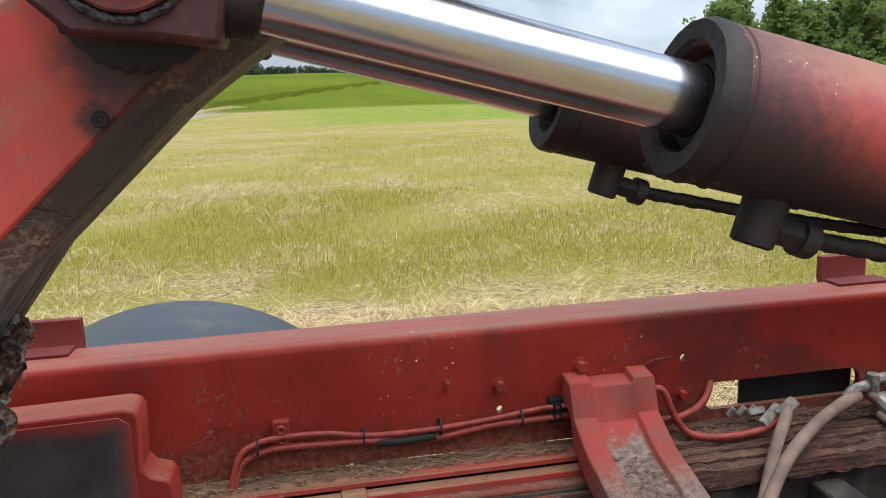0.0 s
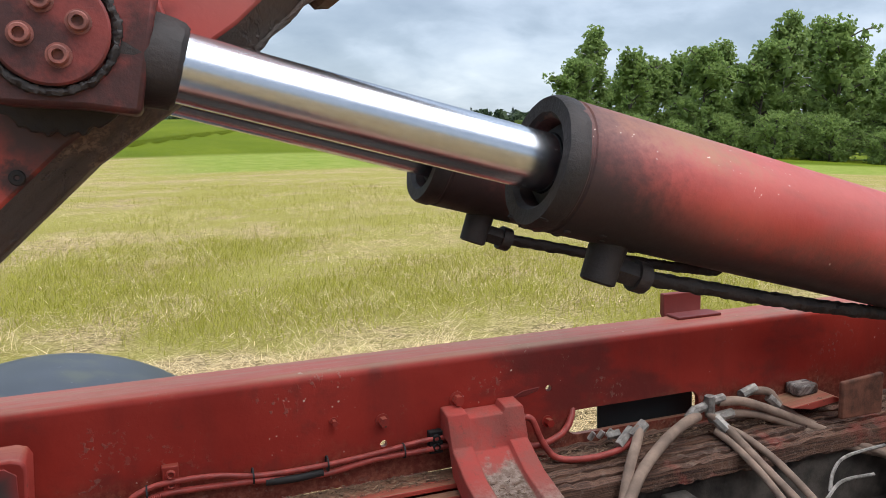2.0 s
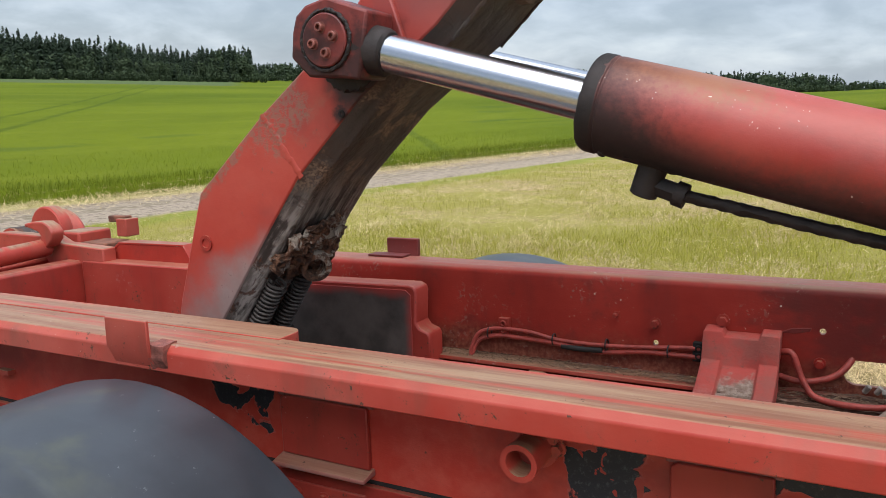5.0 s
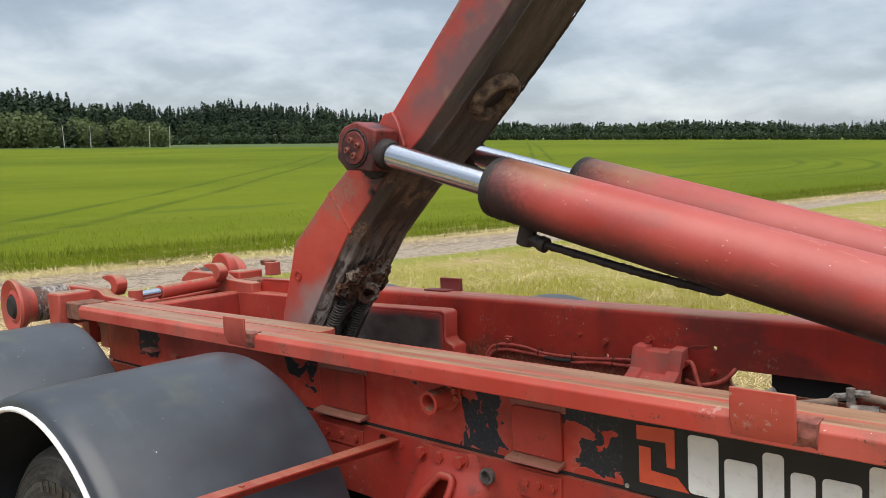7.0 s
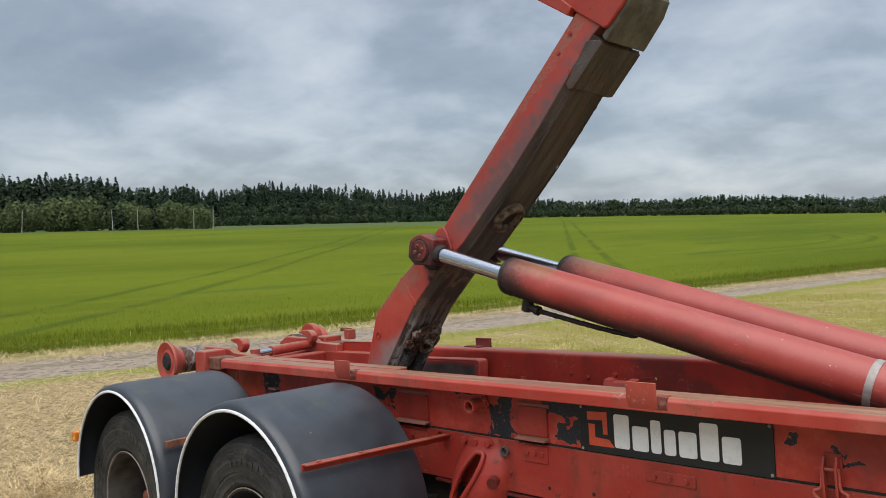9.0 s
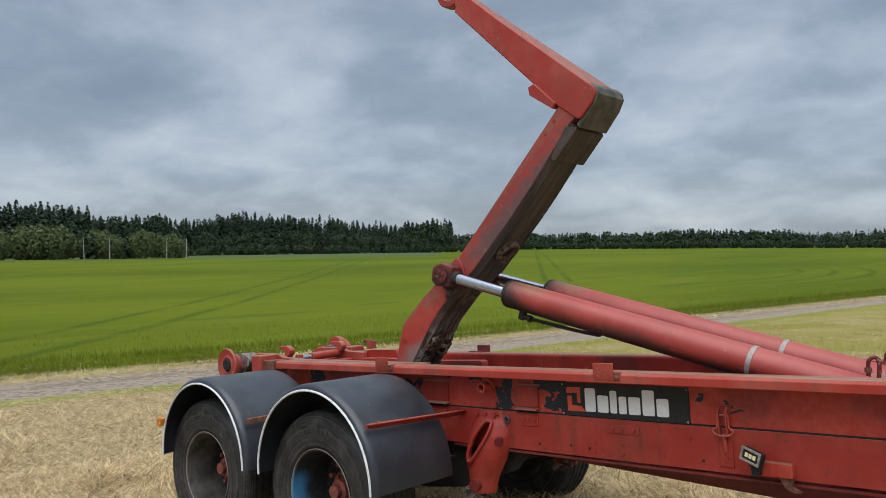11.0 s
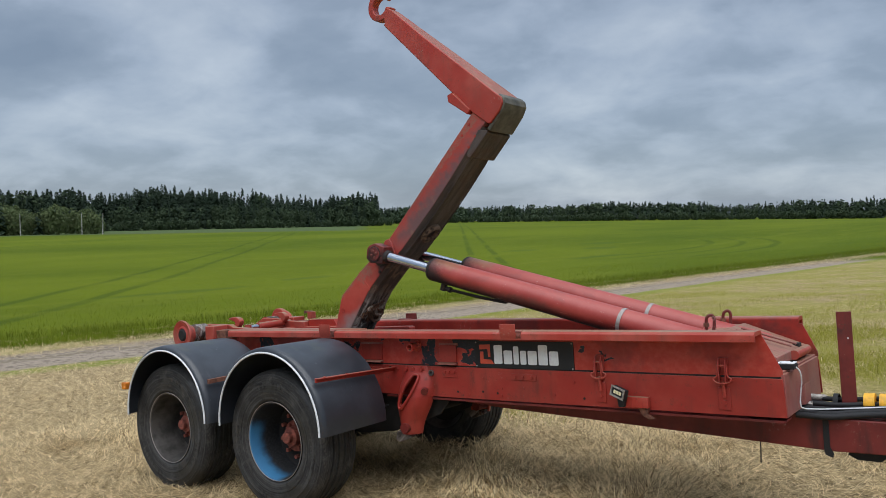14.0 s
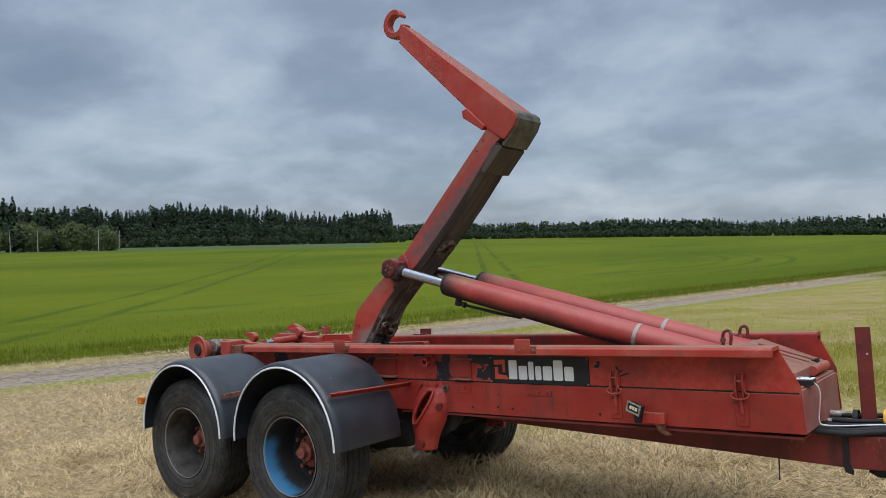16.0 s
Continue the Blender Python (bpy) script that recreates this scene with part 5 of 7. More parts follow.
# pressed cross channel
def cross_channel(mir):
    g = (lambda y: y) if not mir else (lambda y: far(y))
    prof = [(0.449, 1.134), (0.40, 1.128), (0.375, 1.06), (0.30, 1.018), (0.10, 0.965), (0.0, 0.955)]
    sec = [(0.134, -0.062), (0.134, -0.003), (0.138, 0.0), (0.180, 0.0), (0.186, -0.013), (0.268, -0.013), (0.274, 0.0), (0.314, 0.0), (0.318, -0.003), (0.318, -0.062), (0.311, -0.062), (0.311, -0.009), (0.278, -0.009), (0.271, -0.021), (0.183, -0.021), (0.176, -0.009), (0.141, -0.009), (0.141, -0.062)]
    bm = B()
    rows = [[bm.verts.new((x, g(y), z + dz)) for x, dz in sec] for y, z in prof]
    for r1, r2 in zip(rows, rows[1:]):
        for i in range(len(sec)):
            j = (i + 1) % len(sec)
            bm.faces.new((r1[i], r1[j], r2[j], r2[i]))
    bm.faces.new(rows[0]), bm.faces.new(rows[-1][::-1])
    return part("cross_channel", bm, PRESSED, trailer, "pressed red channel under dust and dry leaves", bevel=0.002)


cross = cross_channel(False)
cross_channel(True)
part("pivot_boss", lathe(B(), [(0, 0.075), (0.02, 0.072), (0.032, 0.055), (0.045, 0.050), (0.05, 0)], frame_of((0.245, 0.10, 0.95), (0.245, 0.10, 2)), 28), RUST, trailer, "rusty round grease cap")
for x, y in ((0.16, 0.15), (0.30, 0.17), (0.33, 0.10), (0.16, 0.06)):
    part("bolt", bolt(B(), (x, y, 0.965), (0, 0, 1), 0.014, 0.016), RUST, trailer)
bm = B()
rr = random.Random(5)
for i in range(900):
    x, y = rr.uniform(0.187, 0.268), 0.08 + 0.25 * rr.random() ** 1.5
    z = 0.963 + (y - 0.1) * 0.25 - 0.008
    a, l = rr.uniform(0, 6.3), rr.uniform(0.0008, 0.0045)
    p, d = Vector((x, y, z + rr.uniform(0, 0.004))), Vector((math.cos(a), math.sin(a), 0.1)) * l
    q = Vector((-d.y, d.x, rr.uniform(-.1, .1) * l)) * rr.uniform(0.1, 0.4)
    bm.faces.new([bm.verts.new(w) for w in (p - d - q, p + d - q, p + d + q, p - d + q)])
part("dry_leaves", bm, LITTER, cross, "dry leaves and dust")["kind"] = "stuff"

# box-shaped rest beside the arm
def arm_rest(mir):
    g = (lambda y: y) if not mir else (lambda y: far(y))
    pts = [(-1.28, 0.95), (-1.28, 1.192), (-0.70, 1.204), (-0.682, 1.198), (-0.675, 1.184), (-0.680, 1.09), (-0.668, 1.074), (-0.640, 1.064), (-0.632, 1.05), (-0.632, 0.95)]
    r = part("arm_rest", prism(B(), pts, g(0.318), g(0.398)), RED, trailer, bevel=0.006)
    part("side_panel", prism(B(), [(-1.275, 0.95), (-1.275, 1.180), (-0.71, 1.190), (-0.692, 1.176), (-0.692, 0.95)], g(0.3178), g(0.3155)), RED_SOOT, r, "panel blackened with soot", bevel=0.002)


arm_rest(False), arm_rest(True)

# clips, conduits and bolts on the far web
for x, z in ((-0.444, 1.078), (0.118, 1.062)):
    bm = box(B(), x - 0.016, x + 0.016, 0.432, 0.451, z - 0.030, z + 0.022)
    for dz in (-0.014, 0.006):
        lathe(bm, [(0, 0.010), (0.006, 0.009), (0.006, 0.005), (0.0, 0.005)], frame_of((x, 0.432, z + dz), (x, 0, z + dz)), 12)
    part("pipe_clip", bm, RED if x < 0 else DARK, trailer, bevel=0.002)
for dz, mat, rib in ((0.0, HOSE_RED, 0.0), (-0.022, HOSE_RED, 0.06)):
    pts = [(-0.545, 0.40, 0.90), (-0.542, 0.405, 0.99 + dz), (-0.525, 0.42, 1.045 + dz), (-0.49, 0.428, 1.063 + dz), (-0.444, 0.430, 1.069 + dz), (-0.36, 0.432, 1.066 + dz), (-0.27, 0.430, 1.052 + dz * 0.5), (-0.15, 0.430, 1.050 + dz * 0.9), (-0.03, 0.432, 1.056 + dz * 0.6), (0.08, 0.434, 1.066 + dz), (0.15, 0.434, 1.068 + dz)]
    part("conduit", tube(B(), pts, 0.0068 if rib else 0.0060, 10, 22 if rib else 6, ribs=rib), mat, trailer)
bm = tube(B(), [(-0.26, 0.428, 1.036), (-0.2, 0.426, 1.034), (-0.14, 0.428, 1.036)], 0.0080, 10)
part("tape_wrap", bm, DARK, trailer, "black tape round the conduit")
for x in (-0.49, -0.285, -0.13, 0.04):
    part("cable_tie", lathe(B(), [(-0.0018, 0.0155), (-0.0018, 0.0170), (0.0018, 0.0170), (0.0018, 0.0155)], frame_of((x, 0.431, 1.053), (x + 1, 0.431, 1.053)), 14, True), HOSE_BLACK, trailer)
for x, z, r in ((0.0, 1.122, 0.011), (-0.109, 1.137, 0.006), (0.175, 1.146, 0.012), (0.405, 1.058, 0.010)):
    part("bolt", bolt(B(), (x, 0.450, z), (0, -1, 0), r, 0.02), RED, trailer)
part("weld_patch", prism(B(), [(0.31, 1.128), (0.34, 1.142), (0.385, 1.146), (0.38, 1.136), (0.345, 1.128)], 0.4485, 0.451), RED_DARK, trailer, bevel=0.002)
part("mud_shield", box(B(), 0.575, 0.86, 0.50, 0.506, 0.90, 1.17), SIGN_BLACK, trailer, "black plastic shield")

# -- wheels
def tyre_profile():
    half = [(-0.155, 0.292), (-0.172, 0.306), (-0.178, 0.318), (-0.182, 0.320), (-0.182, 0.330), (-0.1865, 0.345), (-0.1885, 0.372), (-0.1915, 0.374), (-0.1915, 0.382), (-0.190, 0.384), (-0.1925, 0.41), (-0.1905, 0.440), (-0.1925, 0.442), (-0.1915, 0.450), (-0.188, 0.452), (-0.1825, 0.484), (-0.1845, 0.486), (-0.179, 0.498), (-0.170, 0.508), (-0.160, 0.522), (-0.135, 0.531)]
    grooves = []
    for c in (-0.085, -0.03, 0.03, 0.085):
        grooves += [(c - 0.011, 0.5355), (c - 0.006, 0.5245), (c + 0.006, 0.5245), (c + 0.011, 0.5355)]
    return half + grooves + [(-a, r) for a, r in half[::-1]]


def wheel(x, s, blue):
    """s: -1 on the side of the outer dish towards -y."""
    y = MID + s * 1.012
    m = Matrix.Translation((x, y, 0.480)) @ Matrix.Rotation(radians(90 if s > 0 else -90), 4, 'Z')
    tyre = part("wheel", lathe(B(), tyre_profile(), None, 96, True), TYRE, trailer, "worn dusty truck tyre on a deep steel rim", m=m)
    ring = [(0.160, 0.290), (0.170, 0.295), (0.175, 0.293), (0.172, 0.284), (0.150, 0.278), (0.10, 0.272), (0.04, 0.262), (-0.04, 0.258), (-0.085, 0.25)]
    rim = part("rim", lathe(B(), ring, None, 64), RIM_BLUE if blue else RIM_GREY, tyre, "steel rim sprayed blue inside" if blue else "dull grey steel rim")
    part("rim_edge", lathe(B(), [(0.168, 0.2915), (0.1775, 0.2935), (0.179, 0.2965), (0.174, 0.2985)], None, 64), BAND, tyre, "scuffed bright rim edge")
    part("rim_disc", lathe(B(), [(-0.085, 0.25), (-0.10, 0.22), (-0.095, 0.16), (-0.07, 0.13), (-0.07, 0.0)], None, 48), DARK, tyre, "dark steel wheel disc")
    part("rim_back", lathe(B(), [(-0.10, 0.24), (-0.16, 0.295), (-0.17, 0.30)], None, 48), RIM_GREY, tyre)
    hub = part("hub", lathe(B(), [(-0.08, 0.125), (-0.035, 0.120), (-0.03, 0.075), (0.02, 0.072), (0.026, 0.06), (0.03, 0.045), (0.062, 0.043), (0.068, 0.036), (0.068, 0)], None, 28), HUB, tyre, "orange rusty wheel hub")
    # worn raised marks on the sidewall
    for a0, count in ((20, 7), (120, 5), (200, 7), (305, 4)):
        for i in range(count):
            q = Matrix.Rotation(radians(a0 + 6.5 * i + 23 * (s + x)), 4, 'X')
            part("sidewall_mark", box(B(), 0.1905, 0.1945, -0.011 + 0.003 * (i % 2), 0.012, 0.405, 0.436), TYRE, tyre, m=q)
    for i in range(10):
        a = 2 * math.pi * i / 10 + 0.2
        part("wheel_nut", rod(B(), (-0.075, 0.168 * math.cos(a), 0.168 * math.sin(a)), (-0.04, 0.168 * math.cos(a), 0.168 * math.sin(a)), 0.016, 6), HUB, tyre)
    for i in range(6):
        a = 2 * math.pi * i / 6
        part("hub_bolt", rod(B(), (-0.04, 0.098 * math.cos(a), 0.098 * math.sin(a)), (-0.012, 0.098 * math.cos(a), 0.098 * math.sin(a)), 0.012, 6), HUB, tyre)
    return tyre


for x in (-0.81, -2.166):
    for s in (-1, 1):
        wheel(x, s, x > -1)
    part("axle", rod(B(), (x, MID - 0.95, 0.48), (x, MID + 0.95, 0.48), 0.065, 20), DARK, trailer)
    for y in (-0.5, 0.5):
        bm = B()
        for i in range(5):
            w = 0.52 - 0.085 * i
            prism(bm, [(x - w, 0.60 - 0.016 * i + 0.05 * (w / 0.52) ** 2), (x, 0.585 - 0.016 * i), (x + w, 0.60 - 0.016 * i + 0.05 * (w / 0.52) ** 2), (x + w, 0.612 - 0.016 * i + 0.05 * (w / 0.52) ** 2), (x, 0.598 - 0.016 * i), (x - w, 0.612 - 0.016 * i + 0.05 * (w / 0.52) ** 2)], MID + y - 0.04, MID + y + 0.04)
        part("leaf_spring", bm, DARK, trailer)


# -- mudguards
def mudguard(cx, zc, r, a0, a1, s, squash=1.0):
    y0, y1 = MID + s * 0.635, MID + s * 1.2995
    n = 30
    sec = []
    for i in range(n + 1):
        a = radians(a0 + (a1 - a0) * i / n)
        sec.append((math.cos(a), math.sin(a)))
    bm = B()
    rows = []
    # inner edge, shoulder and rolled outer lip
    for yy, dr in ((y0, -0.03), (y0 + s * 0.004, -0.006), (y0 + s * 0.03, 0.0), (y1 - s * 0.055, 0.0), (y1 - s * 0.018, -0.006), (y1 - s * 0.003, -0.022), (y1, -0.045), (y1 - s * 0.006, -0.046), (y1 - s * 0.012, -0.024), (y1 - s * 0.05, -0.007), (y0 + s * 0.03, -0.007), (y0 + s * 0.01, -0.03)):
        rows.append([bm.verts.new((cx + (r + dr) * c, yy, zc + (r + dr) * sn * squash)) for c, sn in sec])
    for a, b in zip(rows, rows[1:] + rows[:1]):
        for i in range(n):
            bm.faces.new((a[i], a[i + 1], b[i + 1], b[i]))
    for i in (0, n):
        bm.faces.new([row[i] for row in rows])
    g = part("mudguard", bm, FENDER, trailer, "scuffed black plastic mudguard", sharp=50)
    pts = [(cx + (r - 0.040) * c, y1 + s * 0.002, zc + (r - 0.040) * sn * squash) for c, sn in sec]
    part("edge_piping", tube(B(), pts, 0.0075, 8, 2), WHITE, g, "white edge piping")
    return g


for s in (-1, 1):
    lift = 0.018 if s < 0 else -0.035          # the axles lean to the slope of the ground
    mudguard(-0.755, 0.585 + lift, 0.598, -2, 182, s)
    mudguard(-2.055, 0.585 + lift, 0.590, -2, 182, s)
# stays
for s, side in ((-1, lambda y: y), (1, far)):
    bm = prism(B(), [(side(-0.42), 0.925), (side(-0.42), 0.960), (side(-1.27), 0.990), (side(-1.27), 0.958)], -0.235, -0.222, "x")
    prism(bm, [(side(-0.42), 0.953), (side(-0.42), 0.960), (side(-1.27), 0.990), (side(-1.27), 0.983)], -0.225, -0.190, "x")
    stay = part("mudguard_stay", bm, RED, trailer, bevel=0.002)
    for y in (-1.20, -0.98):
        part("bolt", bolt(B(), (-0.207, side(y), 0.956 + 0.035 * (abs(y) - 0.42) / 0.85), (0, 0, 1), 0.009, 0.007), RED_OLD, stay)
    part("mudguard_stay", prism(B(), [(side(-0.42), 0.91), (side(-0.42), 0.945), (side(-1.25), 0.93), (side(-1.25), 0.895)], -1.50, -1.47, "x"), RUST, trailer, bevel=0.002)
    part("side_reflector", box(B(), -2.700, -2.640, side(-1.265) - 0.025, side(-1.265) + 0.025, 0.80, 0.86), AMBER, trailer, bevel=0.006)

# -- fittings on the near side
stub = part("stub_pipe", lathe(B(), [(0, 0), (0, 0.040), (0.012, 0.040), (0.012, 0.031), (0.070, 0.031), (0.072, 0.033), (0.088, 0.033), (0.088, 0.023), (0.04, 0.022), (0.04, 0)], frame_of((0.012, WN - 0.003, 1.122), (-0.01, -1.4, 1.10)), 24), RED_OLD, trailer, "short red pipe stub with open mouth")
for dx, dz in ((0.045, 0.014), (0.05, -0.006), (0.03, 0.03)):
    part("bolt", bolt(B(), (dx, WN - 0.012, 1.128 + dz), (0, -1, 0), 0.010, 0.014), RED_OLD, stub)
for x0, x1 in ((-0.556, -0.340), (0.238, 0.392)):
    pad = part("clamp_pad", prism(B(), [(x0, 1.010), (x0, 1.128), (x0 + 0.012, 1.136), (x1, 1.136), (x1, 1.008)], WN - 0.016, WN - 0.002), RED, trailer, bevel=0.003)
    part("clamp_lip", prism(B(), [(WN - 0.002, 1.010), (WN - 0.045, 1.000), (WN - 0.045, 0.992), (WN - 0.002, 0.996)], x0 - 0.006, x1 + 0.006, "x"), RED_FADED, pad, bevel=0.002)
    part("shim", box(B(), x0 - 0.008, x1 + 0.012, WN - 0.010, WN - 0.0035, 1.132, 1.150), RED_FADED, pad, bevel=0.002)


def bolts_on(x_z, y, d, parent, mat, r=0.010, h=0.009):
    for x, z in x_z:
        part("bolt", bolt(B(), (x, y, z), d, r, h), mat, parent)


for x0, x1, z0, z1, rows in ((0.262, 0.392, 0.897, 0.968, ((0.285, 0.938), (0.325, 0.938), (0.367, 0.938))), (0.862, 1.066, 0.900, 0.944, ((0.90, 0.922), (0.96, 0.922), (1.03, 0.922))), (-0.56, -0.35, 0.90, 0.955, ((-0.52, 0.93), (-0.45, 0.93), (-0.38, 0.93)))):
    pl = part("riveted_plate", box(B(), x0, x1, -0.4465, -0.440, z0, z1), RED, trailer, bevel=0.002)
    bolts_on(rows, -0.4465, (0, -1, 0), pl, RED)
bolts_on(((-0.181, 0.942), (0.150, 0.944), (0.176, 0.827), (0.496, 0.775), (0.778, 0.834), (0.774, 0.783), (0.956, 0.839), (0.952, 0.786), (1.35, 0.905), (1.80, 0.80), (0.62, 0.90), (1.20, 0.81)), -0.441, (0, -1, 0), trailer, RED, 0.008, 0.006)
for x, z in ((0.39, 0.795), (0.615, 0.806), (0.74, 0.80), (1.42, 0.80)):
    part("open_hole", lathe(B(), [(0, 0.010), (0.0015, 0.008), (0.0015, 0)], frame_of((x, -0.440, z), (x, -1, z)), 12), DARK, trailer)
part("cross_tube_end", lathe(B(), [(0, 0), (0, 0.022), (0.02, 0.022), (0.02, 0.016), (0.0, 0.015)], frame_of((0.155, -0.437, 0.925), (0.175, -1, 0.925)), 18), SOOT, trailer)

# cast spring hanger with its long slot
def hanger(mir):
    g = (lambda y: y) if not mir else (lambda y: far(y))
    # the face bulges outwards between its edges: (x left, x right, z, y of the face)
    spine = [(-0.105, 0.118, 0.975, -0.452), (-0.108, 0.130, 0.93, -0.462), (-0.128, 0.155, 0.88, -0.490), (-0.158, 0.165, 0.82, -0.520), (-0.178, 0.155, 0.75, -0.540), (-0.182, 0.130, 0.68, -0.545), (-0.176, 0.095, 0.62, -0.540), (-0.165, 0.060, 0.56, -0.530), (-0.158, 0.040, 0.50, -0.525), (-0.150, 0.030, 0.462, -0.52)]
    slot_line = [(0.005, 0.912), (-0.012, 0.902), (-0.05, 0.83), (-0.092, 0.72), (-0.098, 0.668), (-0.088, 0.66), (-0.074, 0.672), (-0.038, 0.73), (0.006, 0.83), (0.02, 0.90)]
    slot = [(-0.035 + (x + 0.035 - 0.25 * (z - 0.79)) * 1.7 + 0.25 * (z - 0.79) + 0.026, z) for x, z in slot_line]

    def in_slot(x, z):
        hit = False
        for (xa, za), (xb, zb) in zip(slot, slot[1:] + slot[:1]):
            if (za > z) != (zb > z) and x < xa + (xb - xa) * (z - za) / (zb - za):
                hit = not hit
        return hit

    def face_y(x, z):
        for (xl, xr, za, ya), (xl2, xr2, zb, yb) in zip(spine, spine[1:]):
            if zb <= z <= za:
                t = (za - z) / (za - zb)
                l, r2, y = xl + (xl2 - xl) * t, xr + (xr2 - xr) * t, ya + (yb - ya) * t
                u = min(max((x - l) / (r2 - l), 0.02), 0.98)
                return -0.434 + (y + 0.434 - 0.012) * math.sin(math.pi * u) ** 0.55
        return -0.5
    n, k = 34, 60
    bm = B()
    rows = []
    for j in range(k + 1):
        f = j / k * (len(spine) - 1)
        i = min(int(f), len(spine) - 2)
        (xl, xr, z, y), (xl2, xr2, z2, y2) = spine[i], spine[i + 1]
        f -= i
        xl, xr, z, y = xl + (xl2 - xl) * f, xr + (xr2 - xr) * f, z + (z2 - z) * f, y + (y2 - y) * f
        rows.append([bm.verts.new((xl + (xr - xl) * u / n, g(-0.434 + (y + 0.422) * math.sin(math.pi * u / n) ** 0.55), z)) for u in range(n + 1)])
    for a, b in zip(rows, rows[1:]):
        for i in range(n):
            if not in_slot((a[i].co.x + b[i + 1].co.x) / 2, (a[i].co.z + b[i].co.z) / 2):
                bm.faces.new((a[i], a[i + 1], b[i + 1], b[i]))
    for v in [v for v in bm.verts if not v.link_faces]:
        bm.verts.remove(v)
    h = part("spring_hanger", bm, RED, trailer, "cast red spring hanger with a long slot", sharp=60)
    thick = h.modifiers.new("wall", 'SOLIDIFY')
    thick.thickness, thick.offset = 0.014, -1.0
    loop = [(x, g(face_y(x, z) - 0.010), z) for x, z in slot]
    part("slot_rim", tube(B(), loop[6:] + loop + loop[:4], 0.011, 10, 4), RED, h)
    for x in (-0.075, -0.002, 0.072):
        part("bolt", bolt(B(), (x, g(-0.458), 0.951), (0, -1 if not mir else 1, 0), 0.017, 0.020), RED, h)
    part("hanger_pin", rod(B(), (-0.05, g(-0.36), 0.515), (-0.05, g(-0.56), 0.515), 0.038, 18), RED_DARK, h)
    part("hanger_nut", rod(B(), (0.115, g(-0.48), 0.80), (0.128, g(-0.515), 0.79), 0.026, 12), RED_DARK, h)
    part("shackle_plate", prism(B(), [(-0.19, 0.415), (-0.17, 0.475), (-0.05, 0.455), (-0.03, 0.435), (-0.16, 0.385)], g(-0.50), g(-0.45)), GRIME, h, bevel=0.004)


hanger(False), hanger(True)

# sign board: a black board with plain marks in its colours
sign = part("sign_board", prism(B(), round_ring(0.562, 1.357, 0.980, 1.168, 0.006, 2), -0.4365, WN - 0.003), SIGN_BLACK, trailer, "black sign board with orange and white marks")


def mark(pts, mat, y=-0.4377):
    return part("mark", prism(B(), pts, y, y + 0.0014), mat, sign)


def at_sign(u, v):
    return (0.562 + u * 0.795, 0.980 + v * 0.188)


for pts in (((0.045, 0.86), (0.235, 0.88), (0.235, 0.40), (0.195, 0.40), (0.190, 0.70), (0.045, 0.68)), ((0.055, 0.60), (0.115, 0.60), (0.115, 0.32), (0.245, 0.30), (0.300, 0.14), (0.055, 0.14))):
    mark([at_sign(0.02 + u * 0.62, v) for u, v in pts], SIGN_ORANGE)
for u0, u1, v0, v1 in ((0.205, 0.292, 0.15, 0.86), (0.308, 0.396, 0.15, 0.66), (0.410, 0.464, 0.15, 0.82), (0.480, 0.540, 0.15, 0.66), (0.556, 0.646, 0.15, 0.66), (0.662, 0.752, 0.15, 0.88), (0.768, 0.856, 0.15, 0.66)):
    a, b = at_sign(u0, v0), at_sign(u1, v1)
    mark(round_ring(a[0], b[0], a[1], b[1], 0.010, 3), SIGN_WHITE)
for x, z in ((0.572, 1.158), (1.347, 1.158), (0.572, 0.99), (1.347, 0.99)):
    part("screw", bolt(B(), (x, -0.4365, z), (0, -1, 0), 0.004, 0.003), ZINC, sign)

# work lamp on its bracket
lamp_m = Matrix.Translation((1.705, -0.515, 0.866)) @ Matrix.Rotation(radians(16), 4, 'Y') @ Matrix.Rotation(radians(-18), 4, 'Z') @ Matrix.Scale(0.85, 4)
lampb = part("work_lamp", box(B(), -0.062, 0.062, -0.022, 0.028, -0.036, 0.036), HOSE_BLACK, trailer, "small black LED work lamp", bevel=0.006, m=lamp_m)
part("lamp_frame", plate(B(), [(-0.066, -0.04), (0.066, -0.04), (0.066, 0.04), (-0.066, 0.04)], [round_ring(-0.052, 0.052, -0.027, 0.027, 0.004, 2)], -0.028, -0.020), ZINC, lampb, bevel=0.002)
for i in range(3):
    part("led", box(B(), -0.036 + 0.026 * i, -0.016 + 0.026 * i, -0.0255, -0.022, -0.012, 0.012), LED, lampb)
part("lamp_bracket", prism(B(), [(1.695, 0.775), (1.73, 0.775), (1.74, 0.83), (1.71, 0.85), (1.69, 0.83)], -0.52, -0.455), HOSE_BLACK, trailer, bevel=0.003)
lb = part("lamp_box", box(B(), 1.725, 1.875, -0.485, -0.440, 0.770, 0.836), RED_OLD, trailer, bevel=0.003)
for x in (1.765, 1.80, 1.835):
    part("rib", box(B(), x, x + 0.004, -0.4875, -0.485, 0.772, 0.834), RED_OLD, lb)
part("bracket_foot", prism(B(), [(1.80, 0.770), (1.87, 0.770), (1.86, 0.73), (1.90, 0.705), (1.87, 0.70), (1.83, 0.72)], -0.47, -0.44), RUST, trailer, bevel=0.002)

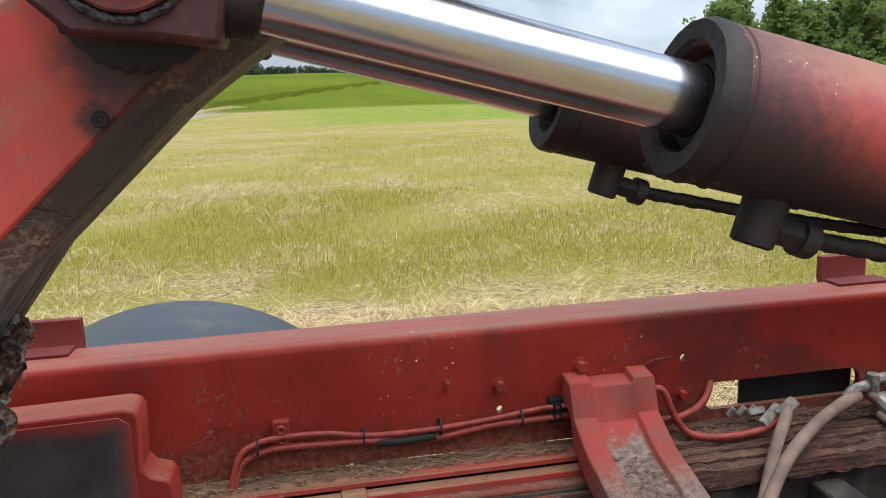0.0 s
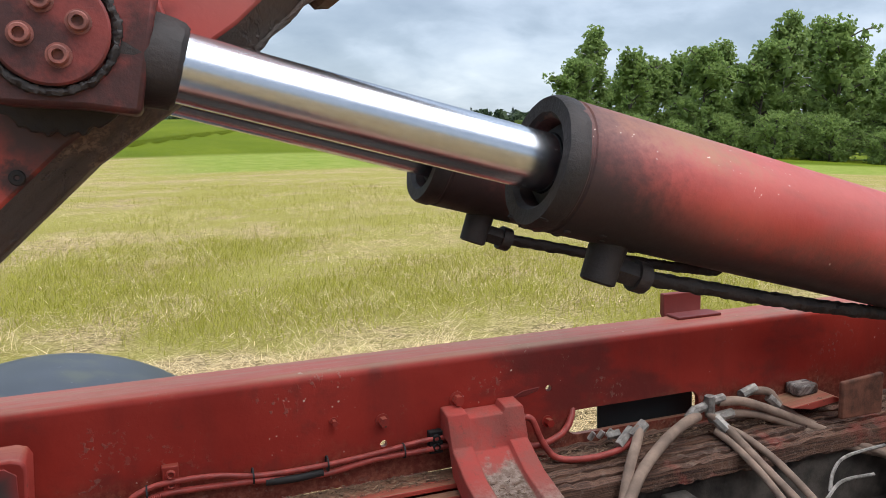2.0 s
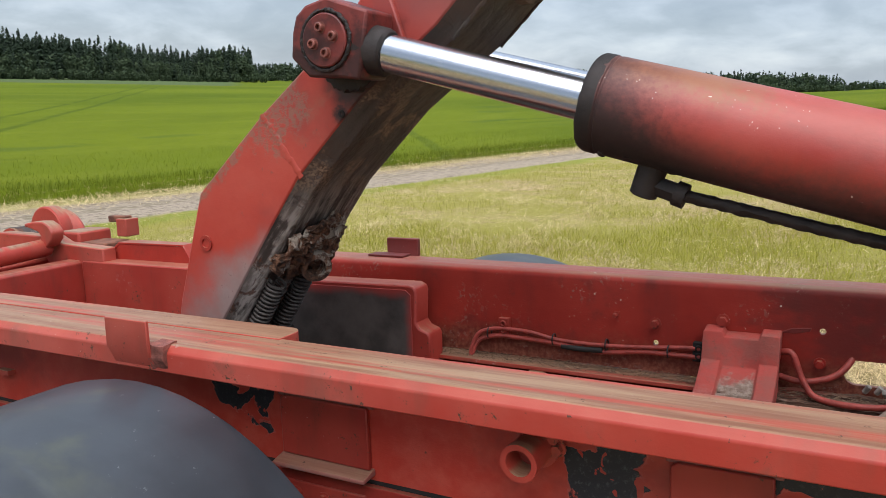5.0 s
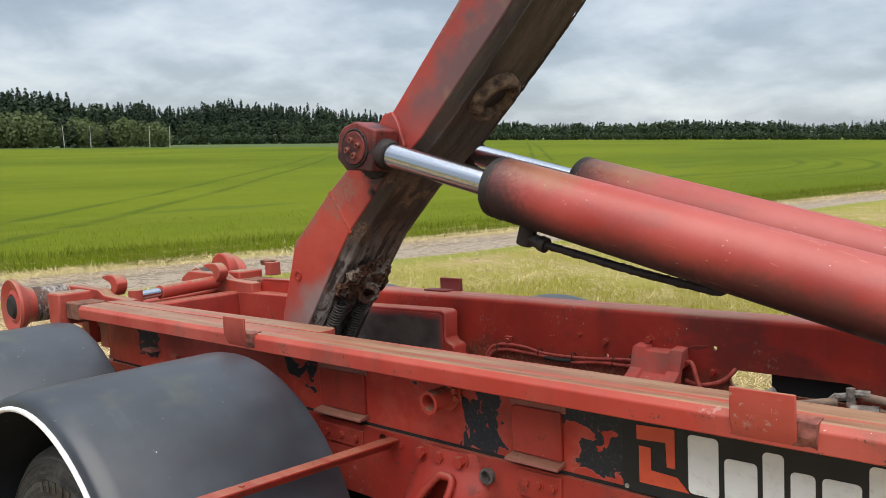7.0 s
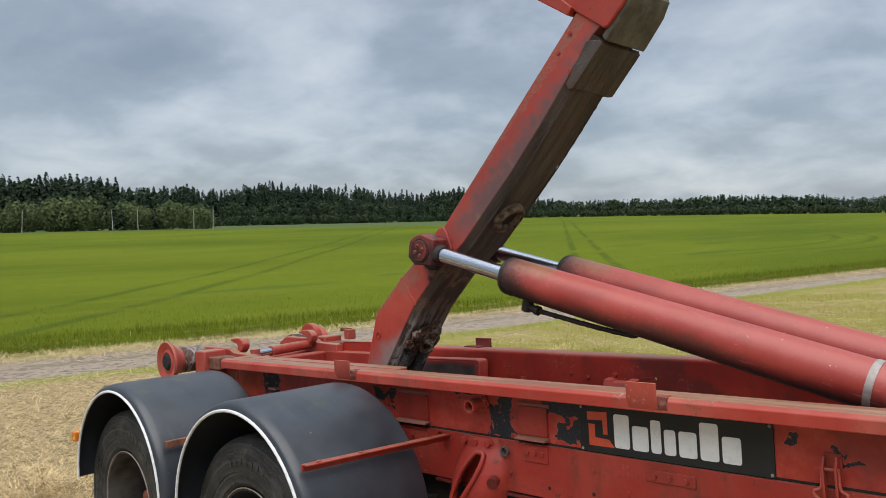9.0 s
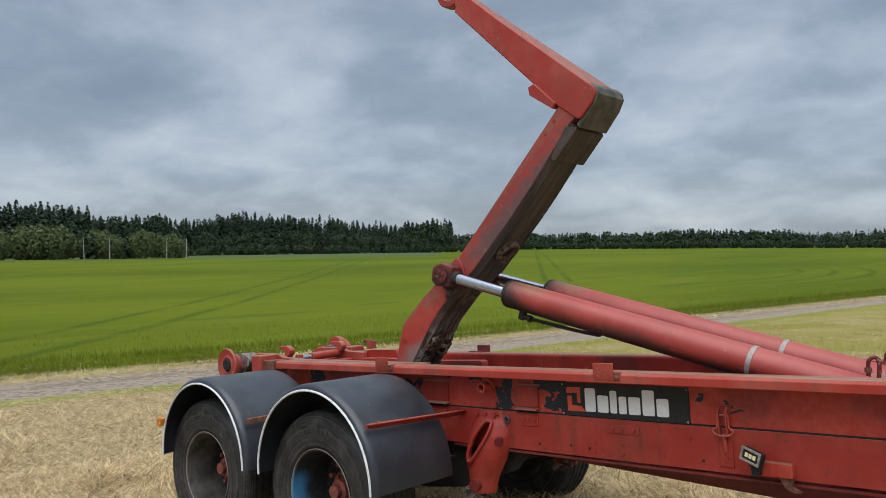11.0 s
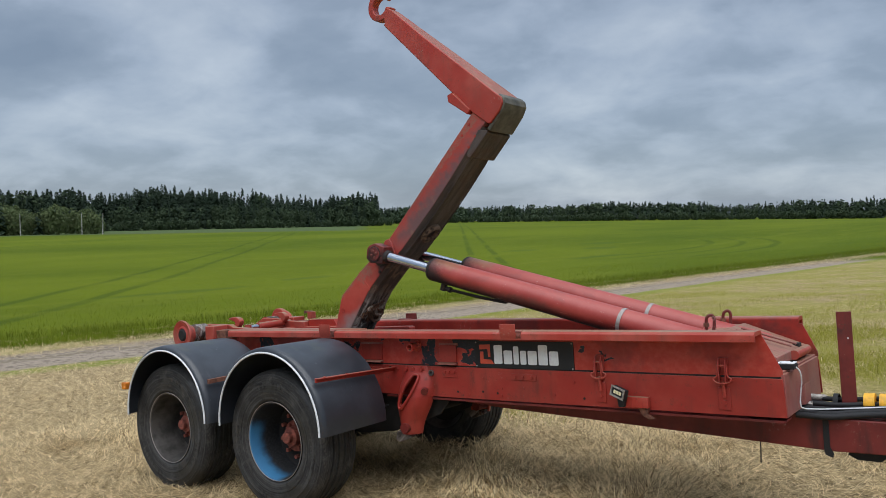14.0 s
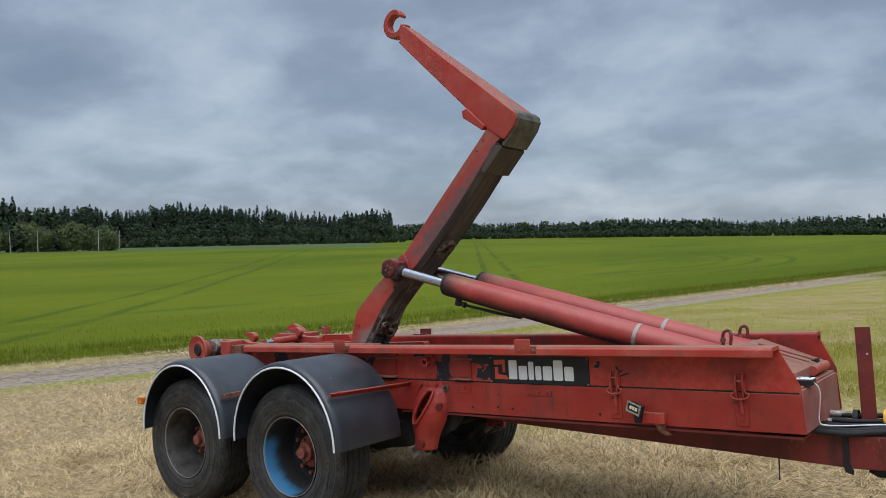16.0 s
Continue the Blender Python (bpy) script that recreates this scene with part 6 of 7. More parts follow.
# over-centre latches
def latch(x):
    l = part("latch", box(B(), x - 0.036, x + 0.036, -0.4490, -0.4415, 0.785, 0.915), RED, trailer, "red over-centre latch with wire loop", bevel=0.002)
    part("lever", prism(B(), [(-0.4495, 0.93), (-0.4710, 0.94), (-0.4790, 1.05), (-0.4590, 1.085), (-0.4495, 1.085)], x - 0.024, x - 0.016, "x"), RED, l, bevel=0.001)
    part("lever", prism(B(), [(-0.4495, 0.93), (-0.4710, 0.94), (-0.4790, 1.05), (-0.4590, 1.085), (-0.4495, 1.085)], x + 0.016, x + 0.024, "x"), RED, l, bevel=0.001)
    part("latch_back", box(B(), x - 0.028, x + 0.028, -0.4375, -0.4255, 0.995, 1.09), RED, l, bevel=0.002)
    part("cross_pin", rod(B(), (x - 0.03, -0.4670, 1.045), (x + 0.03, -0.4670, 1.045), 0.005, 8), RED_OLD, l)
    part("wire_loop", tube(B(), [(x - 0.026, -0.4640, 1.04), (x - 0.030, -0.4670, 0.985), (x - 0.052, -0.4710, 0.970), (x - 0.040, -0.4740, 0.950), (x, -0.4770, 0.942), (x + 0.040, -0.4740, 0.950), (x + 0.052, -0.4710, 0.970), (x + 0.030, -0.4670, 0.985), (x + 0.026, -0.4640, 1.04)], 0.005, 8, 4), RED_OLD, l)
    part("hook_bolt", rod(B(), (x, -0.4610, 0.95), (x + 0.004, -0.4550, 0.86), 0.010, 8), RED_OLD, l)
    part("bolt", bolt(B(), (x, -0.4490, 0.828), (0, -1, 0), 0.013, 0.008), RED, l)


latch(1.545), latch(2.335)

# -- front end
part("front_cover", prism(B(), [(2.20, 1.205), (2.22, 1.215), (2.60, 1.075), (2.60, 1.02), (2.58, 1.02), (2.57, 1.055)], MID - 0.30, MID + 0.40), RED_FADED, trailer, "faded pinkish cover plate", bevel=0.004)
part("front_box", box(B(), 2.40, 2.655, -0.405, 0.40, 0.98, 1.012), RED_FADED, trailer, bevel=0.003)
for y in (-0.05, 0.07):
    part("release_rod", rod(B(), (2.30, y, 1.212), (2.60, y + 0.1, 1.105), 0.007, 8), RED_FADED, trailer)
part("roller_shaft", rod(B(), (2.615, 0.03, 1.05), (2.615, 0.36, 1.05), 0.030, 16), RED_OLD, trailer)
part("rubber_stop", box(B(), 2.56, 2.60, 0.24, 0.30, 1.03, 1.10), DARK, trailer, bevel=0.004)
jb = part("junction_box", box(B(), 2.60, 2.70, -0.335, -0.245, 1.014, 1.044), HOSE_BLACK, trailer, "flat junction box with pale lid", bevel=0.004)
part("lid", prism(B(), [(2.605, -0.33), (2.698, -0.33), (2.698, -0.25), (2.605, -0.25)], 1.0445, 1.052, "z"), WHITE, jb, bevel=0.003)
for x, y in ((2.625, -0.305), (2.675, -0.275)):
    part("screw", bolt(B(), (x, y, 1.052), (0, 0, 1), 0.005, 0.002), DARK, jb)
part("white_cable", tube(B(), [(2.695, -0.29, 1.028), (2.715, -0.28, 1.0), (2.715, -0.25, 0.94), (2.70, -0.23, 0.86), (2.695, -0.225, 0.80), (2.71, -0.21, 0.775), (2.80, -0.15, 0.765), (2.95, -0.1, 0.77), (3.4, -0.05, 0.80), (4.2, 0.0, 0.82)], 0.0042, 8), WHITE, trailer)
part("handle_plate", prism(B(), [(2.675, 0.86), (2.70, 0.90), (2.70, 0.78), (2.675, 0.775)], -0.12, 0.02), RED_FADED, trailer, bevel=0.003)
part("hose_coupling", rod(B(), (2.68, 0.04, 0.80), (2.78, 0.05, 0.795), 0.020, 12), ZINC, trailer)
part("hose_coupling", rod(B(), (2.67, -0.05, 0.775), (2.72, -0.045, 0.773), 0.014, 6), ZINC, trailer)
rr = random.Random(12)
for i, (y0, z0, r) in enumerate(((0.05, 0.797, 0.015), (-0.03, 0.775, 0.014), (-0.10, 0.758, 0.016), (-0.16, 0.748, 0.016), (0.10, 0.76, 0.015), (-0.20, 0.735, 0.018), (0.0, 0.742, 0.018))):
    x0 = 2.70 if i < 2 else 2.66
    pts = [(x0, y0, z0), (2.83, y0 * 0.9 - 0.01, z0 - 0.004 + rr.uniform(-.006, .006)), (2.98, y0 * 0.7, z0 + 0.004), (3.2, y0 * 0.6, z0 + 0.02), (3.6, y0 * 0.5, z0 + 0.03), (4.3, y0 * 0.5, z0 + 0.03)]
    part("hydraulic_hose", tube(B(), pts, r, 10), HOSE_BLACK, trailer)
part("hose_clamp", lathe(B(), [(-0.014, 0.05), (-0.014, 0.056), (0.014, 0.056), (0.014, 0.05)], frame_of((2.84, 0.02, 0.775), (3.84, 0.02, 0.785)), 16, True), HOSE_BLACK, trailer)
for x in (3.02, 3.10):
    part("hose_wrap", lathe(B(), [(-0.026, 0.0), (-0.028, 0.062), (0.028, 0.062), (0.026, 0.0)], frame_of((x, 0.0, 0.783), (x + 1, 0.0, 0.80)), 20), YELLOW, trailer, "yellow hose wrap")
part("strap_round_drawbar", prism(B(), [(2.795, 0.505), (2.835, 0.49), (2.84, 0.515), (2.822, 0.55), (2.822, 0.74), (2.790, 0.74), (2.790, 0.53)], MID - 0.172, MID - 0.166), HOSE_BLACK, trailer, "black rubber strap")
part("jack_foot", prism(B(), [(2.92, 0.53), (3.10, 0.53), (3.10, 0.50), (3.07, 0.475), (2.95, 0.478), (2.90, 0.505)], MID - 0.12, MID + 0.12), DARK, trailer, bevel=0.005)
part("hanging_wire", tube(B(), [(2.42, -0.1, 0.57), (2.418, -0.1, 0.47), (2.415, -0.1, 0.405)], 0.004, 6), DARK, trailer)
post = part("hose_post", prism(B(), [(-0.040, -0.030), (0.040, -0.030), (0.040, 0.030), (0.032, 0.030), (0.032, -0.022), (-0.032, -0.022), (-0.032, 0.030), (-0.040, 0.030)], 0.70, 1.315, "z"), RED_DARK, trailer, "upright red channel post", bevel=0.002, m=pose(2.905, 0.03, 0, 0, 0, 12))
part("post_hole", lathe(B(), [(0, 0.005), (0.0012, 0.004), (0.0012, 0)], frame_of((0.014, -0.0301, 1.16), (0.014, -1, 1.16)), 10), WHITE, post)
# lashing loops
for x, y, t in ((2.135, -0.07, 12), (2.13, 0.28, 0)):
    r = part("lashing_loop", tube(B(), [(x - 0.01, y, 1.20), (x - 0.010, y, 1.26), (x - 0.002, y, 1.295), (x + 0.02, y + 0.01, 1.308), (x + 0.036, y + 0.015, 1.29), (x + 0.036, y + 0.015, 1.25), (x + 0.030, y + 0.01, 1.20)], 0.010, 10, 4), RED_DARK, trailer)
    part("loop_nut", rod(B(), (x - 0.010, y, 1.235), (x - 0.010, y, 1.258), 0.018, 6), RUST, r)
part("loop_beam", box(B(), 2.08, 2.22, -0.38, 0.43, 1.16, 1.205), RED_OLD, trailer, bevel=0.004)

# -- rear end
for s, g in ((-1, lambda y: y), (1, far)):
    ro = part("rear_roller", lathe(B(), [(0.0, 0.0), (0.0, 0.060), (-0.006, 0.066), (0.004, 0.085), (-0.012, 0.135), (0.0, 0.142), (0.012, 0.138), (0.05, 0.100), (0.075, 0.088), (0.26, 0.086), (0.26, 0)], frame_of((-2.725, g(-0.625), 1.212), (-2.725, g(-0.625) - s, 1.212)), 40), RED_OLD, trailer, "red flanged guide roller with black bearing")
    part("bearing", lathe(B(), [(-0.016, 0), (-0.016, 0.045), (0.0, 0.062)], frame_of((-2.725, g(-0.625), 1.212), (-2.725, g(-0.625) - s, 1.212)), 24), DARK, ro)
    part("roller_drum", lathe(B(), [(0.085, 0.0885), (0.25, 0.0885)], frame_of((-2.725, g(-0.625), 1.212), (-2.725, g(-0.625) - s, 1.212)), 32), GRIME, ro, "greasy bare drum")
    part("roller_bracket", prism(B(), [(-2.78, 1.10), (-2.78, 1.25), (-2.70, 1.29), (-2.36, 1.285), (-2.30, 1.26), (-2.06, 1.25), (-2.06, 1.14), (-2.5, 1.08)], g(-0.36), g(-0.30)), RED_OLD, trailer, bevel=0.006)
    part("end_block", box(B(), -2.46, -2.33, min(g(-0.56), g(-0.40)), max(g(-0.56), g(-0.40)), 1.14, 1.29), RED_OLD, trailer, bevel=0.010)
    part("end_block", box(B(), -2.33, -2.18, min(g(-0.53), g(-0.40)), max(g(-0.53), g(-0.40)), 1.17, 1.25), RUST, trailer, bevel=0.006)
    claw = [(-2.40, 1.26), (-2.20, 1.26), (-2.14, 1.30), (-2.13, 1.335), (-2.16, 1.365), (-2.22, 1.385), (-2.32, 1.382), (-2.40, 1.372), (-2.405, 1.358), (-2.34, 1.348), (-2.27, 1.335), (-2.245, 1.315), (-2.26, 1.295), (-2.31, 1.285)]
    part("claw_hook", prism(B(), [(-2.36 + (x + 2.27) * 0.62, 1.25 + (z - 1.26) * 0.82) for x, z in claw], g(-0.30), g(-0.245)), RED_OLD, trailer, "red claw-shaped body lock", bevel=0.006)
# lock ram lying across the rear
ra = part("lock_ram", rod(B(), (-2.27, -0.085, 1.243), (-2.36, 0.30, 1.246), 0.035, 20), RED_OLD, trailer, "small red lock cylinder")
part("ram_rod", rod(B(), (-2.25, -0.215, 1.240), (-2.272, -0.075, 1.243), 0.024, 16), CHROME, ra, "bright chrome rod")
part("ram_eye", rod(B(), (-2.245, -0.225, 1.195), (-2.245, -0.225, 1.272), 0.034, 14), RED_OLD, ra)
for x in (-2.48, -2.278):
    part("rear_cross_beam", prism(B(), [(x, 1.02), (x, 1.192), (x + 0.012, 1.199), (x + 0.075, 1.199), (x + 0.087, 1.187), (x + 0.087, 1.02)], -0.40, 0.44), RED, trailer, bevel=0.004)
part("rest_beam", prism(B(), [(-2.188, 0.95), (-2.188, 1.190), (-2.178, 1.199), (-1.283, 1.204), (-1.283, 0.95)], 0.322, 0.449), RED, trailer, bevel=0.006)
# folded gusset inside the rail
bm = prism(B(), [(-2.18, 1.18), (-2.055, 1.266), (-1.71, 1.270), (-1.655, 1.18), (-1.668, 1.18), (-1.718, 1.262), (-2.05, 1.258), (-2.165, 1.18)], 0.396, 0.452)
part("gusset", bm, RED_FAR, trailer, bevel=0.002)
part("gusset", prism(B(), [(-2.172, 1.18), (-2.052, 1.26), (-1.714, 1.264), (-1.662, 1.18)], 0.398, 0.406), RED_FAR, trailer, bevel=0.001)
part("stop_disc", lathe(B(), [(-0.03, 0), (-0.03, 0.105), (-0.024, 0.112), (0.024, 0.112), (0.03, 0.105), (0.03, 0)], frame_of((-2.69, 0.56, 1.265), (-2.69, 1.5, 1.265)), 30), RED_OLD, trailer)
lug = part("stake_lug", box(B(), -2.235, -2.175, 0.535, 0.60, 1.262, 1.335), RED_OLD, trailer, bevel=0.004)
part("lug_cap", box(B(), -2.30, -2.20, 0.55, 0.59, 1.318, 1.345), RUST, lug, bevel=0.004)
part("side_prongs", box(B(), -1.72, -1.64, -0.47, -0.412, 1.07, 1.082), RED_FADED, trailer)
part("side_prongs", box(B(), -1.52, -1.47, -0.45, -0.412, 1.06, 1.072), RED_OLD, trailer)

# -- hoses and fittings behind the cross channel
part("red_hose", tube(B(), [(0.315, 0.425, 1.085), (0.345, 0.415, 1.085), (0.368, 0.405, 1.03), (0.40, 0.39, 0.990), (0.47, 0.37, 0.985), (0.555, 0.37, 0.992), (0.60, 0.375, 1.015), (0.622, 0.38, 1.04)], 0.0078, 10), HOSE_RED, trailer)
part("dark_hose", tube(B(), [(0.315, 0.43, 1.02), (0.37, 0.42, 1.015), (0.44, 0.43, 1.035), (0.475, 0.455, 1.075), (0.485, 0.50, 1.12)], 0.0082, 10), HOSE_RED, trailer, "dirty dark red hose")
for p, q, r in (((0.555, 0.375, 1.0), (0.60, 0.39, 1.03), 0.012), ((0.545, 0.41, 1.012), (0.575, 0.40, 1.02), 0.010), ((0.59, 0.37, 1.018), (0.628, 0.375, 1.045), 0.014)):
    part("hose_nut", rod(B(), p, q, r, 6), ZINC, trailer)
for i in range(3):
    part("valve", rod(B(), (0.505 + 0.025 * i, 0.425, 1.005), (0.515 + 0.025 * i, 0.420, 1.022), 0.007, 6), ZINC, trailer)
fat = [((0.612, 0.375, 1.035), (0.588, 0.350, 1.012), (0.535, 0.300, 0.975), (0.47, 0.235, 0.90), (0.40, 0.17, 0.83)),
       ((0.80, 0.40, 1.028), (0.74, 0.380, 1.020), (0.65, 0.335, 1.004), (0.55, 0.280, 0.965), (0.45, 0.205, 0.895), (0.36, 0.14, 0.83)),
       ((0.83, 0.40, 1.03), (0.86, 0.36, 1.0), (0.87, 0.28, 0.96), (0.86, 0.17, 0.93), (0.83, 0.06, 0.92), (0.80, -0.08, 0.91)),
       ((0.85, 0.39, 1.0), (0.89, 0.35, 0.985), (0.91, 0.26, 0.955), (0.89, 0.15, 0.935), (0.86, 0.04, 0.92), (0.84, -0.08, 0.91)),
       ((0.84, 0.38, 0.99), (0.85, 0.32, 0.97), (0.84, 0.22, 0.945), (0.81, 0.12, 0.93), (0.78, 0.0, 0.91)),
       ((0.87, 0.41, 1.052), (0.94, 0.40, 1.045), (1.03, 0.385, 1.01), (1.14, 0.35, 0.96), (1.30, 0.28, 0.89), (1.5, 0.2, 0.82)),
       ((0.90, 0.41, 1.015), (0.98, 0.40, 1.005), (1.08, 0.37, 0.97), (1.22, 0.31, 0.91), (1.5, 0.24, 0.84)),
       ((0.98, 0.425, 1.06), (1.04, 0.42, 1.05), (1.07, 0.40, 1.01), (1.15, 0.37, 0.96), (1.34, 0.30, 0.88))]
for i, pts in enumerate(fat):
    part("hydraulic_hose", tube(B(), pts, (0.0125, 0.0135, 0.010, 0.009, 0.009, 0.012, 0.011, 0.011)[i], 12, 10), HOSE, trailer, "dusty grey-brown hydraulic hose")
for p, q, r in (((0.775, 0.405, 1.022), (0.80, 0.405, 1.045), 0.013), ((0.79, 0.405, 1.04), (0.835, 0.405, 1.050), 0.012), ((0.835, 0.40, 1.075), (0.838, 0.40, 1.02), 0.013), ((0.83, 0.405, 1.058), (0.885, 0.41, 1.060), 0.012), ((0.84, 0.40, 1.015), (0.91, 0.405, 1.018), 0.013), ((0.95, 0.42, 1.055), (0.985, 0.425, 1.062), 0.013), ((0.98, 0.425, 1.062), (1.0, 0.425, 1.066), 0.013), ((1.035, 0.415, 1.04), (1.06, 0.405, 1.015), 0.013), ((0.845, 0.39, 1.02), (0.86, 0.36, 0.995), 0.014)):
    part("hose_fitting", rod(B(), p, q, r, 8), ZINC, trailer, "dull zinc hose fitting")
for pts in (((0.90, 0.08, 0.95), (0.93, 0.10, 0.985), (1.0, 0.13, 0.995), (1.15, 0.16, 0.985)), ((0.88, 0.07, 0.94), (0.94, 0.085, 0.965), (1.05, 0.10, 0.955))):
    part("cable_tie", tube(B(), pts, 0.004, 6), ZINC, trailer)
part("tin_plate", prism(B(), [(1.06, 1.022), (1.20, 1.035), (1.24, 1.02), (1.13, 1.008)], 0.36, 0.449), RED_OLD, trailer, bevel=0.002)
part("rusty_bracket", prism(B(), [(1.20, 0.98), (1.20, 1.08), (1.34, 1.09), (1.34, 0.98)], 0.33, 0.345), RUST, trailer, bevel=0.004)
part("valve_block", box(B(), 1.12, 1.19, 0.40, 0.448, 1.03, 1.06), GRIME, trailer, bevel=0.006)

# ---- plants ----
def leaf_material(name, dark, light, through=0.25, clump_shade=0.0, spread=(-0.2, 1.2)):
    m = Nodes(name, 0.65)
    c = m.mix(m.step(m.island(), *spread), dark, light)
    # noise patches darken the colour, as shade between clumps would
    if clump_shade:
        c = m.mix(m.math('MULTIPLY', m.step(m.noise(7.5, 6, 0.8), 0.50, 0.57), clump_shade), c, tuple(v * 0.20 for v in light))
    c = m.mix(m.math('MULTIPLY', m.noise(0.35, 3), 0.15), c, dark)
    m.bsdf.inputs["Specular IOR Level"].default_value = 0.12
    mat = m.done(c, 0.65)
    t = m.n.new("ShaderNodeBsdfTranslucent")
    m.put(c, t.inputs["Color"])
    mx = m.n.new("ShaderNodeMixShader")
    mx.inputs[0].default_value = through
    out = m.n["Material Output"]
    m.l.new(m.bsdf.outputs[0], mx.inputs[1]); m.l.new(t.outputs[0], mx.inputs[2]); m.l.new(mx.outputs[0], out.inputs["Surface"])
    return mat


STRAW = leaf_material("cut_straw", (0.22, 0.152, 0.074), (0.98, 0.785, 0.46), 0.34, 0.22, (0.12, 0.66))
BLADE = leaf_material("meadow_grass", (0.185, 0.185, 0.014), (0.42, 0.395, 0.06), 0.38)
CORN = leaf_material("green_corn", (0.102, 0.136, 0.010), (0.205, 0.232, 0.024), 0.45)
LEAF_A = leaf_material("oak_leaves", (0.169, 0.244, 0.081), (0.312, 0.406, 0.125), 0.6)
LEAF_B = leaf_material("birch_leaves", (0.175, 0.250, 0.081), (0.331, 0.419, 0.14), 0.55)
NEEDLE = leaf_material("spruce_needles", (0.020, 0.034, 0.021), (0.042, 0.064, 0.036), 0.2)
FARLEAF = leaf_material("far_leaves", (0.034, 0.054, 0.028), (0.070, 0.096, 0.048), 0.25)
MARGIN = leaf_material("margin_birch_leaves", (0.075, 0.105, 0.040), (0.17, 0.20, 0.090), 0.4)
BARK = plain("grey_bark", (0.11, 0.09, 0.075), 0.9, 0.0, 0.4, 6, 0.8)
BIRCH = plain("pale_birch_bark", (0.42, 0.40, 0.37), 0.8, 0.0, 0.35, 4, 0.4)


def blades(xy, length, width, lean, seed, swirl=0.0):
    """Thin tapering blades, one quad each, standing or lying on the ground."""
    g = np.random.default_rng(seed)
    n = len(xy)
    z = ground_z(xy[:, 0], xy[:, 1])
    a = g.uniform(0, 2 * np.pi, n)
    if swirl:
        lay = 1.9 * np.sin(xy[:, 0] * 1.7 + 1.3 * np.sin(xy[:, 1] * 1.1)) + 1.6 * np.cos(xy[:, 1] * 2.1 + 1.1 * np.sin(xy[:, 0] * 2.9))
        a = np.where(g.random(n) < swirl, lay + g.normal(0, 0.45, n) + np.pi * (g.random(n) < 0.5), a)
    l = g.uniform(0.55, 1.25, n) * length
    tilt = np.clip(g.normal(lean[0], lean[1], n), 0.02, 1.55)
    d = np.stack([np.cos(a) * np.sin(tilt), np.sin(a) * np.sin(tilt), np.cos(tilt)], 1)
    b = a + np.pi / 2 + g.uniform(-0.6, 0.6, n)
    w = np.stack([np.cos(b), np.sin(b), g.uniform(-0.2, 0.2, n)], 1) * (width * g.uniform(0.6, 1.3, n))[:, None]
    p = np.stack([xy[:, 0], xy[:, 1], z + g.uniform(-0.005, 0.03, n) * (tilt > 1.0)], 1)
    tip = p + d * l[:, None]
    v = np.stack([p - w, p + w, tip + w * 0.4, tip - w * 0.4], 1).reshape(-1, 3)
    f = np.arange(n * 4).reshape(-1, 4)
    return v, f


def scatter(n, cx, cy, spread, seed):
    """Points thinning out with the distance from a middle."""
    g = np.random.default_rng(seed)
    r = spread * g.random(n) ** 0.56
    a = g.uniform(0, 2 * np.pi, n)
    return np.stack([cx + r * np.cos(a), cy + r * np.sin(a)], 1)


def on_meadow(xy):
    return xy[xy[:, 0] > track_x(xy[:, 1]) + 0.25]


def patches(xy, scale, seed):
    return np.array([noise.noise(Vector((x * scale, y * scale, seed))) for x, y in xy])


pts = on_meadow(np.concatenate([scatter(240000, 0.9, -1.9, 7.0, 1), scatter(80000, -6.0, -0.5, 8.0, 4), scatter(70000, -2.0, 9.0, 13.0, 2), scatter(30000, 0.0, 4.0, 30.0, 5)]))
jit = np.random.default_rng(61)
keep = patches(pts, 0.55, 1.0) + jit.normal(0, 0.16, len(pts)) > 0.04 - 1.5 * (1 - smooth(pts[:, 1], 0.8, 3.8))
g1 = np.random.default_rng(51)
tufts = on_meadow(np.concatenate([scatter(560, -0.5, 8.0, 9.0, 52), scatter(260, -6.5, -0.5, 6.0, 55), scatter(1150, 0.5, -2.5, 7.5, 53), scatter(560, 1.2, 1.2, 3.6, 57)]))
tufts = tufts[patches(tufts, 0.4, 3.0) > -0.05]
heap = np.repeat(tufts, 64, axis=0) + g1.normal(0, 1, (len(tufts) * 64, 2)) * np.repeat(g1.uniform(0.05, 0.18, (len(tufts), 1)), 64, axis=0) * np.array([1.6, 0.8])
v, f = blades(pts[keep], 0.12, 0.0024, (1.34, 0.19), 3, 0.6)
v2, f2 = blades(heap, 0.13, np.where(heap[:, 1] < 2.2, 0.0036, 0.0017), (1.20, 0.25), 54, 0.6)
v2[:, 2] += np.repeat(g1.uniform(0.0, 0.12, len(heap)), 4)
v, f = np.concatenate([v, v2]), np.concatenate([f, f2 + len(v)])
tagged(new("cut_straw", soup("cut_straw", v, f, STRAW)), "loose dry straw lying over the mown meadow", "straw", kind="stuff")
pts = on_meadow(np.concatenate([scatter(26000, -1.0, -1.0, 10.0, 6), scatter(120000, -0.5, 5.5, 7.0, 16), scatter(110000, -1.0, 10.0, 15.0, 7), scatter(45000, 2.0, 14.0, 32.0, 8)]))
w = patches(pts, 0.33, 7.0) + 0.35 * smooth(pts[:, 1], 1.0, 6.0) - 0.32 - 0.5 * (1 - smooth(pts[:, 1], 0.8, 3.4))
w = w + jit.normal(0, 0.13, len(pts))
v, f = blades(pts[w > -0.12], 0.11, 0.0022, (0.75, 0.3), 9)
tagged(new("short_grass", soup("short_grass", v, f, BLADE)), "short yellow-green grass growing through stubble", "grass", kind="stuff")
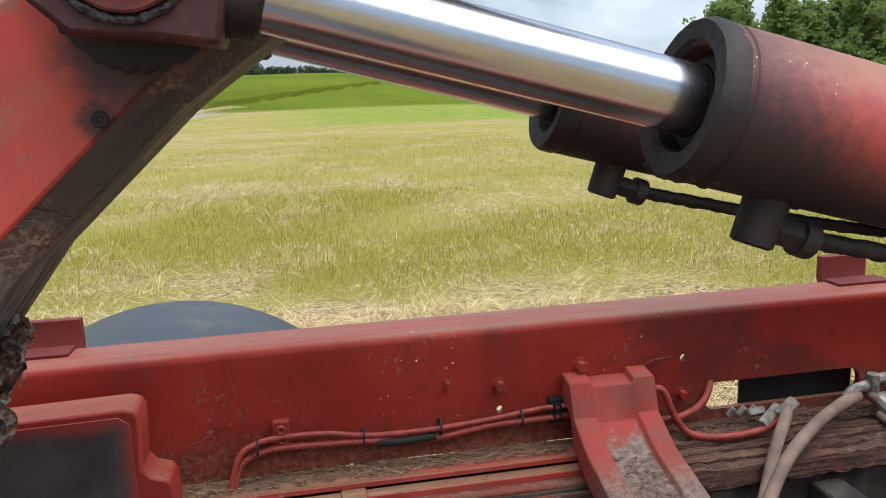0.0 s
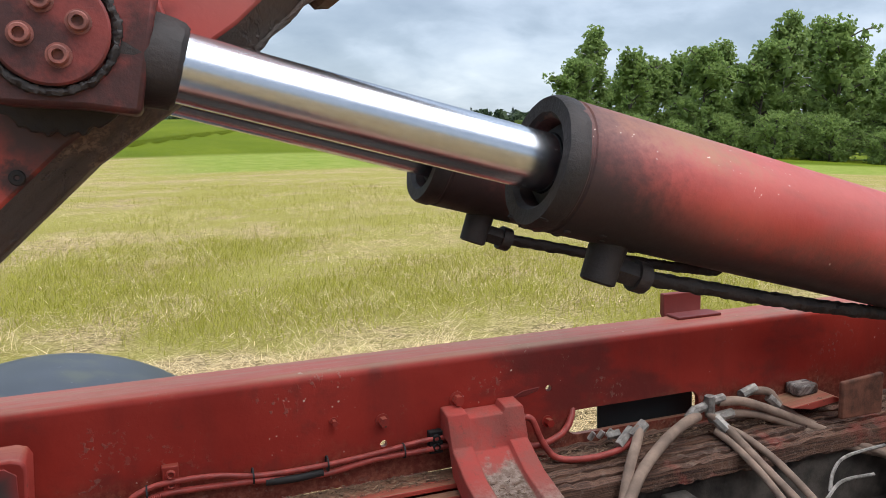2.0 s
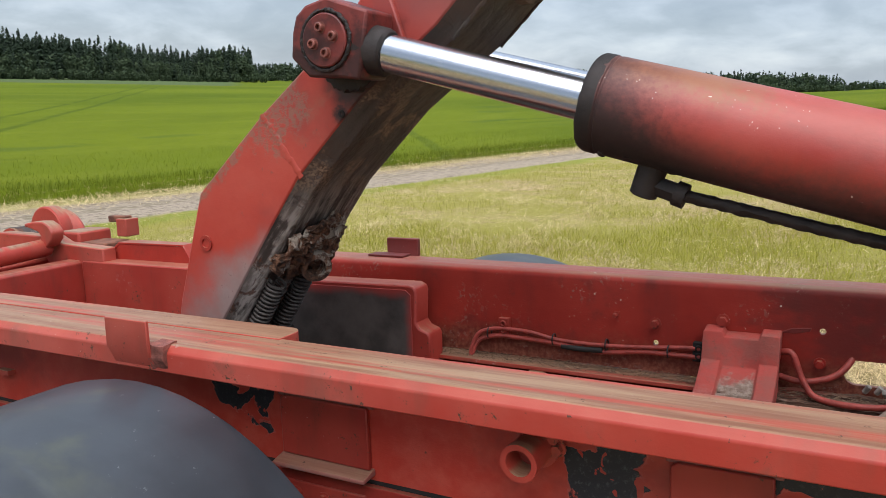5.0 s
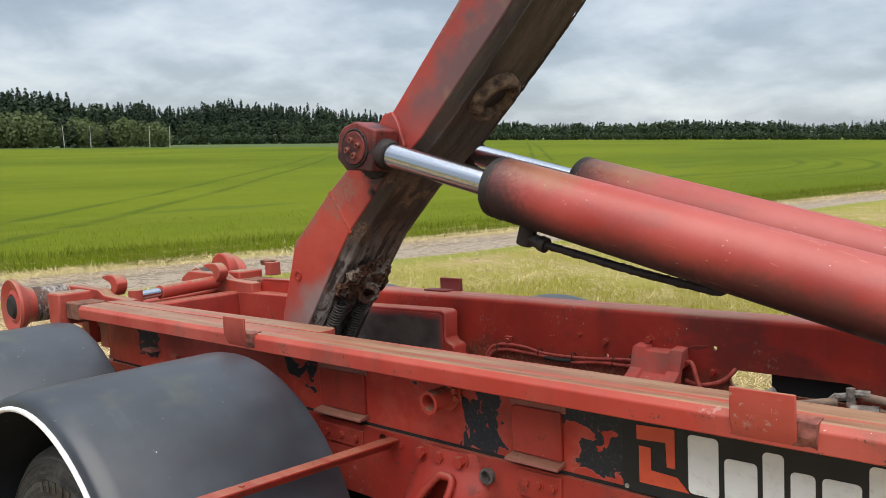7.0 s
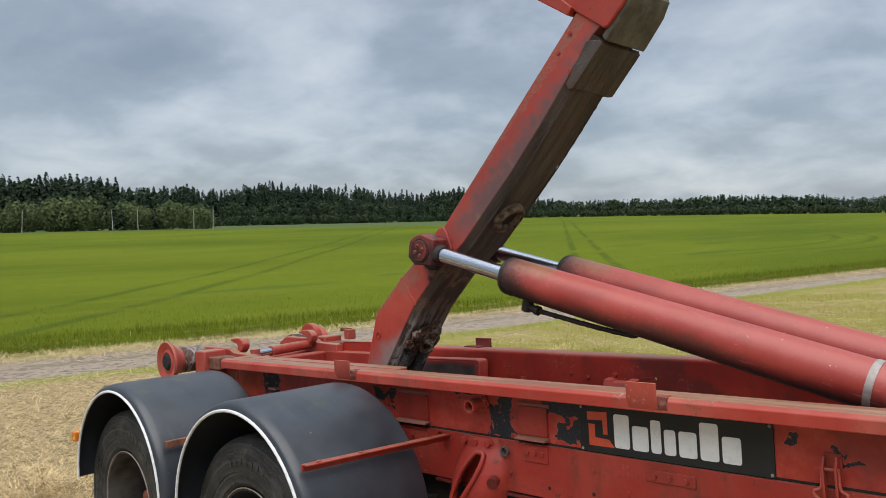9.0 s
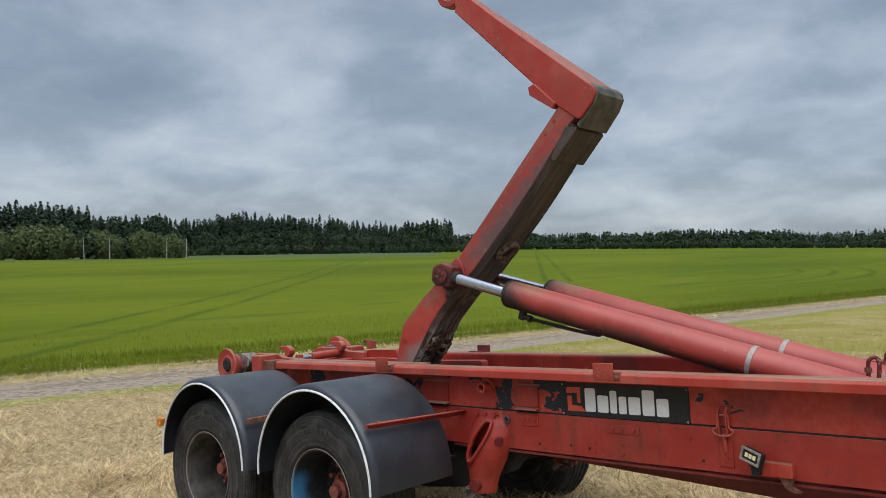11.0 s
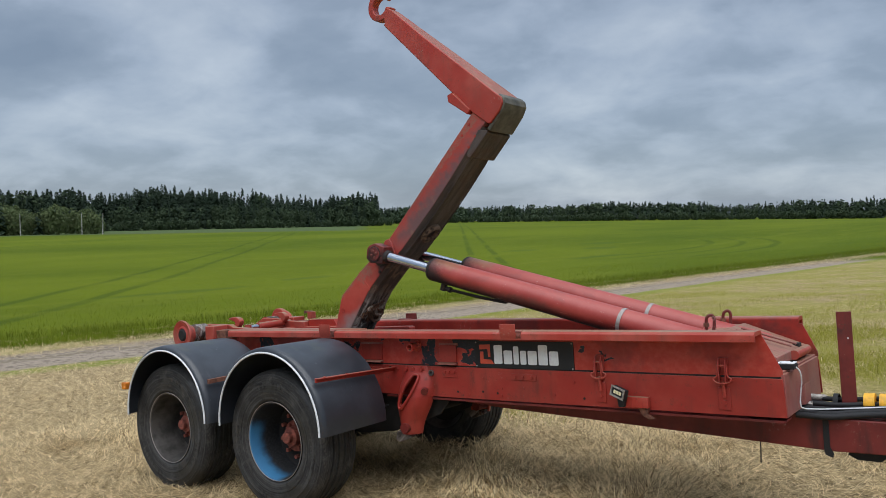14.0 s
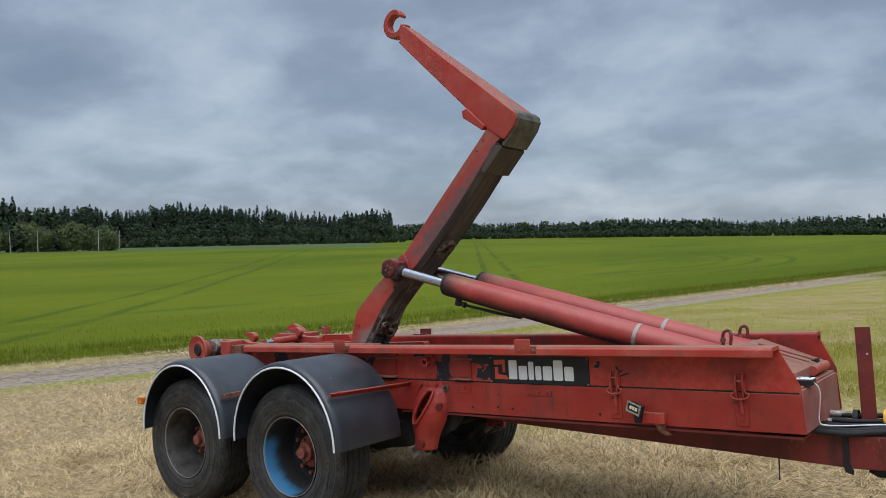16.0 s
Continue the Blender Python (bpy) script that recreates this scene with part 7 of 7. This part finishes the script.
# standing corn along the track, thinning inwards
g2 = np.random.default_rng(21)
n = 65000
y = -14 + 124 * g2.random(n) ** 1.35
d = g2.random(n) ** 1.5 * 1.0 - 0.25
pts = np.stack([crop_x(y) - d, y], 1)
v, f = blades(pts, 0.20, 0.0050, (0.5, 0.25), 11)
d = 0.6 + g2.random(n) ** 1.6 * 9
v2, f2 = blades(np.stack([crop_x(y) - d, y], 1)[::2], 0.10, 0.005, (0.6, 0.3), 13)
v, f = np.concatenate([v, v2]), np.concatenate([f, f2 + len(v)])
tagged(new("green_corn", soup("green_corn", v, f, CORN)), "dense green corn standing beside the track", "crop", kind="stuff")
# ragged verge between track and corn
y = -14 + 70 * g2.random(52000) ** 1.25
pts = np.stack([crop_x(y) + np.clip(g2.normal(0.7, 0.55, 52000), -0.3, 2.2), y], 1)
v, f = blades(pts, 0.17, 0.004, (1.3, 0.25), 12)
v[:, 2] += np.repeat(g2.uniform(0.0, 0.11, len(pts)) * np.exp(-((pts[:, 0] - crop_x(pts[:, 1]) - 0.7) / 0.5) ** 2), 4)
tagged(new("verge_grass", soup("verge_grass", v, f, STRAW)), "dry cut grass along the track's verge", "grass", kind="stuff")


# -- broadleaf trees
def broadleaf(seed, height, spread, leaf, bark, droop=0.0, base=0.12):
    """A tapered trunk with limbs, and a crown of leaf clumps with gaps and an uneven outline."""
    rr = random.Random(seed)
    tree = new("tree")
    bm = tube(B(), [(0, 0, -0.3), (0.15, 0.1, height * 0.3), (rr.uniform(-.4, .4), rr.uniform(-.4, .4), height * 0.62), (rr.uniform(-.5, .5), 0, height * 0.92)], 0.02 * height, 8, 3)
    for vtx in bm.verts:
        s = max(0.12, 1 - vtx.co.z / height)
        c = Vector((0.1, 0.05, vtx.co.z))
        vtx.co = c + (vtx.co - c) * s
    tips = []
    for i in range(44):
        h = height * rr.uniform(base + 0.05, 0.9)
        reach = spread * (1 - 0.75 * abs(h / height - 0.45) ** 1.2) * rr.uniform(0.55, 1.05)
        a = rr.uniform(0, 2 * math.pi)
        tip = Vector((math.cos(a) * reach, math.sin(a) * reach, h + reach * rr.uniform(0.1, 0.5) - droop * reach))
        tube(bm, [(0, 0, h - 0.06 * height), tip * 0.5 + Vector((0, 0, (h - 0.02 * height) * 0.5 - 0)), tip], 0.005 * height, 5, 2)
        tips.append((tip, spread * rr.uniform(0.13, 0.24)))
    for i in range(120):
        h = rr.uniform(base, 0.97)
        wide = spread * (0.62 + 0.5 * h if h < 0.4 else 0.82 * math.sqrt(max(0.02, 1 - ((h - 0.4) / 0.6) ** 2)))
        a, q = rr.uniform(0, 2 * math.pi), wide * math.sqrt(rr.uniform(0.15, 1.0))
        tips.append((Vector((math.cos(a) * q, math.sin(a) * q, h * height)), spread * rr.uniform(0.11, 0.22)))
    part("trunk", bm, bark, tree)
    g = np.random.default_rng(seed)
    V = []
    for c, r in tips:
        k = 5
        u = g.normal(size=(k, 3)); u /= np.linalg.norm(u, axis=1)[:, None]
        sub_c = np.array(c) + u * r * g.uniform(0.3, 1.25, (k, 1)) * np.array([1, 1, 0.8])
        sub_r = r * g.uniform(0.22, 0.55, k)
        for cc, q in zip(sub_c, sub_r):
            m = int(12 * (q / 0.45) ** 2) + 4
            u = g.normal(size=(m, 3)); u /= np.linalg.norm(u, axis=1)[:, None]
            V.append(cc + u * q * (g.random((m, 1)) ** 0.45) * np.array([1.1, 1.1, 0.8]))
    P = np.concatenate(V)
    P = P[P[:, 2] > height * base * 0.7]
    m = len(P)
    t = g.normal(size=(m, 3)); t /= np.linalg.norm(t, axis=1)[:, None]
    b = np.cross(t, g.normal(size=(m, 3))); b /= np.linalg.norm(b, axis=1)[:, None]
    s = (0.15 + 0.165 * g.random((m, 1))) * min(1.0, height / 12)
    # broader sprays fill the inside of the crown
    inside = g.random(m) < 0.22
    P[inside] = np.stack([P[inside, 0] * 0.72, P[inside, 1] * 0.72, P[inside, 2] * 0.94], 1)
    s[inside] *= 3.0
    v = np.stack([P - t * s, P + b * s * 0.55, P + t * s, P - b * s * 0.55], 1).reshape(-1, 3)
    ob = new("crown", soup("crown", v, np.arange(m * 4).reshape(-1, 4), leaf))
    ob.parent = tree
    return tree


def stand(tree, x, y, turn=0, scale=1.0):
    return Matrix.Translation((x, y, float(ground_z(x, y)))) @ Matrix.Rotation(turn, 4, 'Z') @ Matrix.Scale(scale, 4)


kinds = [broadleaf(31, 15.5, 4.6, LEAF_A, BARK, 0.0, 0.04), broadleaf(32, 17.5, 4.2, LEAF_A, BARK, 0.0, 0.05), broadleaf(33, 18.5, 3.6, LEAF_B, BIRCH, 0.45), broadleaf(34, 13.0, 4.4, LEAF_B, BARK, 0.0, 0.04), broadleaf(35, 4.2, 2.6, LEAF_A, BARK, 0.0, 0.02)]
labels = ["dark green leafy tree at the edge of the wood", "tall full-crowned green tree at the wood's edge", "slender drooping birch among the leafy trees", "lighter green round-crowned tree", "low dense green bush"]
rr = random.Random(77)
spots = []
for i in range(34):
    az = 60.4 - 1.40 * i + rr.uniform(-0.5, 0.5)
    r = 103 + 7.0 * (i % 3) + rr.uniform(-3, 3) + 0.15 * i
    spots.append((az, r, rr.choice((0, 0, 1, 1, 2, 3)), rr.uniform(0.74, 0.92) * (0.95 if i < 9 else 1.12)))
for i in range(22):
    spots.append((59.8 - 2.1 * i + rr.uniform(-0.8, 0.8), 98 + rr.uniform(-2, 3), 4, rr.uniform(0.8, 1.3)))
for i in range(12):
    spots.append((74 - 1.02 * i + rr.uniform(-0.9, 0.9), 260 + rr.uniform(-25, 45), rr.choice((0, 3, 3, 1)), rr.uniform(0.32, 0.58)))
used = set()
for az, r, kind, sc in spots:
    x, y = -0.5 + r * math.cos(radians(az)), -1.1 + r * math.sin(radians(az))
    m = stand(kinds[kind], x, y, rr.uniform(0, 6.28), sc)
    if kind in used:
        t = copy_thing(kinds[kind], m)
        t.scale = (sc, sc, sc)
    else:
        used.add(kind)
        t = kinds[kind]
        t.matrix_basis = m
    tagged(t, labels[kind], "bush" if kind == 4 else "tree", "bushes under the trees" if kind == 4 else "trees of the wood's edge")


# -- far woods
def woods(name, arc, dist, depth, n, high, seed, mat_c, mat_l, leafy=0.3, rise=0.0, recede=0.0, sprays=26, leaves=40):
    """A belt of woodland along an arc of bearings: pointed spruces among rounder crowns."""
    g = np.random.default_rng(seed)
    Vc, Vl = [], []
    for i in range(n):
        u = g.random()
        az = radians(arc[0] + (arc[1] - arc[0]) * u)
        r = dist * (1 + recede * (1 - u)) + depth * g.random()
        x, y = r * math.cos(az), r * math.sin(az)
        z = float(ground_z(x, y)) - 0.5 + rise * g.random()
        h = high * g.uniform(0.87, 1.03) * (1 + 0.10 * math.sin(az * 23) + 0.05 * math.sin(az * 57))
        if g.random() > leafy:
            w = h * g.uniform(0.10, 0.16)
            m = sprays
            q = np.sort(g.random(m)) ** 0.8
            a = g.uniform(0, 6.28, m)
            rad = w * (1 - q) ** 0.8 * g.uniform(0.55, 1.1, m) + 0.015 * h
            p = np.stack([x + rad * np.cos(a), y + rad * np.sin(a), z + h * (0.04 + 0.96 * q)], 1)
            o = np.stack([np.cos(a), np.sin(a), -0.55 - 0.3 * g.random(m)], 1)
            k = np.stack([-np.sin(a), np.cos(a), g.uniform(-0.3, 0.3, m)], 1)
            s = (h * 0.068 * (1.15 - 0.75 * q) * (110 / m) ** 0.5)[:, None]
            Vc.append(np.stack([p - o * s, p + k * s * 0.75, p + o * s, p - k * s * 0.75], 1).reshape(-1, 3))
        else:
            hh = h * g.uniform(0.6, 0.98)
            m = leaves
            u = g.normal(size=(m, 3)); u /= np.linalg.norm(u, axis=1)[:, None]
            lob = 1 + 0.25 * np.sin(u[:, :1] * 5 + i) * np.cos(u[:, 1:2] * 4)
            p = np.array([x, y, z + hh * 0.55]) + u * lob * np.array([hh * 0.30, hh * 0.30, hh * 0.46])
            t = g.normal(size=(m, 3)); t /= np.linalg.norm(t, axis=1)[:, None]
            b = np.cross(t, u); b /= np.linalg.norm(b, axis=1)[:, None] + 1e-6
            s = hh * 0.078 * (130 / leaves) ** 0.5
            Vl.append(np.stack([p - t * s, p + b * s, p + t * s, p - b * s], 1).reshape(-1, 3))
    ob = tagged(new(name, soup(name, np.concatenate(Vc), np.arange(sum(map(len, Vc))).reshape(-1, 4), mat_c)), "dark spruce forest on the horizon", "forest", kind="stuff")
    if Vl:
        V = np.concatenate(Vl)
        tagged(new("far_leafy_wood", soup("far_leafy_wood", V, np.arange(len(V)).reshape(-1, 4), mat_l)), "leafy trees along the forest edge", "forest", kind="stuff")
    return ob


woods("far_forest", (132, 172), 258, 60, 1150, 15.0, 41, NEEDLE, FARLEAF, 0.08, 5.5, 0.75, 110, 160)
woods("far_forest", (132, 172), 247, 12, 260, 11.5, 51, NEEDLE, FARLEAF, 0.62, 1.0, 0.75, 100, 280)
woods("far_forest", (92, 136), 640, 110, 1100, 12.5, 42, NEEDLE, FARLEAF, 0.35, 3.5, 0.0, 36, 60)
woods("far_forest", (172, 300), 330, 40, 320, 14, 43, NEEDLE, FARLEAF, 0.4, 4.0)
woods("far_forest", (20, 73), 420, 90, 950, 12, 44, NEEDLE, FARLEAF, 0.7, 4.0)
woods("far_forest", (72, 96), 640, 120, 620, 8, 50, NEEDLE, FARLEAF, 0.5, 2.0)
woods("far_forest", (-62, 22), 330, 40, 260, 13, 45, NEEDLE, FARLEAF, 0.5, 4.0)
woods("wood_margin", (131, 172), 240, 8, 300, 5.0, 47, NEEDLE, FARLEAF, 0.97, 0.5, 0.75, 26, 80)
woods("wood_margin", (92, 136), 625, 15, 480, 7, 48, NEEDLE, FARLEAF, 0.97, 0.5, 0.0, 26, 55)
woods("wood_margin", (20, 73), 410, 10, 420, 7, 49, NEEDLE, FARLEAF, 0.97, 0.5)
woods("wood_margin", (151.3, 172), 224, 16, 110, 9.0, 46, NEEDLE, MARGIN, 0.93, 0.0, 0.0, 60, 280)
g3 = random.Random(9)
birch = new("birch_trunk", mesh_of("birch_trunk", [((0.11 - 0.01 * z) * math.cos(a), (0.11 - 0.01 * z) * math.sin(a), z) for z in (0, 5.6) for a in np.linspace(0, 2 * math.pi, 7)[:-1]], [(i, (i + 1) % 6, 6 + (i + 1) % 6, 6 + i) for i in range(6)], BIRCH))
tagged(birch, "thin pale birch trunk at the forest edge", "tree", "birches at the forest edge")
for i, az in enumerate((156.4, 152.7, 151.4, 158.0, 163.5)):
    az, r = radians(az), 221
    m = Matrix.Translation((r * math.cos(az), r * math.sin(az), float(ground_z(r * math.cos(az), r * math.sin(az))))) @ Matrix.Rotation(g3.uniform(-0.05, 0.05), 4, 'X')
    if i == 0:
        birch.matrix_basis = m
    else:
        copy_thing(birch, m)

# -- a small digger standing far off
dig = new("excavator")
dx, dy = -0.5 + 262 * math.cos(radians(64.9)), -1.1 + 262 * math.sin(radians(64.9))
dig.matrix_world = Matrix.Translation((dx, dy, float(ground_z(dx, dy)))) @ Matrix.Rotation(0.6, 4, 'Z')
tagged(dig, "small yellow excavator standing far off by the trees", "excavator")
part("upper_body", prism(B(), [(-1.3, 0.85), (-1.4, 1.9), (0.2, 1.9), (0.4, 0.85)], -1.0, 1.0), YELLOW, dig, bevel=0.08)
cab = part("cab", prism(B(), [(0.0, 1.0), (0.0, 2.6), (0.85, 2.6), (1.1, 1.0)], 0.1, 1.0), YELLOW, dig, bevel=0.06)
part("pane", prism(B(), [(0.10, 1.7), (0.10, 2.45), (0.80, 2.45), (0.92, 1.7)], 0.09, 1.01), HOSE_BLACK, cab)
for y in (-1.1, 0.7):
    part("track", prism(B(), round_ring(-1.5, 1.4, 0.0, 0.75, 0.35), y, y + 0.4), HOSE_BLACK, dig)
part("boom", tube(B(), [(0.6, -0.3, 1.2), (1.7, -0.3, 2.9), (3.0, -0.3, 2.6)], 0.17, 8), YELLOW, dig)
part("dipper", tube(B(), [(2.9, -0.3, 2.7), (3.2, -0.3, 1.6), (3.0, -0.3, 0.8)], 0.13, 8), YELLOW, dig)
part("bucket", prism(B(), [(2.6, 0.2), (2.7, 0.8), (3.2, 0.9), (3.2, 0.3), (2.9, 0.05)], -0.6, 0.0), RUST, dig)
